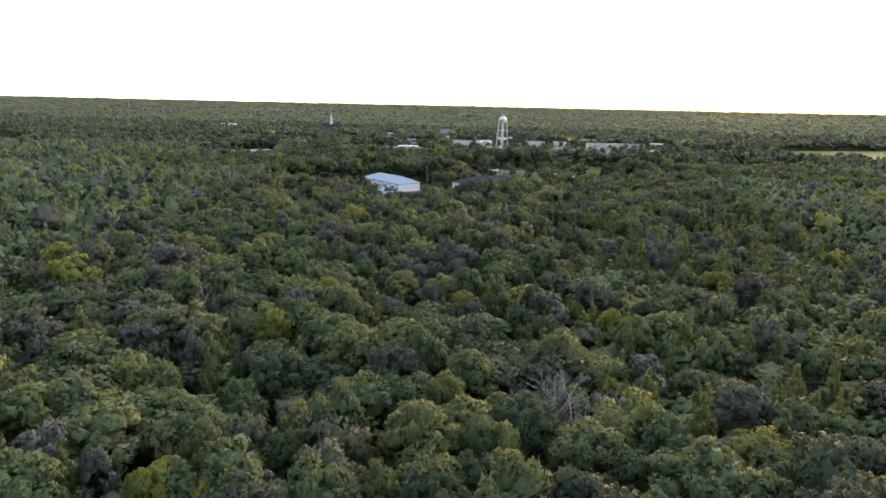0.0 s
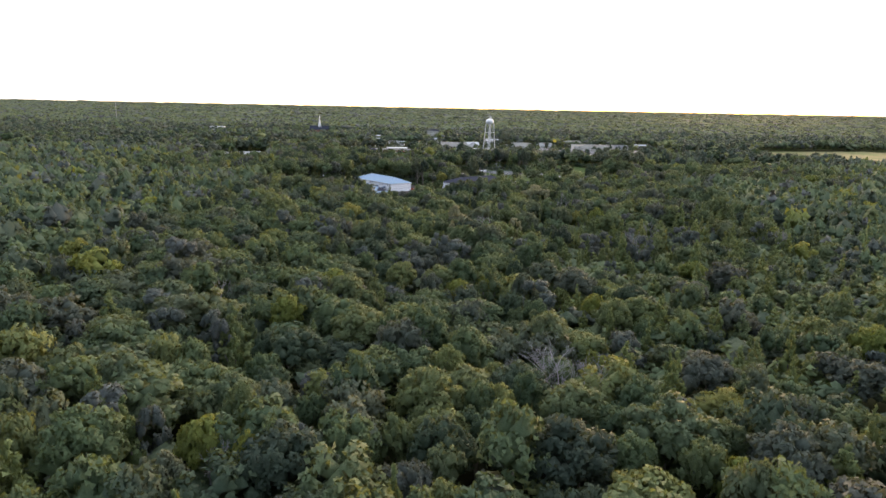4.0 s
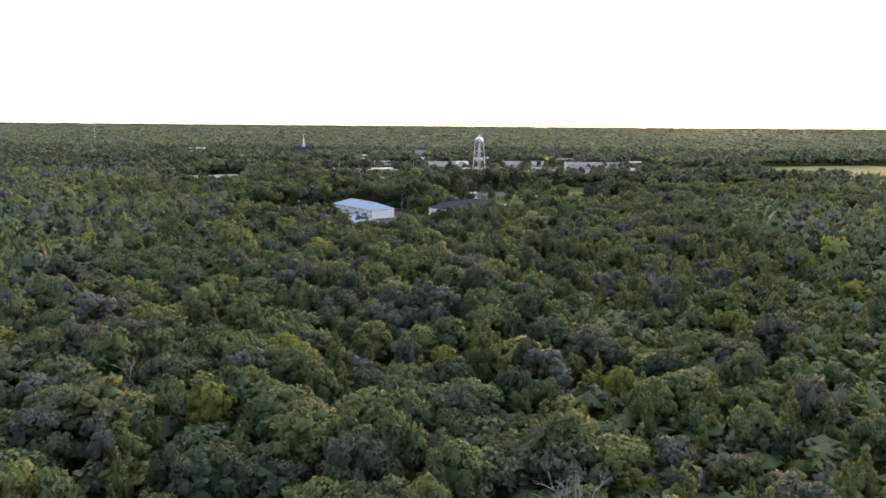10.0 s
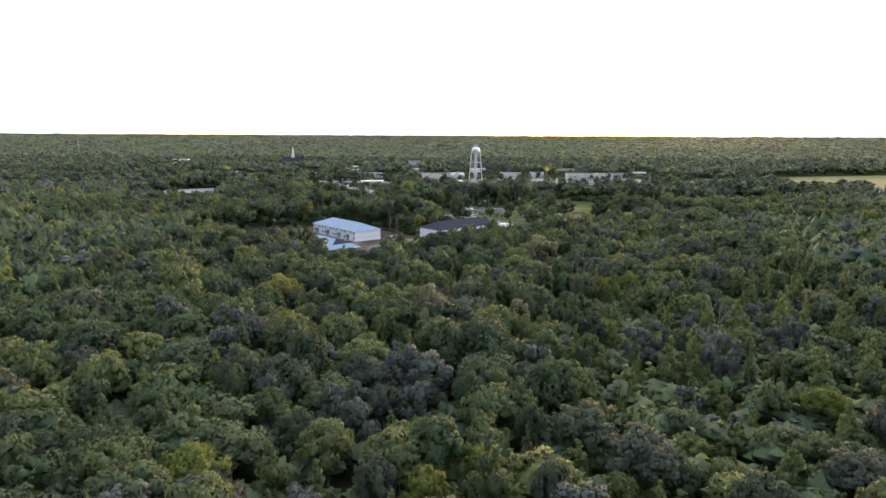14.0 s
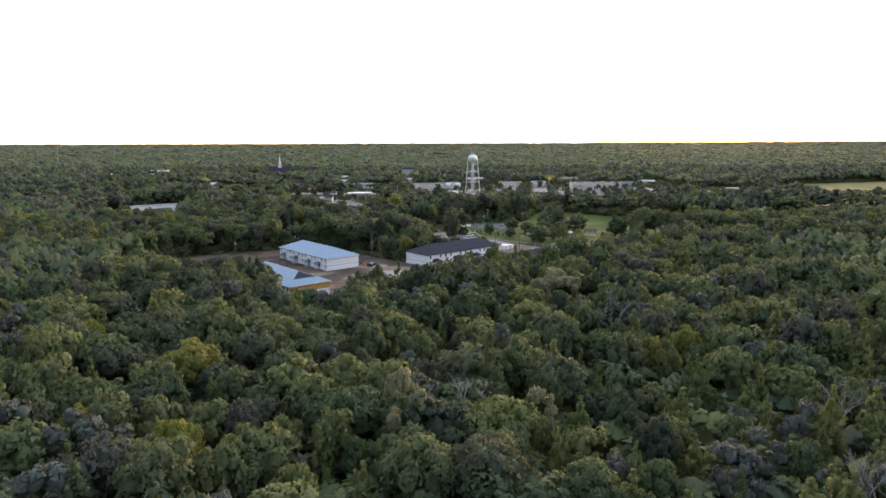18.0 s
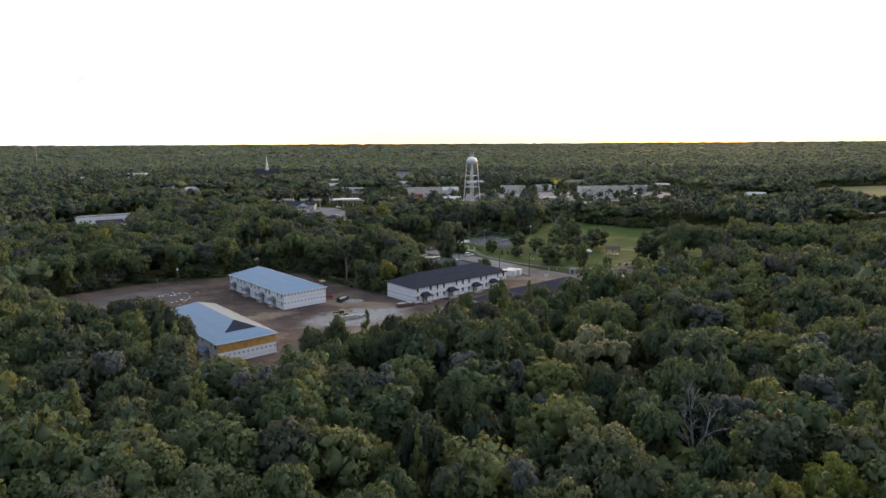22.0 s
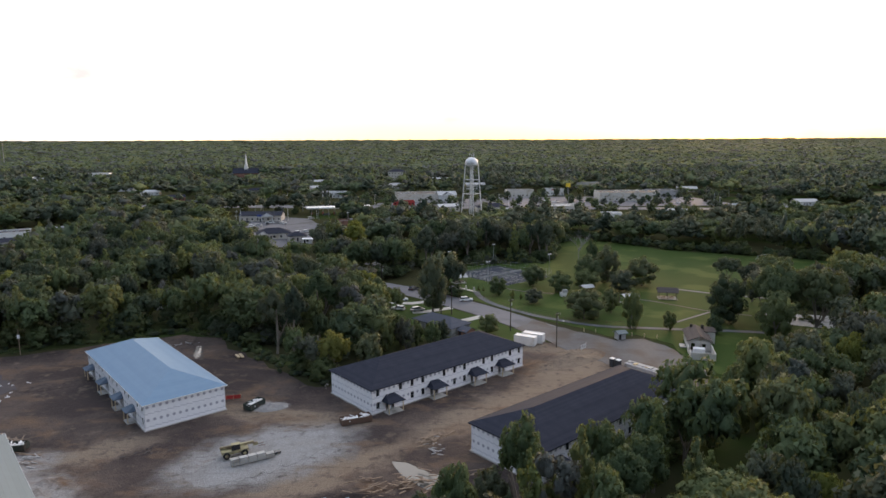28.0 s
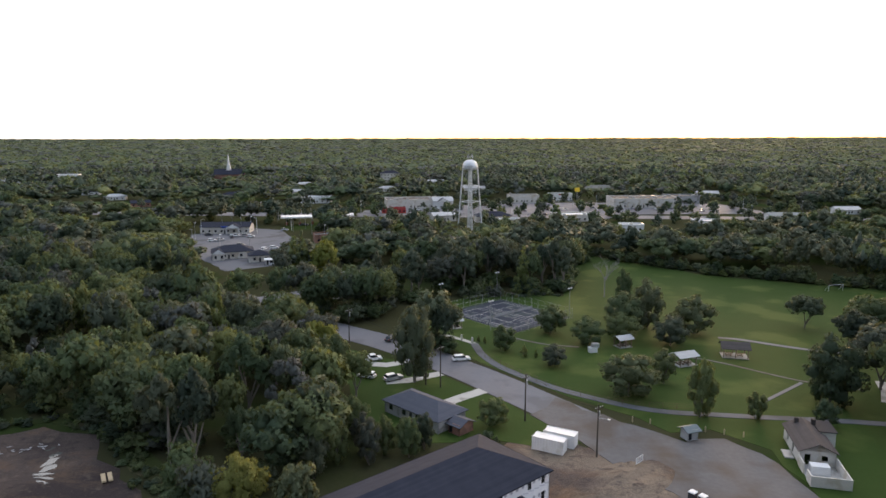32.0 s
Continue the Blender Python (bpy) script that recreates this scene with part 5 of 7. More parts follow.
for (ax, ay), (bx, by) in zip(POLES, POLES[1:]):
    for s in (-0.8, 0.8):
        c, d = math.cos(radians(40)) * s, math.sin(radians(40)) * s
        cable((ax + c, ay + d, 9.8), (bx + c, by + d, 9.8))
for lx, ly, lh in ((5.0, 282.0, 9), (20.4, 259.0, 9), (47, 276, 9), (25, 301, 9), (-4.2, 316, 9)):
    lp = root("court_light", pose(lx, ly, 0, 0, 0, 40), "tall steel floodlight pole beside the tennis court", "floodlight pole", "floodlights round the tennis court")
    part("pole", rod(bmesh.new(), (0, 0, -0.3), (0, 0, lh), 0.09, 0.06, 8), M_STEEL, lp)
    part("crossbar", boxes((-0.7, 0.7, -0.05, 0.05, lh, lh + 0.1)), M_STEEL, lp)
    for s in (-0.6, 0.6):
        part("lamp_head", boxes((s - 0.25, s + 0.25, -0.35, 0.2, lh - 0.05, lh + 0.3), bevel=0.04), M_WHITE, lp)


def car(x, y, turn, paint, label, kind="suv"):
    ob = root("pickup_truck" if kind == "pickup" else "car", pose(x, y, 0.1, 0, 0, turn), label, "pickup truck" if kind == "pickup" else "car", "parked vehicles")
    L, W = (5.7, 1.95) if kind == "pickup" else (4.7, 1.85)
    h = L / 2

    def prism(profile, w0, w1):
        bm = bmesh.new()
        zs = [p[1] for p in profile]
        lo, hi = min(zs), max(zs)
        side = []
        for s in (-1, 1):
            side.append([bm.verts.new((px, s * (w0 + (w1 - w0) * (pz - lo) / (hi - lo)) / 2, pz)) for px, pz in profile])
        bm.faces.new(side[0])
        bm.faces.new(list(reversed(side[1])))
        n = len(profile)
        for i in range(n):
            j = (i + 1) % n
            bm.faces.new((side[0][i], side[0][j], side[1][j], side[1][i]))
        return bm

    part("body", prism([(-h, 0.35), (-h + 0.05, 0.85), (-h + 0.35, 0.98), (h - 1.25, 0.98), (h - 0.25, 0.85), (h, 0.6), (h - 0.03, 0.35)], W, W - 0.12), paint, ob)
    if kind == "pickup":
        glass = [(-0.35, 0.96), (-0.25, 1.62), (1.1, 1.66), (1.75, 0.96)]
        top = [(-0.3, 1.6), (-0.22, 1.74), (0.95, 1.76), (1.15, 1.62)]
        part("bed_wall", boxes((-h + 0.08, -0.4, -W / 2 + 0.06, -W / 2 + 0.16, 0.97, 1.22), (-h + 0.08, -0.4, W / 2 - 0.16, W / 2 - 0.06, 0.97, 1.22), (-h + 0.04, -h + 0.12, -W / 2 + 0.1, W / 2 - 0.1, 0.97, 1.22)), paint, ob)
    else:
        glass = [(-h + 0.25, 0.96), (-h + 0.55, 1.48), (0.45, 1.50), (1.25, 0.96)]
        top = [(-h + 0.45, 1.44), (-h + 0.6, 1.60), (0.3, 1.62), (0.55, 1.46)]
    part("cabin_glass", prism(glass, W - 0.14, W - 0.5), M_GLASS, ob)
    part("roof", prism(top, W - 0.42, W - 0.55), paint, ob)
    for sx in (-1, 1):
        for sy in (-1, 1):
            wx = sx * (h - 0.9)
            wh = part("wheel", rod(bmesh.new(), (wx, sy * (W / 2 - 0.22), 0.34), (wx, sy * (W / 2 + 0.01), 0.34), 0.34, n=14), M_TYRE, ob)
            part("rim", rod(bmesh.new(), (wx, sy * (W / 2 - 0.05), 0.34), (wx, sy * (W / 2 + 0.025), 0.34), 0.2, n=10), M_STEEL, wh)
    for sy in (-0.65, 0.65):
        part("headlight", boxes((h - 0.22, h - 0.02, sy - 0.18, sy + 0.18, 0.66, 0.8)), M_WHITE, ob)
        part("tail_light", boxes((-h - 0.01, -h + 0.1, sy - 0.15, sy + 0.15, 0.72, 0.92)), M_RED, ob)
    return ob


car(11.2, 231.5, 12, M_CARWHITE, "white SUV parked on the residential street")
car(-12.4, 231.2, 22, M_CARWHITE, "white pickup truck parked on a front lawn", "pickup")
car(-8.6, 248.6, 60, M_CARDARK, "dark grey car on the residential street")
car(-5.4, 217.6, 30, M_CARSILVER, "silver car parked on a driveway")
car(-12.0, 219.0, 160, M_CARWHITE, "white car parked beside a driveway")
for i, (cx_, cy_) in enumerate(((-248, 348), (-243, 351), (-239, 354), (-229, 362))):
    car(cx_, cy_, 120, (M_CARDARK, M_CARWHITE, M_CARDARK, M_CARSILVER)[i], "car parked before a low store")
for i, (cx_, cy_) in enumerate(((-84, 404), (-71, 402), (-118, 440), (-108, 443), (-60, 486), (-46, 590), (10, 566), (60, 575), (88, 580), (120, 575), (140, 582), (152, 580), (200, 575), (240, 540), (176, 470), (262, 398))):
    car(cx_, cy_, (20, 75, 110, 10)[i % 4], (M_CARWHITE, M_CARSILVER, M_CARDARK)[i % 3], "car in a town car park")


def container(x, y, turn, L=6.1, z=0.1):
    ob = root("storage_container", pose(x, y, z, 0, 0, turn), "white corrugated steel storage container", "container", "storage containers")
    part("body", boxes((0.08, L - 0.08, 0.08, 2.36, 0.12, 2.52)), M_WHITE, ob)
    n = int(L / 0.14)
    for y0, d in ((0.07, -0.05), (2.37, 0.05)):
        bm = bmesh.new()
        pts = [(0.12 + i * (L - 0.24) / n, y0 + (d if i % 4 in (1, 2) else 0)) for i in range(n + 1)]
        vs = [[bm.verts.new((*p, z)) for p in pts] for z in (0.12, 2.5)]
        for i in range(n):
            bm.faces.new((vs[0][i], vs[0][i + 1], vs[1][i + 1], vs[1][i]))
        part("corrugated_side", bm, M_WHITE, ob)
    part("frame", boxes((0, 0.12, 0, 0.12, 0, 2.59), (L - 0.12, L, 0, 0.12, 0, 2.59), (0, 0.12, 2.32, 2.44, 0, 2.59), (L - 0.12, L, 2.32, 2.44, 0, 2.59), (0.12, L - 0.12, 0, 0.1, 2.5, 2.59), (0.12, L - 0.12, 2.34, 2.44, 2.5, 2.59), (0.12, L - 0.12, 0, 0.1, 0, 0.12), (0.12, L - 0.12, 2.34, 2.44, 0, 0.12)), M_WHITE, ob)
    for y0 in (0.14, 1.23):
        part("door", boxes((L - 0.06, L + 0.02, y0, y0 + 1.07, 0.15, 2.5)), M_WHITE, ob)
    return ob


container(23.8, 182.1, -27)
container(26.3, 184.6, -27)
tr = root("flat_trailer", pose(49.0, 158.5, 0.06, 0, 0, TURN - 90), "long grey-beige site trailer with a flat roof", "site trailer")
part("body", boxes((0, 11.5, 0, 2.7, 0.6, 2.55), bevel=0.04), M_GREYWALL, tr)
part("roof", boxes((-0.1, 11.6, -0.1, 2.8, 2.55, 2.68), bevel=0.02), M_GREYWALL, tr, "weathered grey flat roof")
r_t = random.Random(5)
for i in range(11):
    q = 0.5 + i * 1.0
    part("roof_load", boxes((q - 0.4, q + 0.4, 0.5 + r_t.uniform(-0.2, 0.9), 1.5 + r_t.uniform(-0.2, 0.9), 2.68, 2.68 + r_t.uniform(0.08, 0.3)), bevel=0.02), (M_CONC, M_GREYWALL, M_PLANK)[i % 3], tr)
for q in (1.5, 4.2, 7.2, 10.0):
    part("window", boxes((q - 0.45, q + 0.45, 2.7, 2.73, 1.4, 2.2)), M_GLASS, tr)
for q in (1.5, 5.5, 9.5):
    part("pier", boxes((q - 0.2, q + 0.2, 0.3, 0.7, 0, 0.6), (q - 0.2, q + 0.2, 2.0, 2.4, 0, 0.6)), M_CONC, tr)
container(45.1, 154.9, TURN - 90, 6.1)
for px, py in ((47.2, 163.2), (48.4, 162.0)):
    t = root("portable_toilet", pose(px, py, 0.1, 0, 0, 41), "dark blue portable toilet with a white roof", "portable toilet", "portable toilets on the site")
    part("cabin", boxes((-0.55, 0.55, -0.55, 0.55, 0, 2.1), bevel=0.04), M_CARDARK, t)
    part("roof", boxes((-0.6, 0.6, -0.6, 0.6, 2.1, 2.35), bevel=0.1), M_WHITE, t)
    part("door", boxes((-0.4, 0.4, -0.58, -0.55, 0.1, 1.95)), M_CARDARK, t)
sg = root("notice_board", pose(42.2, 175.6, 0.1, 0, 0, 45), "white site notice board on two posts", "notice board")
part("board", boxes((-1.2, 1.2, -0.03, 0.03, 0.7, 1.9)), M_WHITE, sg)
for s in (-1.0, 1.0):
    part("post", boxes((s - 0.05, s + 0.05, 0.03, 0.12, -0.2, 1.95)), M_WOOD, sg)
for s in (1.0, 1.35, 1.65):
    part("text_line", boxes((-0.9, 0.9, -0.036, -0.03, s, s + 0.1)), M_CARDARK, sg)


def tank_house():
    ob = root("pump_house", pose(69.0, 169.0, 0.06, 0, 0, -13), "small cream pump house with a walled yard", "pump house")
    w = 6.3
    part("yard_wall", boxes((0, w, 0, 0.2, -0.2, 1.9)), M_CREAM, ob)
    part("yard_wall", boxes((0, 0.2, 0.2, 2.6, -0.2, 1.9)), M_CREAM, ob)
    part("yard_wall", boxes((0, 0.2, 4.6, 8.0, -0.2, 1.9)), M_CREAM, ob)
    part("yard_wall", boxes((w - 0.2, w, 0.2, 8.0, -0.2, 1.9)), M_CREAM, ob)
    part("yard_floor", boxes((0.2, w - 0.2, 0.2, 8.0, -0.2, 0.06)), M_CONC, ob)
    part("machine_box", boxes((1.2, 4.2, 4.2, 6.0, 0.06, 1.7), bevel=0.05), M_WHITE, ob)
    part("wall", open_wall(bmesh.new(), (0.2, 8.0), (w - 0.2, 8.0), 0, 2.7, [(0.8, 1.8, 0.1, 2.1), (3.6, 4.6, 1.0, 2.0)]), M_CREAM, ob)
    part("wall", open_wall(bmesh.new(), (w - 0.2, 8.0), (w - 0.2, 19.0), 0, 2.7, [(2, 3, 1.0, 2.0), (7, 8, 1.0, 2.0)]), M_CREAM, ob)
    part("wall", open_wall(bmesh.new(), (w - 0.2, 19.0), (0.2, 19.0), 0, 2.7, []), M_CREAM, ob)
    part("wall", open_wall(bmesh.new(), (0.2, 19.0), (0.2, 8.0), 0, 2.7, [(2.5, 3.5, 1.0, 2.0), (6, 7, 0.1, 2.1)]), M_CREAM, ob)
    for pts in (((-0.2, 19.5, 2.7), (-0.2, 7.5, 2.7), (w / 2, 7.5, 4.3), (w / 2, 19.5, 4.3)), ((w + 0.2, 7.5, 2.7), (w + 0.2, 19.5, 2.7), (w / 2, 19.5, 4.3), (w / 2, 7.5, 4.3))):
        bm = bmesh.new()
        slope(bm, pts)
        part("roof_slope", thick(bm, 0.12), M_BROWNROOF, ob)
    for yy in (8.02, 18.9):
        bm = bmesh.new()
        poly(bm, ((0.2, yy, 2.7), (w - 0.2, yy, 2.7), (w / 2, yy, 4.15)))
        part("gable", thick(bm, 0.02), M_CREAM, ob)
    part("annex", boxes((w - 0.9, w + 1.9, 15.5, 20.5, -0.1, 3.3), bevel=0.03), M_CREAM, ob)
    part("annex_roof", boxes((w - 1.1, w + 2.1, 15.3, 20.7, 3.3, 3.5)), M_BROWNROOF, ob)
    for q in (2.0, 5.0):
        part("roof_vent", boxes((q - 0.35, q + 0.35, 18.0, 18.7, 3.5, 4.6), bevel=0.05), M_BROWNROOF, ob)
    part("step", boxes((-1.6, -0.02, 10, 13.2, -0.15, 0.2)), M_CONC, ob)


tank_house()


def pavilion(x, y, turn, L, W, H, roof_mat, label, rise=0.9):
    ob = root("picnic_shelter", pose(x, y, 0.05, 0, 0, turn), label, "picnic shelter", "picnic shelters in the park")
    part("slab", boxes((-L / 2, L / 2, -W / 2, W / 2, -0.2, 0.1)), M_CONC, ob)
    for i in range(3):
        for s in (-1, 1):
            px = -L / 2 + 0.3 + i * (L - 0.6) / 2
            part("post", boxes((px - 0.09, px + 0.09, s * (W / 2 - 0.3) - 0.09, s * (W / 2 - 0.3) + 0.09, 0.1, H)), M_WOOD, ob)
    a, b, c, d = -L / 2 - 0.4, L / 2 + 0.4, -W / 2 - 0.4, W / 2 + 0.4
    for pts in (((a, c, H), (b, c, H), (b, 0, H + rise), (a, 0, H + rise)), ((b, d, H), (a, d, H), (a, 0, H + rise), (b, 0, H + rise))):
        bm = bmesh.new()
        slope(bm, pts)
        part("roof_slope", thick(bm, 0.08), roof_mat, ob)
    for q in (-L * 0.22, L * 0.22):
        tb = part("picnic_table", boxes((q - 0.9, q + 0.9, -0.38, 0.38, 0.72, 0.78), (q - 0.9, q + 0.9, -0.85, -0.6, 0.45, 0.5), (q - 0.9, q + 0.9, 0.6, 0.85, 0.45, 0.5)), M_WOOD, ob)
        part("table_frame", boxes((q - 0.6, q - 0.5, -0.8, 0.8, 0.1, 0.45), (q + 0.5, q + 0.6, -0.8, 0.8, 0.1, 0.45), (q - 0.05, q + 0.05, -0.1, 0.1, 0.1, 0.72)), M_WOOD, tb)
    return ob


pavilion(68.4, 229.5, 22, 5.6, 4.0, 2.5, M_TIN, "open picnic shelter with a pale tin roof")
pavilion(56.4, 244, 22, 4.2, 3.4, 2.4, M_TIN, "small picnic shelter with a pale tin roof")
pavilion(84, 236, -12, 6.6, 4.8, 2.6, M_BROWNROOF, "picnic shelter with a dull brown roof", 1.4)
pavilion(9.0, 262, 20, 5, 4, 2.4, M_TIN, "small open shelter beside the tennis court")
house("play_house", 55, 187, 20, 2.4, 2.2, 1.9, "gable", M_GREYWALL, M_GREYROOF, "tiny grey shed at the edge of the gravel", "shed", 0.7, 1)
house("kiosk", 110, 175.5, 30, 2.6, 2.2, 2.3, "gable", M_WOOD, M_TIN, "small timber kiosk with a bright tin roof", "kiosk", 0.6, 1)
house("utility_cabinet", 47, 239, 10, 2.2, 1.6, 1.3, "flat", M_WHITE, M_CONC, "low white utility cabinet in the park", "cabinet", windows=0, door=False, parapet=0.1)


def goal(x, y, turn):
    bm = bmesh.new()
    for a, b in (((-3.6, 0, 0), (-3.6, 0, 2.4)), ((3.6, 0, 0), (3.6, 0, 2.4)), ((-3.6, 0, 2.4), (3.6, 0, 2.4)), ((-3.6, 0, 2.4), (-3.6, 1.6, 0)), ((3.6, 0, 2.4), (3.6, 1.6, 0))):
        rod(bm, a, b, 0.06, n=6)
    ob = part("goal", bm, M_WHITE)
    ob.matrix_basis = pose(x, y, 0.05, 0, 0, turn)
    tagged(ob, "white football goal on the park field", "goal")


goal(153, 311, 20)


# tennis court with lines, nets and a wire fence
tc_ = root("tennis_court", pose(6.8, 279.6, 0.08, 0, 0, TURN), "two dark blue-green tennis courts with white lines", "tennis court")
part("surface", boxes((0, 26, -31, 0, -0.2, 0.04)), M_COURT, tc_)
for c0 in (1.2, 13.8):
    e0, e1 = -27.4, -3.6
    for a in ((c0, c0 + 0.1, e0, e1), (c0 + 10.87, c0 + 10.97, e0, e1), (c0 + 1.37, c0 + 1.47, e0, e1), (c0 + 9.5, c0 + 9.6, e0, e1), (c0, c0 + 10.97, e0, e0 + 0.1), (c0, c0 + 10.97, e1 - 0.1, e1), (c0 + 1.4, c0 + 9.6, -21.95, -21.85), (c0 + 1.4, c0 + 9.6, -9.15, -9.05), (c0 + 5.43, c0 + 5.53, -21.9, -9.1)):
        part("court_line", boxes((a[0] - 0.05, a[1] + 0.05, a[2] - 0.05, a[3] + 0.05, 0.04, 0.048)), M_CONC, tc_)
    part("net", boxes((c0 - 0.5, c0 + 11.5, -15.52, -15.48, 0.15, 0.95)), M_GREYWALL, tc_)
fn = root("wire_fence", pose(6.8, 279.6, 0.08, 0, 0, TURN), "tall wire fence round the tennis courts", "fence")
for i in range(10):
    for q in ((i * 3.0 - 0.6, 0.7), (i * 3.0 - 0.6, -31.7)):
        part("post", rod(bmesh.new(), (*q, -0.2), (*q, 3.0), 0.035, n=6), M_STEEL, fn)
for i in range(1, 11):
    for q in ((-0.6, 0.7 - i * 2.95), (26.4, 0.7 - i * 2.95)):
        part("post", rod(bmesh.new(), (*q, -0.2), (*q, 3.0), 0.035, n=6), M_STEEL, fn)
for a, b in (((-0.6, 0.7), (26.4, 0.7)), ((-0.6, -31.7), (26.4, -31.7)), ((-0.6, 0.7), (-0.6, -31.7)), ((26.4, 0.7), (26.4, -31.7))):
    for z in (0.1, 1.5, 3.0):
        part("rail", rod(bmesh.new(), (*a, z), (*b, z), 0.022, n=5), M_STEEL, fn)

# chain fence along the street side of the park
pf = root("park_fence", pose(0, 0, 0.05), "low dark wire fence along the street side of the park", "fence")
FL = smooth_line([(17.5, 234), (24, 224), (33, 212), (46, 203), (60, 200.5)], 5)
for (ax, ay), (bx, by) in zip(FL, FL[1:]):
    part("post", rod(bmesh.new(), (ax, ay, -0.2), (ax, ay, 1.3), 0.04, n=6), M_RUST, pf)
    for z in (0.35, 0.8, 1.25):
        part("rail", rod(bmesh.new(), (ax, ay, z), (bx, by, z), 0.02, n=4), M_RUST, pf)
for i in range(7):
    px, py = 46 + i * 3.3, 194.5 - i * 1.15
    if px < 52 or px > 57:
        bo = part("bollard", rod(bmesh.new(), (0, 0, -0.2), (0, 0, 1.0), 0.12, 0.11, 8), M_PLANK)
        bo.matrix_basis = pose(px, py, 0.1)
        tagged(bo, "short timber bollard beside the gravel", "bollard", "bollards")
for gx, gy, gt in ((14.5, 246.5, 10), (11.5, 249, 10)):
    gp = part("gate_post", boxes((-0.25, 0.25, -0.25, 0.25, -0.1, 1.7), bevel=0.04), M_CREAM)
    gp.matrix_basis = pose(gx, gy, 0.05, 0, 0, gt)
    tagged(gp, "square cream gate post at the park entrance", "gate post")


# street lamps, cars and planting of the town's car parks
def street_lamp(x, y, turn, h=9.5):
    ob = root("street_lamp", pose(x, y, 0.05, 0, 0, turn), "pale steel street lamp with one arm", "street lamp", "lamps of the town's car parks")
    part("base", rod(bmesh.new(), (0, 0, -0.2), (0, 0, 0.6), 0.28, 0.24, 8), M_CONC, ob)
    part("pole", rod(bmesh.new(), (0, 0, 0.6), (0, 0, h), 0.13, 0.08, 8), M_WHITE, ob)
    part("arm", rod(bmesh.new(), (0, 0, h - 0.15), (1.5, 0, h + 0.15), 0.06, 0.05, 6), M_WHITE, ob)
    part("lamp_head", boxes((1.2, 2.1, -0.2, 0.2, h + 0.05, h + 0.25), bevel=0.04), M_STEEL, ob)


for n_lamp, (lx, ly) in enumerate(((-139, 450), (-148, 530), (-128, 509), (-112, 521), (-108, 456), (-91, 471), (-110, 588), (-102, 580), (-60, 560), (-20, 548), (52, 548), (84, 560), (110, 600), (140, 575), (181, 509), (228, 568), (205, 590), (66, 600))):
    street_lamp(lx, ly, 40 * n_lamp)
CAR_PAINTS = ((M_CARWHITE, "white car parked in the town"), (M_CARSILVER, "silver car parked in the town"), (M_CARDARK, "dark car parked in the town"))
for n_car, (cx, cy, ct) in enumerate(((-125, 428, 25), (-121, 430, 25), (-104, 412, 20), (-118, 446, 5), (-112, 447, 5), (-134, 448, 5), (-88, 400, 75), (-95, 470, 12), (-88, 493, 12), (-70, 505, 12), (-44, 584, 8), (-30, 583, 8), (-18, 582, 8),
                                      (14, 582, 8), (22, 560, 100), (60, 570, 90), (64, 571, 90), (82, 580, 95), (96, 585, 5), (120, 590, 0), (126, 590, 0), (132, 590, 0), (150, 588, 90), (156, 588, 90), (168, 588, 90), (180, 587, 90), (190, 588, 90), (100, 648, 5), (112, 648, 5),
                                      (-260, 352, 35), (-252, 358, 35), (-244, 362, 125), (-236, 366, 125), (-20, 552, 175), (140, 544, -3), (75, 546, 177))):
    car(cx, cy, ct, *CAR_PAINTS[n_car * 7 % 3], kind="pickup" if n_car % 5 == 3 else "suv")


# ---- machines and stores on the site ----
def telehandler(x, y, turn):
    ob = root("telehandler", pose(x, y, 0.22, 0, 0, turn), "tan telescopic handler parked on the sand pad", "telehandler")
    part("chassis", boxes((-2.4, 2.4, -0.9, 0.9, 0.7, 1.35), bevel=0.08), M_OLIVE, ob)
    part("cab", boxes((-0.6, 0.9, -0.95, -0.05, 1.35, 2.4), bevel=0.06), M_GLASS, ob)
    part("cab_roof", boxes((-0.65, 0.95, -1.0, 0.0, 2.4, 2.5), bevel=0.03), M_OLIVE, ob)
    bm = bmesh.new()
    box(bm, -2.6, 3.6, 0.15, 0.55, 1.5, 1.95, bevel=0.04)
    box(bm, 3.4, 4.3, 0.2, 0.5, 1.0, 1.6, bevel=0.03)
    part("boom", bm, M_OLIVE, ob)
    for s in (-0.1, 0.8):
        part("fork", boxes((4.3, 5.5, s, s + 0.12, 0.9, 0.96)), M_RUST, ob)
    part("engine_cover", boxes((-2.3, 0.8, 0.58, 1.1, 1.1, 1.7), bevel=0.08), M_OLIVE, ob)
    for sx in (-1.6, 1.6):
        for sy in (-1, 1):
            wh = part("wheel", rod(bmesh.new(), (sx, sy * 0.75, 0.62), (sx, sy * 1.2, 0.62), 0.62, n=16), M_TYRE, ob)
            part("rim", rod(bmesh.new(), (sx, sy * 1.0, 0.62), (sx, sy * 1.22, 0.62), 0.3, n=10), M_OLIVE, wh)


telehandler(-33.6, 114.6, 28)


def board_stack(x, y, turn, L, W, rows, name="board_stack", mat=M_CONC, label="stack of pale wrapped siding boards on bearers"):
    ob = root(name, pose(x, y, 0.2, 0, 0, turn), label, "stack of boards", "stacks of boards")
    for i in range(rows):
        part("pack", boxes((-L / 2 + 0.05 * (i % 2), L / 2 - 0.05 * (i % 3), -W / 2, W / 2, 0.1 + i * 0.42, 0.44 + i * 0.42), bevel=0.02), mat, ob)
        for q in (-L * 0.35, 0, L * 0.35):
            part("bearer", boxes((q - 0.06, q + 0.06, -W / 2, W / 2, 0.02 + i * 0.42, 0.1 + i * 0.42)), M_PLANK, ob)
    return ob


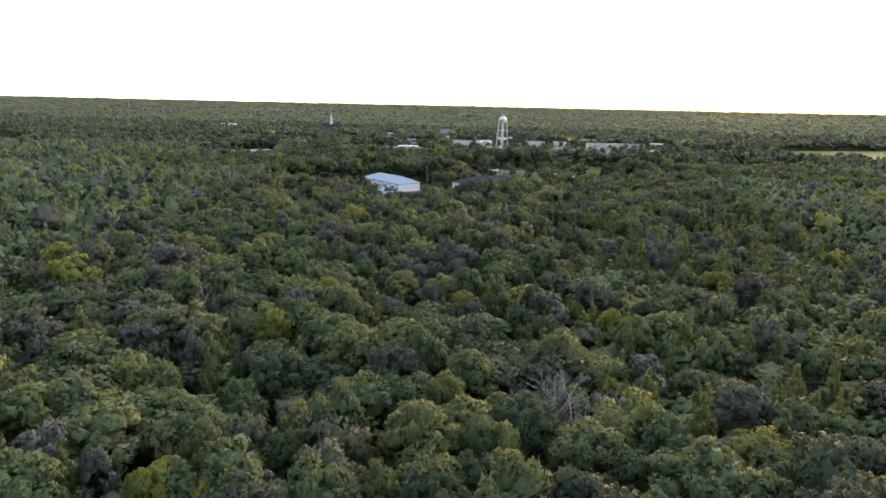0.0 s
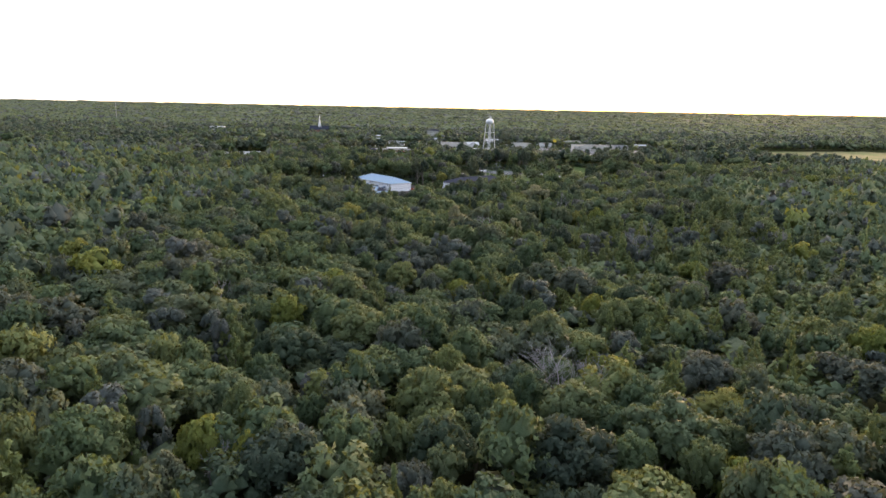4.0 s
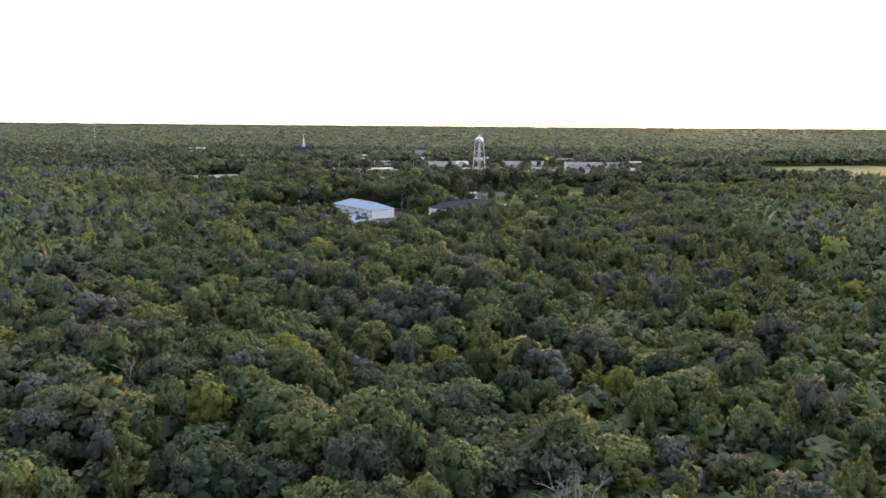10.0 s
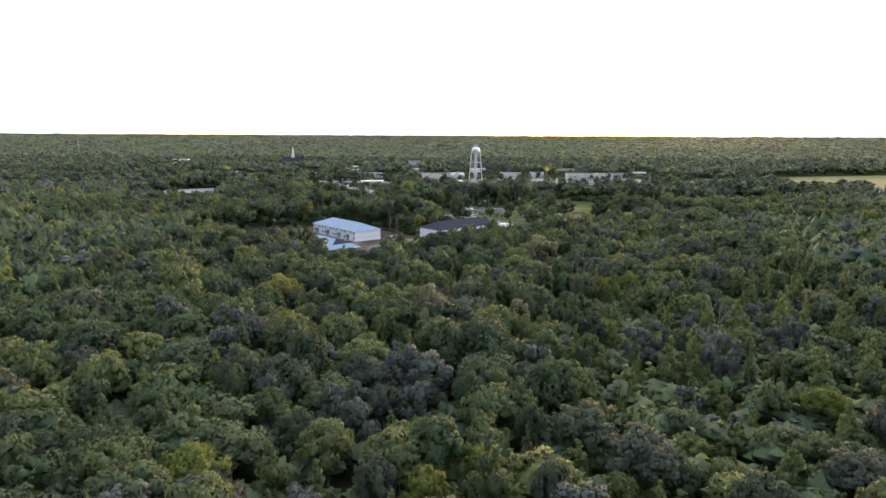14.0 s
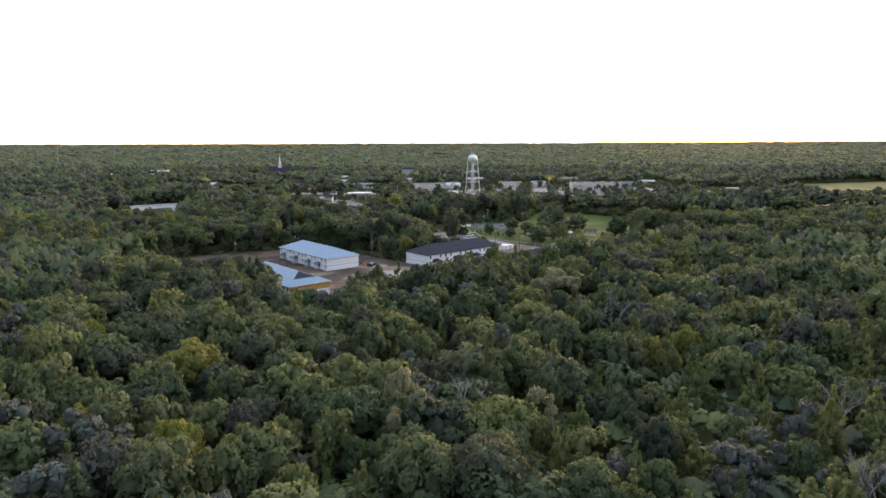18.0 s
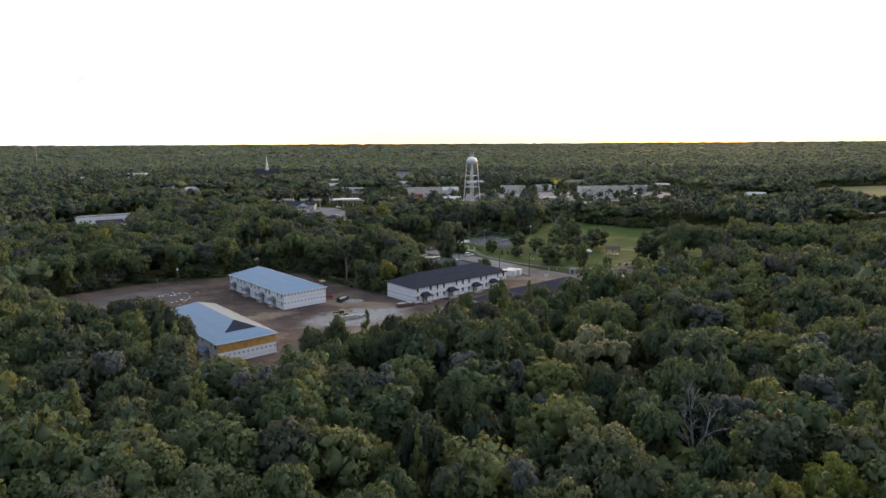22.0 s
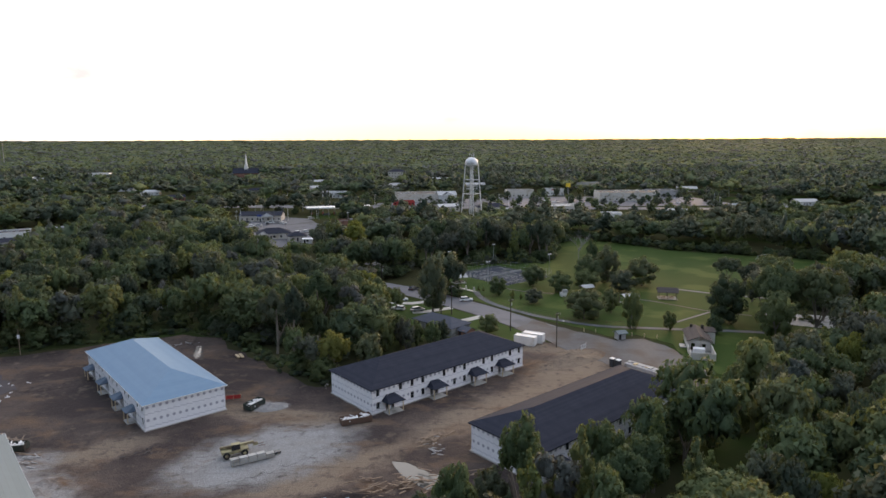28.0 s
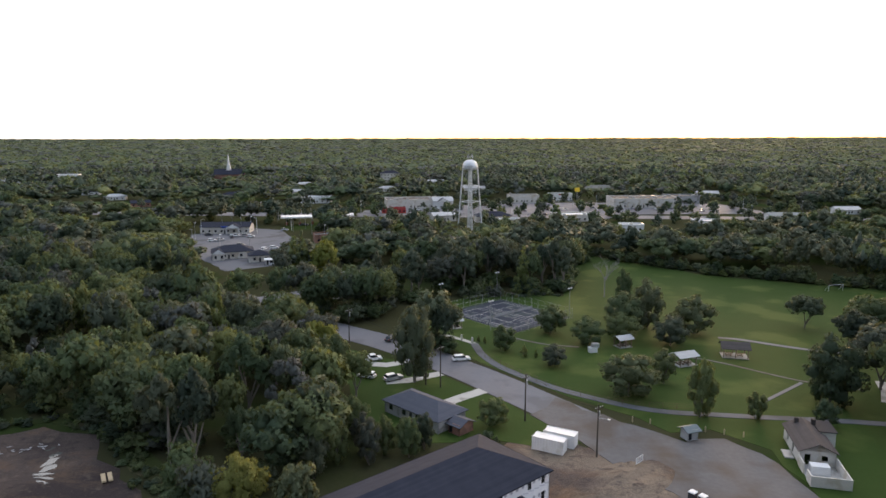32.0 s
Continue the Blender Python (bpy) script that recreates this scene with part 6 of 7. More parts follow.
for i in range(5):
    board_stack(-32.4 + i * 1.36, 110.9 + i * 0.80, 30.5, 1.5, 1.0, 3 if i < 4 else 2)
board_stack(-26.6, 115.2, 30.5, 2.6, 0.9, 1, mat=M_CARDARK, label="dark bundle of shingles on the sand pad")
for i in range(2):
    board_stack(-50.9 + i * 0.9, 169.7 + i * 0.5, -58, 3.0, 0.7, 1, mat=M_PLANK, label="low bundle of pale lumber on dark soil")


def dumpster(x, y, turn, L=6.4, W=2.3, H=1.3, label="rusty open skip full of offcuts", mat=M_RUST):
    ob = root("dumpster", pose(x, y, 0.06, 0, 0, turn), label, "skip", "skips on the site")
    part("floor", boxes((-L / 2, L / 2, -W / 2, W / 2, 0.1, 0.2)), mat, ob)
    for s in ((-L / 2, L / 2, -W / 2, -W / 2 + 0.07, 0.1, H), (-L / 2, L / 2, W / 2 - 0.07, W / 2, 0.1, H), (-L / 2, -L / 2 + 0.07, -W / 2 + 0.07, W / 2 - 0.07, 0.1, H), (L / 2 - 0.07, L / 2, -W / 2 + 0.07, W / 2 - 0.07, 0.1, H)):
        part("side", boxes(s), mat, ob)
    for i in range(6):
        q = -L / 2 + 0.6 + i * (L - 1.2) / 5
        part("rib", boxes((q - 0.06, q + 0.06, -W / 2 - 0.06, -W / 2, 0.15, H)), mat, ob)
    r = random.Random(4)
    bm = bmesh.new()
    for _ in range(34):
        m = pose(r.uniform(-L / 2 + 0.6, L / 2 - 0.6), r.uniform(-0.7, 0.7), r.uniform(0.85, 1.35), r.uniform(-15, 15), r.uniform(-12, 12), r.uniform(0, 180))
        box(bm, -r.uniform(0.4, 0.9), r.uniform(0.4, 0.9), -0.12, 0.12, -0.03, 0.03, m=m)
    part("load", bm, M_WHITE, ob, "pale timber and wrap offcuts")


dumpster(-13.4, 129.6, 24)
dumpster(-36.6, 136.9, 62, 4.4, 2.2, 1.5, "dark green open skip heaped with white offcuts", M_SKIP)
dumpster(-76.2, 116.6, 10, 4.6, 2.2, 1.3, "dark open skip heaped with pale offcuts", M_SKIP)


def litter(name, x, y, rx, ry, n, mat, seed, label, turn=0.0, long=1.2, z=0.08):
    r = random.Random(seed)
    bm = bmesh.new()
    for _ in range(n):
        l_ = r.uniform(0.3, 1) * long
        box(bm, -l_, l_, -0.09 * r.uniform(0.6, 2), 0.09, 0, 0.08, m=pose(r.gauss(0, rx), r.gauss(0, ry), r.uniform(0, 0.25), r.uniform(-6, 6), r.uniform(-8, 8), r.uniform(-50, 50)))
    ob = part(name, bm, mat)
    ob.matrix_basis = pose(x, y, z, 0, 0, turn)
    tagged(ob, label, "debris", kind="stuff")


litter("lumber_scraps", 2.6, 121.5, 2.0, 0.9, 30, M_WOOD, 1, "scattered lumber lengths on bare dirt", 60, 2.2)
litter("lumber_scraps", -70, 181, 2.6, 0.8, 16, M_GREYWALL, 2, "grey offcuts left on dark soil", 20, 0.5, 0.1)
litter("wrap_scraps", -104, 146, 4.0, 1.6, 22, M_WHITE, 4, "white wrap and offcuts on a stone pad", 30, 0.6, 0.14)
litter("lumber_scraps", -78, 119, 3.2, 1.0, 26, M_WOOD, 5, "loose lumber and sheets beside sand", -40, 2.4)
litter("wrap_scraps", -71, 112, 2.0, 1.0, 14, M_GREYWALL, 6, "pale broken boards in a dark pile", 10, 1.2)
litter("stone_scraps", -52, 116, 3.5, 1.5, 12, M_STONEPAD, 7, "broken concrete and stones on dirt", 40, 0.6)
litter("wrap_scraps", -96, 138, 3.2, 1.6, 20, M_WHITE, 8, "torn white wrap lying on bare soil", 70, 0.5)
litter("stone_scraps", -20, 147, 3.5, 1.2, 30, M_CONC, 9, "pale rubble along a block's end wall", -45, 0.6)
litter("lumber_scraps", 3.5, 117.5, 0.8, 2.0, 14, M_GREYWALL, 10, "pale offcuts beside a block's corner", 0, 0.8)
litter("root_scraps", -2, 104, 6, 1.6, 70, M_WOOD, 11, "roots and branches on a dirt ridge", 15, 1.6, 0.4)
fl = root("barrier_board", pose(-44.4, 141.0, 0.06, 0, 0, 17), "red plastic safety fence lying by a block corner", "safety fence")
part("mesh", boxes((0, 3.4, -0.02, 0.02, 0.05, 0.9)), M_RED, fl)
for q in (0.05, 1.7, 3.35):
    part("post", boxes((q - 0.03, q + 0.03, -0.05, -0.02, -0.2, 1.1)), M_PLANK, fl)
fl2 = root("barrier_board", pose(-47.2, 80.5, 0.06, 0, 0, 70), "red plastic safety fence beside a half-clad block", "safety fence")
part("mesh", boxes((0, 3.0, -0.02, 0.02, 0.05, 0.9)), M_RED, fl2)
for q in (0.05, 1.5, 2.95):
    part("post", boxes((q - 0.03, q + 0.03, -0.05, -0.02, -0.2, 1.1)), M_PLANK, fl2)
for px, py, ph in ((-111, 172, 9), (-113.5, 158.5, 4)):
    lp = root("site_pole", pose(px, py, 0, 0, 0, 20), "bare timber service pole at the site's edge", "pole")
    part("pole", rod(bmesh.new(), (0, 0, -0.4), (0, 0, ph), 0.11, 0.08, 8), M_WOOD, lp)
    if ph > 5:
        part("meter_box", boxes((-0.3, 0.3, -0.3, -0.1, 4.6, 5.6)), M_WHITE, lp)
st = root("road_sign", pose(118, 650, 0, 0, 0, 0), "tall pole sign with a plain yellow panel", "pole sign")
part("pole", rod(bmesh.new(), (0, 0, -0.3), (0, 0, 10), 0.2, n=8), M_STEEL, st)
part("panel", boxes((-2.2, 2.2, -0.2, 0.2, 8.6, 12.2), bevel=0.2), M_YELLOW, st)
for px, py, ph in ((-838, 1245, 52),):
    lp = root("radio_mast", pose(px, py, 0), "thin steel radio mast beyond the trees", "mast")
    part("mast", rod(bmesh.new(), (0, 0, -0.5), (0, 0, ph), 0.35, 0.2, 6), M_STEEL, lp)
r_l = random.Random(12)
for i in range(26):
    px, py = r_l.uniform(-160, 270), r_l.choice((r_l.uniform(500, 560), r_l.uniform(560, 680)))
    if abs(px - 19.6) < 14 and abs(py - 478) < 40:
        continue
    lp = root("street_lamp", pose(px, py, 0.05, 0, 0, r_l.uniform(0, 360)), "tall steel lamp post in a town car park", "street lamp", "street lamps in the town")
    part("pole", rod(bmesh.new(), (0, 0, -0.3), (0, 0, 9), 0.12, 0.08, 6), M_STEEL, lp)
    part("lamp_head", boxes((-0.3, 0.9, -0.2, 0.2, 8.9, 9.15), bevel=0.04), M_WHITE, lp)
for i in range(14):
    px, py = -150 + i * 7.5 + r_l.uniform(-2, 2), 415 + r_l.uniform(-30, 85)
    lp = root("street_lamp", pose(px, py, 0.05, 0, 0, r_l.uniform(0, 360)), "tall steel lamp post in a car park by a bank", "street lamp", "street lamps in the town")
    part("pole", rod(bmesh.new(), (0, 0, -0.3), (0, 0, 9.5), 0.12, 0.08, 6), M_STEEL, lp)
    part("lamp_head", boxes((-0.3, 0.9, -0.2, 0.2, 9.4, 9.65), bevel=0.04), M_WHITE, lp)


# ---- trees ----
GOLD = (1 + 5 ** 0.5) / 2
ICO = (np.array([(0, a, b * GOLD) for a in (-1, 1) for b in (-1, 1)] + [(a, b * GOLD, 0) for a in (-1, 1) for b in (-1, 1)] + [(b * GOLD, 0, a) for a in (-1, 1) for b in (-1, 1)]) / math.hypot(1, GOLD),)
ICO += (np.array([(i, j, k) for i in range(12) for j in range(i + 1, 12) for k in range(j + 1, 12)
                  if all(np.linalg.norm(ICO[0][p] - ICO[0][q]) < 1.1 for p, q in ((i, j), (j, k), (i, k)))]),)
def finer(ball):
    """Each triangle in four, on the sphere."""
    v, f = list(map(tuple, ball[0])), []
    seen = {}

    def mid(a, b):
        k = (min(a, b), max(a, b))
        if k not in seen:
            p = (np.array(v[a]) + np.array(v[b])) / 2
            seen[k] = len(v)
            v.append(tuple(p / np.linalg.norm(p)))
        return seen[k]

    for a, b, c in ball[1]:
        p, q, r = mid(a, b), mid(b, c), mid(c, a)
        f += [(a, p, r), (p, b, q), (r, q, c), (p, q, r)]
    return np.array(v), np.array(f)


ICO = (ICO[0], np.array([f if np.dot(np.cross(ICO[0][f[1]] - ICO[0][f[0]], ICO[0][f[2]] - ICO[0][f[0]]), ICO[0][f[0]]) > 0 else f[::-1] for f in ICO[1]]))
ICO2 = finer(ICO)
OCTA = (np.array([(1, 0, 0), (0, 1, 0), (-1, 0, 0), (0, -1, 0), (0, 0, 1), (0, 0, -1)], float),
        np.array([(0, 1, 4), (1, 2, 4), (2, 3, 4), (3, 0, 4), (1, 0, 5), (2, 1, 5), (3, 2, 5), (0, 3, 5)]))


SQUAT = 0.8  # clumps are wider than high before the crown takes its height


def lobes_of(kind, r):
    """Lobes of a crown about one metre wide and one high in all: rows of x, y, z, radius, the crown standing on z = 0 .. 1."""
    out = []
    if kind == "dome":
        out.append((0, 0, 0.60, 0.30))
        n = r.integers(16, 21)
        for i in range(n):
            a = i * 2.4 + r.uniform(-0.4, 0.4)
            t = (i + 0.5) / n
            el = math.asin(1 - 1.25 * t) if 1 - 1.25 * t > -1 else -0.3
            rr = 0.33 * r.uniform(0.82, 1.12)
            out.append((rr * math.cos(el) * math.cos(a), rr * math.cos(el) * math.sin(a), 0.56 + 0.24 * math.sin(el) * r.uniform(0.85, 1.15), r.uniform(0.115, 0.185)))
    elif kind == "round":
        out.append((0, 0, 0.5, 0.34))
        for i in range(15):
            el = math.asin(1 - 2 * (i + 0.5) / 15)
            a = i * 2.4 + r.uniform(-0.3, 0.3)
            out.append((0.33 * math.cos(el) * math.cos(a), 0.33 * math.cos(el) * math.sin(a), 0.47 + 0.34 * math.sin(el), r.uniform(0.15, 0.2)))
    elif kind == "cone":
        n = 11
        for i in range(n):
            t = i / (n - 1)
            a = i * 2.4 + r.uniform(-0.5, 0.5)
            w = 0.36 * (1 - t) ** 0.75
            out.append((w * 0.62 * math.cos(a), w * 0.62 * math.sin(a), 0.22 + 0.72 * t, max(0.07, 0.22 * (1 - 0.72 * t)) * r.uniform(0.85, 1.15)))
    elif kind == "pine":
        n = 12
        for i in range(n):
            t = i / (n - 1)
            a = i * 2.4 + r.uniform(-0.6, 0.6)
            w = 0.34 * (math.sin(math.pi * min(1, 0.25 + 0.75 * t))) * r.uniform(0.6, 1.1)
            out.append((w * math.cos(a), w * math.sin(a), 0.55 + 0.40 * t, r.uniform(0.10, 0.17)))
    else:  # ragged: an upright, broken crown with hanging tufts
        for i in range(13):
            a = i * 2.4 + r.uniform(-0.6, 0.6)
            t = r.uniform(0, 1)
            w = 0.34 * math.sin(math.pi * (0.22 + 0.66 * t)) * r.uniform(0.5, 1.15)
            out.append((w * math.cos(a), w * math.sin(a), 0.28 + 0.62 * t, r.uniform(0.10, 0.17)))
    return np.array(out)


def crown_arrays(kind, seed, leaves, leaf, core=0.86, ball=ICO, most=99, buds=6, calm=0.0):
    """Vertices and triangles of a crown: cores inside the main lobes, each lobe broken into small rounded clumps that many leaf sprays cover."""
    r = np.random.default_rng(seed)
    lob = lobes_of(kind, r)
    if most < len(lob):
        lob = lob[np.linspace(0, len(lob) - 1, most).astype(int)] * (1, 1, 1, 1.2)
    V, F, NN = [], [], []
    base = 0
    for x, y, z, s in lob:
        k = ball[0] * (s * core) * (1 + 0.12 * r.standard_normal((len(ball[0]), 1))) * (1, 1, SQUAT) + (x, y, z)
        V.append(k)
        NN.append(ball[0] + (0, 0, 0.15))
        F.append(ball[1] + base)
        base += len(k)
    # the small clumps: on the outer and upper side of their lobe
    mid = np.array((0, 0, lob[:, 2].mean() - 0.1))
    own = np.repeat(np.arange(len(lob)), buds)
    d = r.standard_normal((len(own), 3)) + 0.9 * (lob[own, :3] - mid) / 0.35 + (0, 0, 0.35)
    d /= np.linalg.norm(d, axis=1)[:, None]
    cen = lob[own, :3] + d * (1, 1, SQUAT) * lob[own, 3:4] * r.uniform(0.58, 0.88, (len(own), 1))
    rad = lob[own, 3] * r.uniform(0.24, 0.46, len(own))
    buried = np.zeros(len(cen), bool)
    for j, (x, y, z, s) in enumerate(lob):
        buried |= (np.linalg.norm(cen - (x, y, z), axis=1) < s * 0.7) & (own != j)
    cen, rad, d = cen[~buried], rad[~buried], d[~buried]
    pick = r.choice(len(cen), leaves, p=rad ** 2 / (rad ** 2).sum())
    e = r.standard_normal((leaves, 3)) + 0.55 * d[pick] + (0, 0, 0.25)
    e /= np.linalg.norm(e, axis=1)[:, None]
    p = cen[pick] + e * (1, 1, SQUAT) * rad[pick, None] * r.uniform(0.7, 1.18, (leaves, 1))
    n = e + 0.55 * r.standard_normal(e.shape) + (0, 0, 0.3)
    n /= np.linalg.norm(n, axis=1)[:, None]
    u = np.cross(n, r.standard_normal(n.shape))
    u /= np.linalg.norm(u, axis=1)[:, None]
    w = np.cross(n, u)
    s = leaf * r.uniform(0.6, 1.35, (leaves, 1))
    tri = np.stack([p - u * s, p + u * s * 0.5 - w * s * 0.9, p + u * s * 0.5 + w * s * 0.9], 1).reshape(-1, 3)
    V.append(tri)
    soft = 0.5 * e + 0.45 * d[pick] + 0.6 * (p - mid) / 0.45 + (0, 0, 0.15) + 0.16 * r.standard_normal(e.shape)
    NN.append(np.repeat(soft, 3, 0))
    F.append(base + np.arange(3 * leaves).reshape(-1, 3))
    # far crowns, whose sprays are large, are shaded as the broad canopy that they stand for
    NN = np.concatenate(NN) + (0, 0, calm)
    return np.concatenate(V), np.concatenate(F), NN / np.linalg.norm(NN, axis=1)[:, None]


def tri_mesh(name, V, F, normals, tint=None):
    me = bpy.data.meshes.new(name)
    me.vertices.add(len(V))
    me.vertices.foreach_set("co", np.ascontiguousarray(V, np.float32).ravel())
    me.loops.add(len(F) * 3)
    me.loops.foreach_set("vertex_index", np.ascontiguousarray(F, np.int32).ravel())
    me.polygons.add(len(F))
    me.polygons.foreach_set("loop_start", np.arange(len(F), dtype=np.int32) * 3)
    if tint is not None:
        me.attributes.new("tint", "FLOAT", "POINT").data.foreach_set("value", np.ascontiguousarray(tint, np.float32))
    me.polygons.foreach_set("use_smooth", np.ones(len(F), bool))
    me.update(calc_edges=True)
    me.normals_split_custom_set_from_vertices(normals.tolist())
    return me


def limb_tree(seed, height, spread, depth, r0, lean=0.25, fork=3):
    """A bare trunk with forking limbs, as one mesh."""
    r = random.Random(seed)
    bm = bmesh.new()

    def grow(p, d, length, rad, level):
        q = p + d * length
        rod(bm, p, q, rad, rad * 0.62, 6 if level == 0 else 4, caps=False)
        if level >= depth:
            return
        for k in range(fork if level else fork + 1):
            a = r.uniform(0, math.tau)
            e = (d + Vector((math.cos(a), math.sin(a), r.uniform(-0.05, 0.5))) * spread * r.uniform(0.6, 1.2)).normalized()
            grow(p + d * length * r.uniform(0.6, 1.0), e, length * r.uniform(0.5, 0.75), rad * 0.55, level + 1)

    grow(Vector((0, 0, -0.3)), Vector((r.uniform(-lean, lean) * 0.3, r.uniform(-lean, lean) * 0.3, 1)).normalized(), height * 0.5, r0, 0)
    return bm


KINDS = {  # kind: (shape, leaf material, name, label, category)
    "oak": ("dome", M_LEAF, "broadleaf_tree", "dense rounded green broadleaf tree in the forest canopy", "tree"),
    "gum": ("cone", M_LEAFC, "pointed_tree", "narrow pointed green tree in the forest canopy", "tree"),
    "yellow": ("dome", M_LEAFY, "yellow_green_tree", "bright yellow-green broadleaf tree among darker crowns", "tree"),
    "grey": ("ragged", M_LEAFG, "grey_tree", "grey-green tree hung with moss", "tree"),
    "pale": ("ragged", M_LEAFP, "pale_tree", "tall pale tree hung with dry moss", "tree"),
    "round": ("round", M_LEAF, "park_tree", "rounded green tree on the park lawn", "tree"),
    "tall": ("pine", M_LEAF, "tall_tree", "tall green tree with a bare pale trunk", "tree"),
    "pine": ("pine", M_NEEDLE, "pine_tree", "tall dark pine with a bare lower trunk", "pine tree"),
}
NEAR = {}
for kind, (shape, mt, *_r) in KINDS.items():
    for v in range(6 if kind in ("oak", "gum") else 3):
        # metres inside a crown 9 wide: the leaf clumps are about 0.55 m
        V, F, NN = crown_arrays(shape, 100 + 7 * v + len(kind), 3000 if shape != "cone" else 2200, 0.0235, 0.70, ICO, 99, 12)
        me = tri_mesh("crown", V, F, NN)
        me.materials.append(mt)
        t = limb_tree(50 + v, 1.0 if shape != "pine" else 1.35, 0.55, 1, 0.028)
        tm = bpy.data.meshes.new("trunk")
        t.to_mesh(tm)
        t.free()
        tm.materials.append(M_TRUNK)
        NEAR[kind, v] = (me, tm)
MID = {(k, v): crown_arrays(KINDS[k][0], 500 + 5 * v + len(k), 950, 0.035, 0.68, OCTA, 13, 10) for k in KINDS for v in range(4)}
TOWN = {(k, v): crown_arrays(KINDS[k][0], 1100 + 5 * v + len(k), 340, 0.052, 0.84, OCTA, 10, 6, 0.15) for k in KINDS for v in range(4)}
FAR = {(k, v): crown_arrays(KINDS[k][0], 900 + 5 * v + len(k), 40, 0.09, 0.97, OCTA, 6, 3, 1.0) for k in KINDS for v in range(4)}
VFAR = {(k, v): crown_arrays(KINDS[k][0], 1300 + 5 * v + len(k), 12, 0.10, 1.0, OCTA, 4, 3, 1.2) for k in KINDS for v in range(4)}


def tree(kind, x, y, h, w, seed, group="trees of the forest canopy", label=""):
    r = random.Random(seed)
    vs = [v for k, v in NEAR if k == kind]
    me, tm = NEAR[kind, r.choice(vs)]
    info = KINDS[kind]
    ob = root(info[2], pose(x, y, 0, 0, 0, r.uniform(0, 360)), label or info[3], info[4], group)
    c = new("crown", me)
    c.parent = ob
    c.scale = (w, w, h)
    tr = new("trunk", tm)
    tr.parent = ob
    tr.scale = (h * 0.9, h * 0.9, h)
    return ob


def inside(px, py, pts):
    res = np.zeros(len(px), bool)
    n = len(pts)
    for i in range(n):
        (x0, y0), (x1, y1) = pts[i], pts[(i + 1) % n]
        if y0 == y1:
            continue
        c = ((y0 > py) != (y1 > py)) & (px < (x1 - x0) * (py - y0) / (y1 - y0) + x0)
        res ^= c
    return res


def soft_noise(x, y, s, seed):
    return 0.5 + 0.5 * (np.sin(x / s + seed) * np.cos(y / s * 1.13 + 2 * seed) * 0.6 + np.sin(x / s * 2.3 + y / s * 1.7 + seed * 3) * 0.4)


CLEAR = [SITE, LOT, PARK, GRASS,
         [(-132, 164), (-100, 182), (-75, 196), (-62, 192), (-40, 168), (-24, 152), (-22, 140), (-60, 170), (-100, 170)],
         [(-78, 308), (-45, 282), (-20, 262), (0, 246), (18, 222), (30, 208), (22, 200), (8, 216), (-12, 238), (-36, 256), (-60, 280)],
         [(-150, 452), (-160, 474), (-112, 496), (-70, 496), (-76, 436), (-64, 356), (-56, 300), (-64, 270), (-82, 290), (-100, 330), (-118, 366), (-140, 412)],
         [(-335, 548), (-60, 500), (-40, 440), (-10, 432), (130, 424), (190, 440), (280, 440), (300, 500), (480, 462), (482, 492), (300, 545), (260, 660), (120, 690), (-70, 640), (-335, 585)],
         [(-296, 326), (-276, 350), (-262, 392), (-225, 400), (-205, 366), (-190, 300), (-175, 262), (-195, 250), (-225, 270)],
         [(325, 445), (355, 562), (428, 694), (600, 745), (768, 640), (560, 475), (430, 436)],
         [(182, 268), (240, 333), (300, 356), (325, 330), (240, 264), (198, 246)],
         [(-304, 766), (-262, 815), (-222, 820), (-238, 770)], [(-444, 640), (-330, 655), (-246, 645), (-246, 555), (-330, 580), (-424, 596)],
         [(-74, 302), (-46, 314), (-26, 340), (-14, 338), (-20, 298), (-44, 290)],
         [(100, 200), (108, 222), (130, 216), (182, 204), (182, 188), (150, 184), (122, 192)],
         [(222, 326), (252, 396), (326, 426), (462, 478), (464, 462), (330, 412), (264, 386), (238, 326)]]
CLEAR += [[(-6, 82), (4, 82), (8, 99), (2, 106), (-8, 98)], [(-20, 154), (-10, 156), (10, 172), (18, 183), (4, 188), (-8, 192), (-14, 184)], [(-48, 176), (-30, 160), (-22, 168), (-34, 181)], [(16, 209), (27, 195), (34, 184), (61, 188), (52, 194), (36, 210), (14, 236), (2, 232)], [(3, 82), (3, 100), (24, 101), (19, 91), (12, 85)], [(57, 129), (63, 150), (72, 153), (77, 142), (66, 127)], [(-12, 243), (8, 244), (4, 262), (0, 279), (12, 300), (2, 304), (-12, 284), (-16, 262)], [(-16, 200), (-18, 222), (-26, 240), (-6, 244), (10, 232), (20, 214), (26, 196), (16, 178), (-4, 178)], [(-6, 186), (14, 183), (19, 198), (6, 207), (-12, 206)], [(-305, 850), (-300, 930), (-235, 930), (-240, 850)]]
HOUSES = [(o.matrix_basis.translation.x, o.matrix_basis.translation.y) for o in scene.objects if o.parent is None and o.get("category") in
          ("house", "shed", "trailer", "store", "shop", "church", "hall", "office", "restaurant", "bank", "building", "garage", "warehouse", "water tower", "bank wing", "utility pole", "floodlight pole", "mast")]

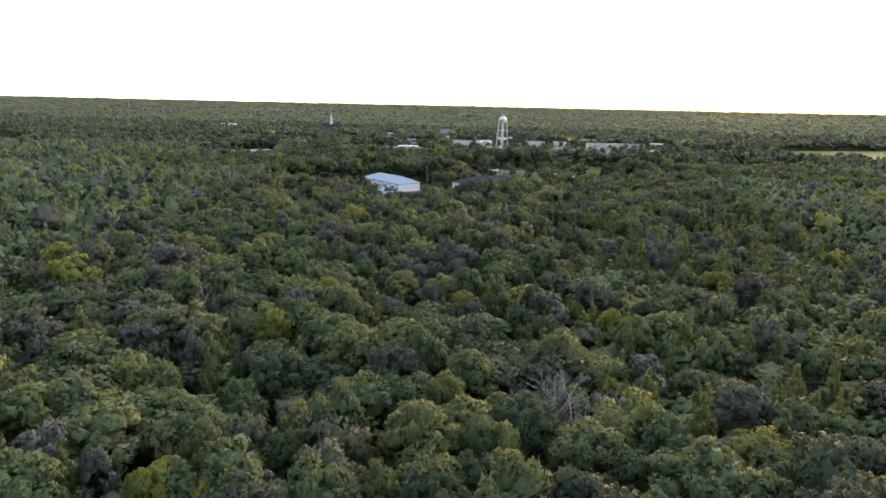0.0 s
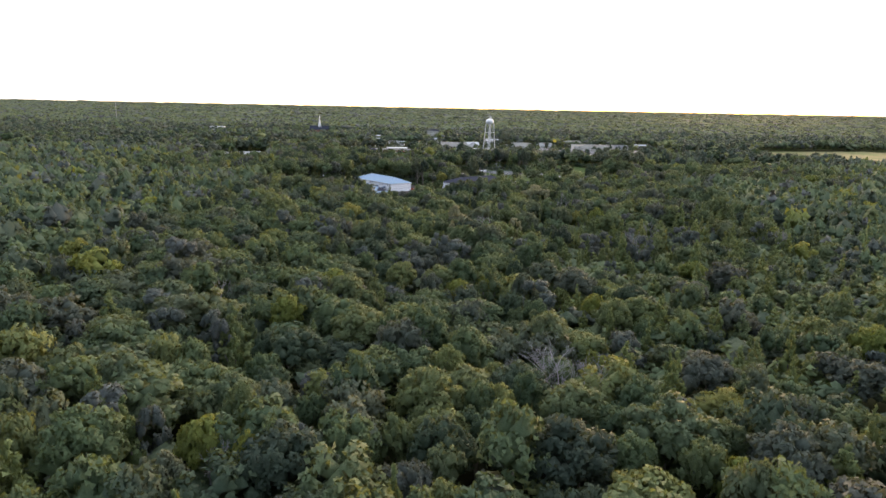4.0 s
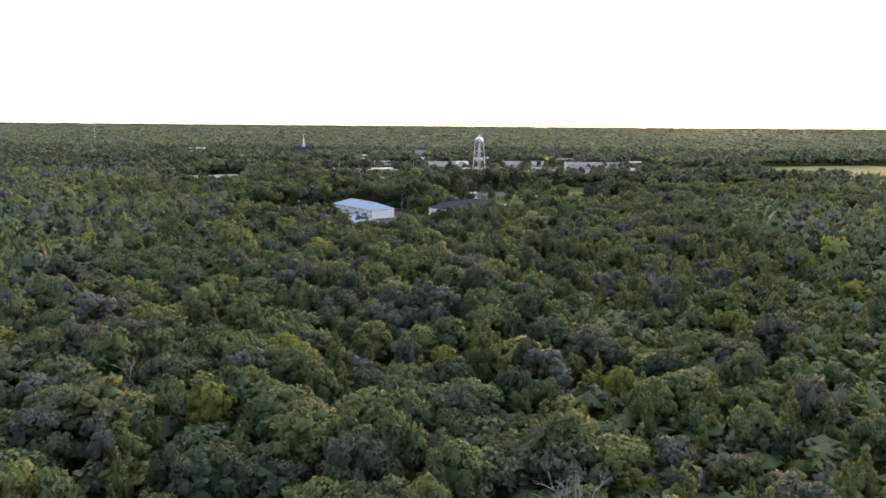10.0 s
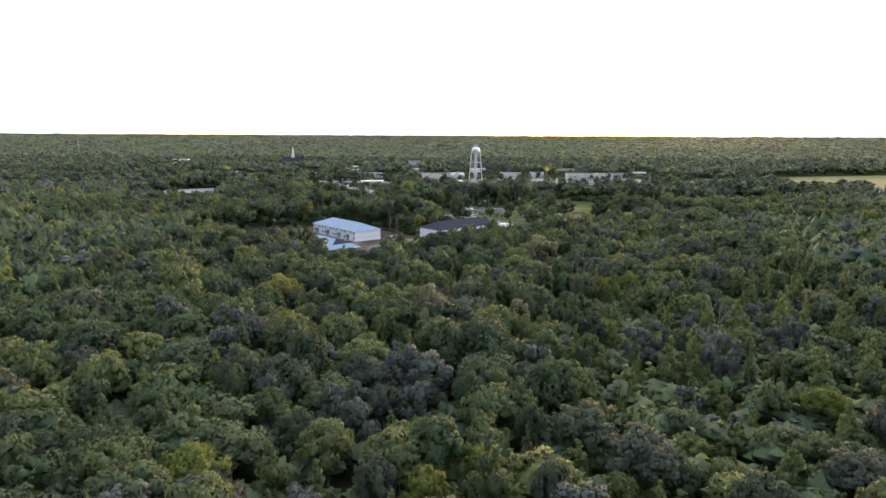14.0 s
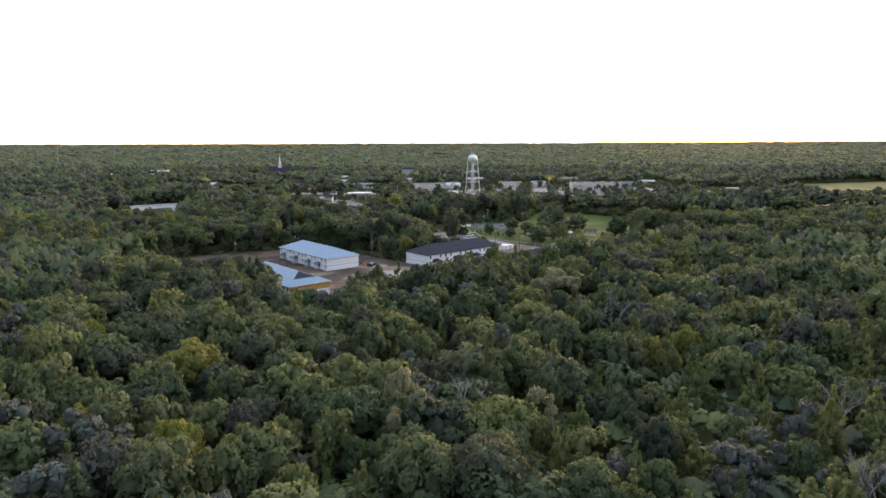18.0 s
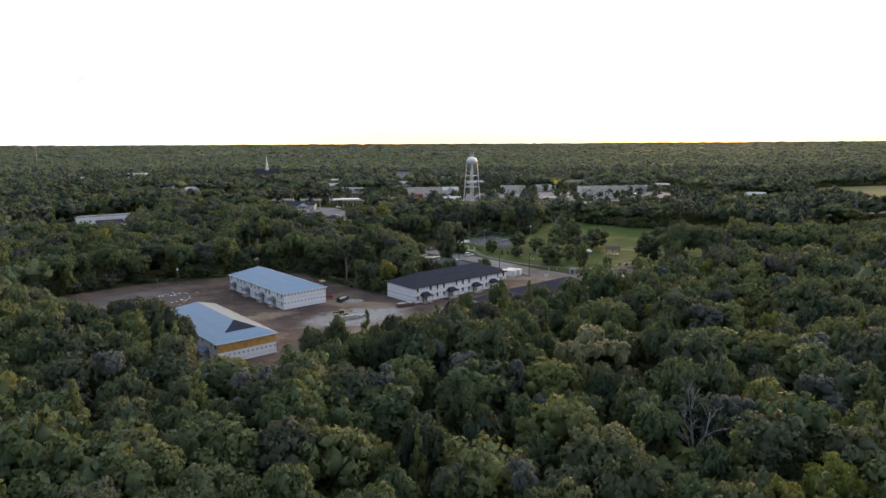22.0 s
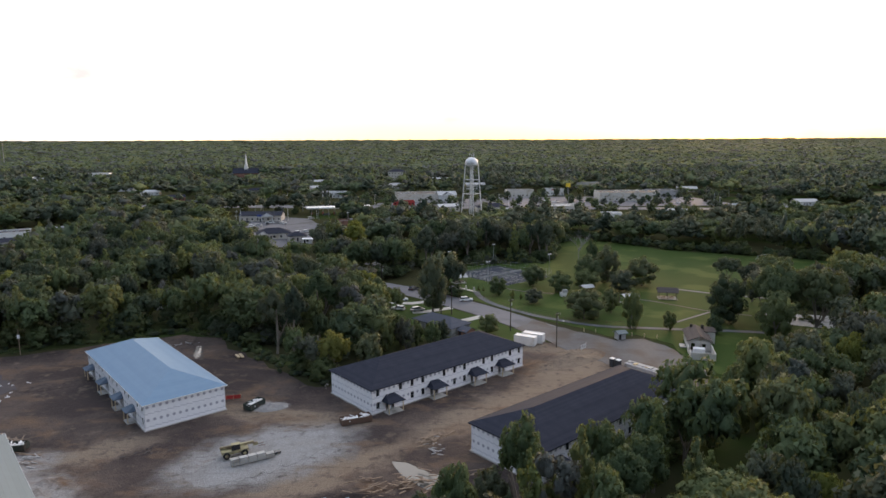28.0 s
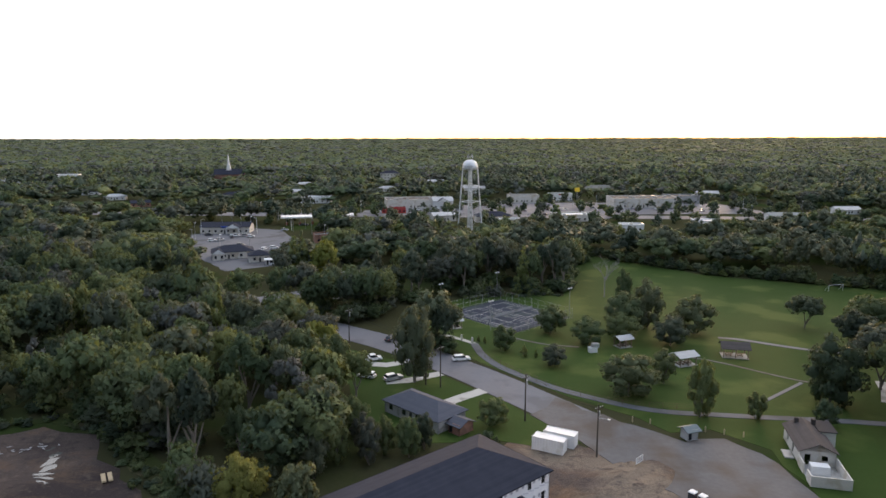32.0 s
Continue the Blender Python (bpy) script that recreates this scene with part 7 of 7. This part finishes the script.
# trees that stand out, read from the air: x, y, height, crown width
OAKS = [(45, -193, 13, 13), (42, -152, 12.5, 12), (13, -231, 17, 15), (-5, -228, 15, 11), (-26, -236, 16.5, 15), (-56, -234, 17, 14), (30, -222, 16, 17), (44, -229, 15.5, 14), (17, -213, 14, 14), (-2, -206, 14, 12), (-26, -176, 14.5, 17), (-11, -167, 13.5, 12),
        (-12, -196, 13, 13), (29, -127, 13, 15), (-36, -99, 15, 16), (-60, -88, 15, 16), (-16, 20, 17, 15), (-36, 2, 16, 15), (-52, -206, 13.5, 14), (-70, -170, 14, 17), (62, -131, 11.5, 12), (-80, -215, 15, 16)]
YELLOWS = [(-40, -230, 14.5, 9), (-33, -233, 14, 5), (-45, -167, 14.5, 9), (-5, -138, 12, 8), (72, -103, 11, 9), (26, -219, 12, 6), (36, -233, 13, 7), (4, -131, 12, 7), (31, -150, 12, 7), (-62, -60, 15, 7)]
PALES = [(-7, -58, 20.5, 9), (32, 46, 17.5, 15), (31, 37, 17, 9), (16, -53, 15.5, 8), (38, 40, 16.5, 11)]
GREYS = [(-12, -92, 16, 11), (-36, -106, 13, 9), (17, -90, 14.5, 10), (60, -81, 15, 11), (-24, -110, 13, 9), (-18, -116, 13, 10), (-8, -108, 13, 8), (-58, -226, 16.5, 13), (-72, 4, 15, 12), (52, 12, 15, 11), (84, 44, 16, 14), (70, 20, 15, 12), (44, -70, 13, 10)]
WEDGE = [(-47, 237, 16, 13), (-38, 226, 16, 13), (-33, 214, 17, 14), (-25, 207, 17, 13), (-45, 214, 15, 13), (-56, 222, 15, 13), (-33, 193, 18, 13), (-44, 190, 17, 12), (-41.5, 173, 17, 10), (-36.5, 174.5, 17.5, 10), (-30, 178, 11, 5), (-22, 198, 16, 11), (-14, 186, 11, 7), (-15, 171, 10, 6), (-12, 176, 9.5, 5.5), (-6, 176, 9.5, 5), (1, 178.5, 8.5, 5), (-10, 187, 9, 6), (-8, 180.5, 8.5, 4.5), (-3.5, 180, 8, 4.2), (3.5, 182, 7.5, 4.6), (0, 184, 6, 4), (17, 192, 6.5, 7), (-20, 180, 12, 7), (-25, 183, 10, 6), (-56, 204, 13, 12), (-24, 224, 14, 10), (0, 216, 20.5, 11), (-13, 207, 12, 8), (-19, 213, 14, 9)]
PARKS = [(49, 208, 8.5, 12.5), (59, 216, 7, 6), (61, 197, 10.5, 6), (38, 256, 7, 9), (47, 246, 6.5, 9), (60, 258, 10, 11), (68, 262, 12.5, 10), (58, 250, 6.5, 10), (23, 240, 6, 6.5), (35, 228, 4.6, 6.5), (80, 256, 9.5, 12), (70, 245, 7, 10),
         (116, 262, 9, 10), (126, 246, 12, 15), (108, 212, 13, 16), (112, 230, 12, 12), (124, 206, 14, 15), (66, 282, 12, 6), (72, 196, 5, 4), (84, 192, 5, 5), (92, 204, 13, 12), (104, 197, 17, 16), (114, 193, 17.5, 16), (99, 186, 12, 10), (90, 205, 5, 4)]
SHRUBS = [(28, 235, 3.6, 2.6), (31, 234, 2.6, 1.6), (18, 246, 2.2, 1.4), (16.3, 247, 2.4, 1.4), (60, 258, 3, 3)]
TALLS = [(-72, 70, 16.5, 11), (-66, 61, 18, 11), (-79, 79, 16, 10), (-61, 51, 16.5, 11), (-88, 86, 15, 11), (-95, 92, 13, 9), (-70, 55, 15, 9), (-30, 54, 15, 8), (-25, 60, 16, 8), (-18, 62, 16.5, 9), (-11, 62, 16, 9), (-6, 66, 15.5, 8), (-1, 70, 16, 9), (4, 74, 17, 9), (7, 81, 17, 7.5), (-8, 52, 17, 10), (2, 60, 18, 10),
         (11, 72, 18, 10), (17, 84, 17, 8), (12, 90, 12, 6), (17, 94, 18, 8), (25, 90, 17.5, 9), (30, 99, 15.5, 8), (36, 97, 14, 8), (40, 103, 15, 8), (48, 112, 15.5, 8), (56, 119, 15, 8), (62, 126, 14, 8), (65, 133, 11.5, 7), (71, 138.5, 12.5, 8), (78, 145, 12, 9), (77, 135, 13, 10), (86, 150, 12, 9), (69, 128, 13.5, 9), (8, 48, 18, 10), (20, 60, 18, 11)]
n_tree = 0
for x, y, h, w in TALLS:
    tree("oak" if n_tree % 3 else "gum", x, y, h, w, 700 + n_tree, "tall trees in front of the building site", "tall dark green tree at the edge of the building site")
    n_tree += 1
for kind, rows in (("oak", OAKS), ("yellow", YELLOWS), ("pale", PALES), ("grey", GREYS)):
    for x, y, h, w in rows:
        tree(kind, x, y, h, w, n_tree)
        n_tree += 1
for x, y, h, w in WEDGE:
    tree("yellow" if (x, y) == (-24, 224) else "tall" if (x, y) in ((-41.5, 173), (-36.5, 174.5), (-14, 186), (-33, 193)) else "round" if h <= 10 or (x, y) == (0, 216) else "oak", x, y, h, w, n_tree, "trees between the site and the street", "tall green tree in the grove behind the building site")
    n_tree += 1
for x, y, h, w in PARKS:
    tree("oak" if x > 100 else "round", x, y, h * 1.28, w * 1.08, n_tree, "park trees", "rounded green tree on the park lawn")
    n_tree += 1
for x, y, h, w in SHRUBS:
    tree("gum", x, y, h, w, n_tree, "clipped shrubs in the park", "small pointed evergreen shrub on the lawn")
    n_tree += 1

DEAD = [(16.5, -199, 14.5, 9), (10.5, -200.5, 12, 7), (13.5, -198, 13.5, 7), (20, -200, 13, 7), (119, -57, 14, 9), (71, -48, 13, 8), (4, -50, 16, 6), (43, 8, 16, 7), (64, 301, 15, 7), (-39, -231, 13, 7), (-66, -150, 12, 6), (60, -79, 15, 7), (-17.4, 182, 12, 6)]
for i, (x, y, h, w) in enumerate(DEAD):
    d = root("dead_tree", pose(x, y, 0, 0, 0, 40 * i), "leafless bleached tree with bare forking limbs", "dead tree", "dead trees")
    part("trunk", limb_tree(200 + i, h, 0.95 if i < 4 else 0.75, 5 if i < 4 else 4, 0.22, 0.4), M_DEAD, d, "pale bare trunk and limbs")

NAMED = np.array([(x, y, w) for x, y, h, w in OAKS + YELLOWS + PALES + GREYS + WEDGE + PARKS + TALLS])
rng = np.random.default_rng(11)


def scatter(x0, x1, y0, y1, step):
    gx, gy = np.meshgrid(np.arange(x0, x1, step), np.arange(y0, y1, step))
    px = (gx + rng.uniform(-0.46, 0.46, gx.shape) * step).ravel()
    py = (gy + rng.uniform(-0.46, 0.46, gy.shape) * step).ravel()
    return px, py


def wooded(px, py, room=0.0):
    ok = np.ones(len(px), bool)
    for pts in CLEAR:
        ok &= ~inside(px, py, pts)
    for hx, hy in HOUSES:
        ok &= np.hypot(px - hx, py - hy) > 11
        if hy > 400:  # yards and street fronts on the near side
            ok &= ~((np.abs(px - hx) < 12) & (py < hy) & (py > hy - 30))
    return ok


# the canopy within reach of the camera
px, py = scatter(-620, 620, -262, 332, 7.5)
keep = wooded(px, py) & (px < 70 + 0.72 * (py + 320)) & (px > -80 - 0.84 * (py + 320))
px, py = px[keep], py[keep]
near_named = np.zeros(len(px), bool)
for x, y, w in NAMED:
    near_named |= np.hypot(px - x, py - y) < w * 0.44
px, py = px[~near_named], py[~near_named]
young = np.clip((px - 6) / 30, 0, 1) * np.clip((20 - py) / 60, 0, 1) * np.clip((py + 212) / 30, 0, 1)
hgt = 12.4 + 2.4 * np.clip((py + 120) / 90, 0, 1) + 2.0 * np.clip((-200 - py) / 20, 0, 1) - 2.6 * young + 3.4 * (soft_noise(px, py, 17, 1.0) - 0.5) + rng.normal(0, 1.7, len(px))
hgt = np.where(py > 300, hgt + 2, hgt)
# lower growth along the clearings that are looked into, taller trees round the hidden block
hgt = np.where(inside(px, py, [(-56, 64), (-57, 44), (-53, 30), (-48, 12), (-28, 12), (-27, 50), (-34, 62)]), np.minimum(hgt, 4.2 + 0.21 * (72 - py)), hgt)
hgt = np.where(inside(px, py, [(-6, 56), (10, 66), (24, 80), (40, 60), (30, 34), (0, 34), (-12, 48)]), hgt * 1.12, hgt).clip(5, 20)
big = rng.random(len(px)) < 0.40
wid = np.where(big, rng.uniform(10.5, 15.5, len(px)), rng.uniform(6.5, 9.5, len(px))) * (1 - 0.18 * young)
hgt = np.where(big, hgt + 1.2, hgt - 1.2)
u = rng.random(len(px))
greyness = soft_noise(px, py, 26, 4.0)
kinds = np.where(u < 0.14 + 0.52 * young, "gum", "oak")
kinds = np.where((rng.random(len(px)) < 0.02 + 0.22 * np.clip(greyness - 0.6, 0, 1) * 2), "grey", kinds)
kinds = np.where(rng.random(len(px)) < 0.02, "yellow", kinds)
kinds = np.where((py > 290) & (px > -40) & (rng.random(len(px)) < 0.6), "pine", kinds)
wid = np.where(kinds == "gum", wid * 0.72, wid)
view = np.where(py < 145, np.maximum(80, 1.8 * np.abs(px)), np.hypot(px - 9, py - 65) + 20)
order = np.argsort(view + rng.uniform(0, 8, len(px)))
count = {k: 0 for k in KINDS}
LIMIT = {"oak": 232, "gum": 190, "grey": 60, "yellow": 30, "pale": 0, "pine": 60, "round": 0}
rest, beyond, yonder = [], [], []
for i in order:
    k = str(kinds[i])
    if (view[i] < 190 or (k == "pine" and view[i] < 310 and abs(px[i]) < 130)) and count[k] < LIMIT[k]:
        count[k] += 1
        tree(k, float(px[i]), float(py[i]), float(hgt[i]), float(wid[i]), 1000 + int(i))
    else:
        (rest if view[i] < (240 if py[i] < 145 else 320) else beyond if view[i] < 420 else yonder).append((k, px[i], py[i], hgt[i], wid[i]))


def fringe(rows):
    """Bushes under the trees that stand at the edge of open ground."""
    out = []
    xs, ys = np.array([q[1] for q in rows]), np.array([q[2] for q in rows])
    edge = np.zeros(len(rows), bool)
    for dx, dy in ((0, -9), (-6, -7), (6, -7), (9, 0), (-9, 0)):
        edge |= ~wooded(xs + dx, ys + dy)
    for q, e in zip(rows, edge):
        if e:
            out += [("round", q[1] + rng.uniform(-3, 3), q[2] + rng.uniform(-4, 1), rng.uniform(3.5, 7), rng.uniform(5, 8)) for _ in range(2)]
    ok = wooded(np.array([q[1] for q in out]), np.array([q[2] for q in out])) if out else []
    return [q for q, k in zip(out, ok) if k]


def woodland(name, rows, stock, label):
    """All trees of one kind in rows as one mesh of real crowns."""
    for kind in KINDS:
        mine = [q for q in rows if q[0] == kind]
        if not mine:
            continue
        VV, FF, TT, NN = [], [], [], []
        base = 0
        for k, x, y, h, w in mine:
            V, F, Q = stock[kind, int(rng.integers(4))]
            a = rng.uniform(0, math.tau)
            c, s = math.cos(a), math.sin(a)
            P = np.stack([(V[:, 0] * c - V[:, 1] * s) * w + x, (V[:, 0] * s + V[:, 1] * c) * w + y, V[:, 2] * h + float(land(x, y))], 1)
            VV.append(P)
            NN.append(np.stack([Q[:, 0] * c - Q[:, 1] * s, Q[:, 0] * s + Q[:, 1] * c, Q[:, 2]], 1))
            FF.append(F + base)
            TT.append(np.full(len(P), rng.random()))
            base += len(P)
        me = tri_mesh(name, np.concatenate(VV), np.concatenate(FF), np.concatenate(NN), np.concatenate(TT))
        me.materials.append(KINDS[kind][1])
        tagged(new(name, me), label, "woodland", kind="stuff")


every = [(str(kinds[i]), px[i], py[i], hgt[i], wid[i]) for i in range(len(px)) if view[i] < 420]
rest += fringe(every)
# low growth that closes the gaps under the taller trees
ux, uy = scatter(-170, 170, -262, 92, 6.4)
ok = wooded(ux, uy) & (np.abs(ux) < 90 + 0.35 * (uy + 262))
low = [("gum" if rng.random() < 0.3 else "oak", x, y, rng.uniform(5.5, 8.5), rng.uniform(7.5, 11)) for x, y in zip(ux[ok], uy[ok])]
low = [(k, x, y, min(h, max(3.0, 3.0 + 0.2 * (72 - y))) if -58 < x < -26 and y > 10 else h, w) for k, x, y, h, w in low]
woodland("understory", low, FAR, "low green growth under the forest canopy")
woodland("forest_canopy", rest, MID, "dense mixed green forest canopy")
woodland("forest_canopy", beyond, FAR, "dense mixed green forest canopy further off")
woodland("forest_canopy", yonder, VFAR, "dense mixed green forest canopy at the sides")

# scrub and tall weeds along the back edge of the building site and the park's far side
EDGES = [((-128, 168), (-100, 182)), ((-100, 182), (-75, 194)), ((-75, 194), (-62, 190)), ((-62, 190), (-40, 166)), ((-40, 166), (-24, 151)), ((-24, 151), (-15, 153)), ((-15, 153), (8, 174)), ((8, 174), (18, 186)), ((2, 94), (24, 102)), ((24, 102), (58, 134)), ((-36, 48), (-63, 57)), ((-14, 69), (2, 88)), ((118, 200), (125, 224)), ((12, 299), (50, 305))]
scrub = []
for (x0, y0), (x1, y1) in EDGES:
    for _ in range(int(math.hypot(x1 - x0, y1 - y0) * 1.1)):
        t = rng.random()
        scrub.append(("gum" if rng.random() < 0.25 else "round", x0 + (x1 - x0) * t + rng.normal(0, 1.3), y0 + (y1 - y0) * t + rng.normal(0, 1.3), rng.uniform(0.5, 1.9), rng.uniform(1.2, 3.0)))
for (x0, y0), (x1, y1) in (((50, 304), (60, 350)), ((60, 350), (76, 386)), ((76, 386), (116, 340)), ((116, 340), (166, 317)), ((166, 317), (200, 298)), ((14, 300), (50, 306))):
    for _ in range(int(math.hypot(x1 - x0, y1 - y0) * 0.7)):
        t = rng.random()
        scrub.append(("gum" if rng.random() < 0.2 else "round", x0 + (x1 - x0) * t + rng.normal(0, 1.6), y0 + (y1 - y0) * t + rng.normal(0, 1.6) + 2, rng.uniform(2.0, 5.5), rng.uniform(3.5, 6.5)))
woodland("scrub", scrub, TOWN, "low green scrub and weeds at the edge of bare dirt")

# the woods go on at the sides of the flight
px, py = scatter(-330, 330, -400, 120, 11.5)
side = ~((px < 70 + 0.72 * (py + 320)) & (px > -80 - 0.84 * (py + 320)))
woodland("forest_canopy", [("oak", x, y, rng.uniform(11, 15), rng.uniform(13, 17)) for x, y, s in zip(px, py, side) if s and not (y < -262 and abs(x) < 160)], VFAR, "dense mixed green forest canopy beside the flight")

# town trees and the woods beyond, out to the horizon
far_rows, last_rows, town_rows = [], [], []
for x0, x1, y0, y1, step, size in ((-960, 800, 330, 1000, 11.5, 13.5), (-1800, 1500, 1000, 1900, 19, 22), (-3100, 2600, 1900, 3300, 38, 46), (-4500, 3800, 3300, 4900, 62, 76)):
    fx, fy = scatter(x0, x1, y0, y1, step)
    ok = wooded(fx, fy) & (fx < 70 + 0.74 * (fy + 20)) & (fx > -110 - 0.88 * (fy + 40))
    if y0 == 330:
        ok &= rng.random(len(fx)) < np.where((fy > 480) & (fx > -360) & (fx < 300) & (fy < 900), 0.6, 0.9)
    fx, fy = fx[ok], fy[ok]
    fh = (14.0 + 4 * (soft_noise(fx, fy, 90, 2.0) - 0.5) + rng.normal(0, 1.6 if y0 < 1000 else 1.0, len(fx))).clip(8, 24)
    for hx, hy in HOUSES:  # lower growth along the streets towards the houses
        if hy > 400:
            fh = np.where((np.abs(fx - hx) < (32 if hy == 946 else 15)) & (fy < hy) & (fy > hy - 0.17 * (hy - 65)), fh * 0.5, fh)
    for x, y, h in zip(fx, fy, fh):
        u = rng.random()
        row = ("pine" if u < 0.3 and y < 1000 else "gum" if u < 0.38 else "grey" if u < 0.44 else "oak", x, y, h, size * rng.uniform(1.1, 1.55))
        (town_rows if y < 620 else far_rows if y0 < 1000 else last_rows).append(row)
# single trees between the town's buildings
fx, fy = scatter(-330, 300, 430, 700, 15)
for x, y in zip(fx, fy):
    if inside(np.array([x]), np.array([y]), CLEAR[7])[0] and min(math.hypot(x - hx, y - hy) for hx, hy in HOUSES) > 14 and rng.random() < 0.62:
        town_rows.append(("round" if rng.random() < 0.7 else "pine", x, y, rng.uniform(5, 11), rng.uniform(6, 10)))
town_rows += fringe(town_rows)
woodland("town_woods", town_rows, TOWN, "green trees between the town's streets")
woodland("far_woods", far_rows, FAR, "continuous woods reaching away beyond the town")
woodland("far_woods", last_rows, VFAR, "continuous woods reaching to the horizon")
px, py = scatter(-270, 270, -330, -262, 6.5)
woodland("forest_canopy", [("oak", x, y, rng.uniform(11, 15), rng.uniform(7, 11)) for x, y in zip(px, py) if abs(x) < 160], FAR, "dense mixed green forest canopy behind the start")
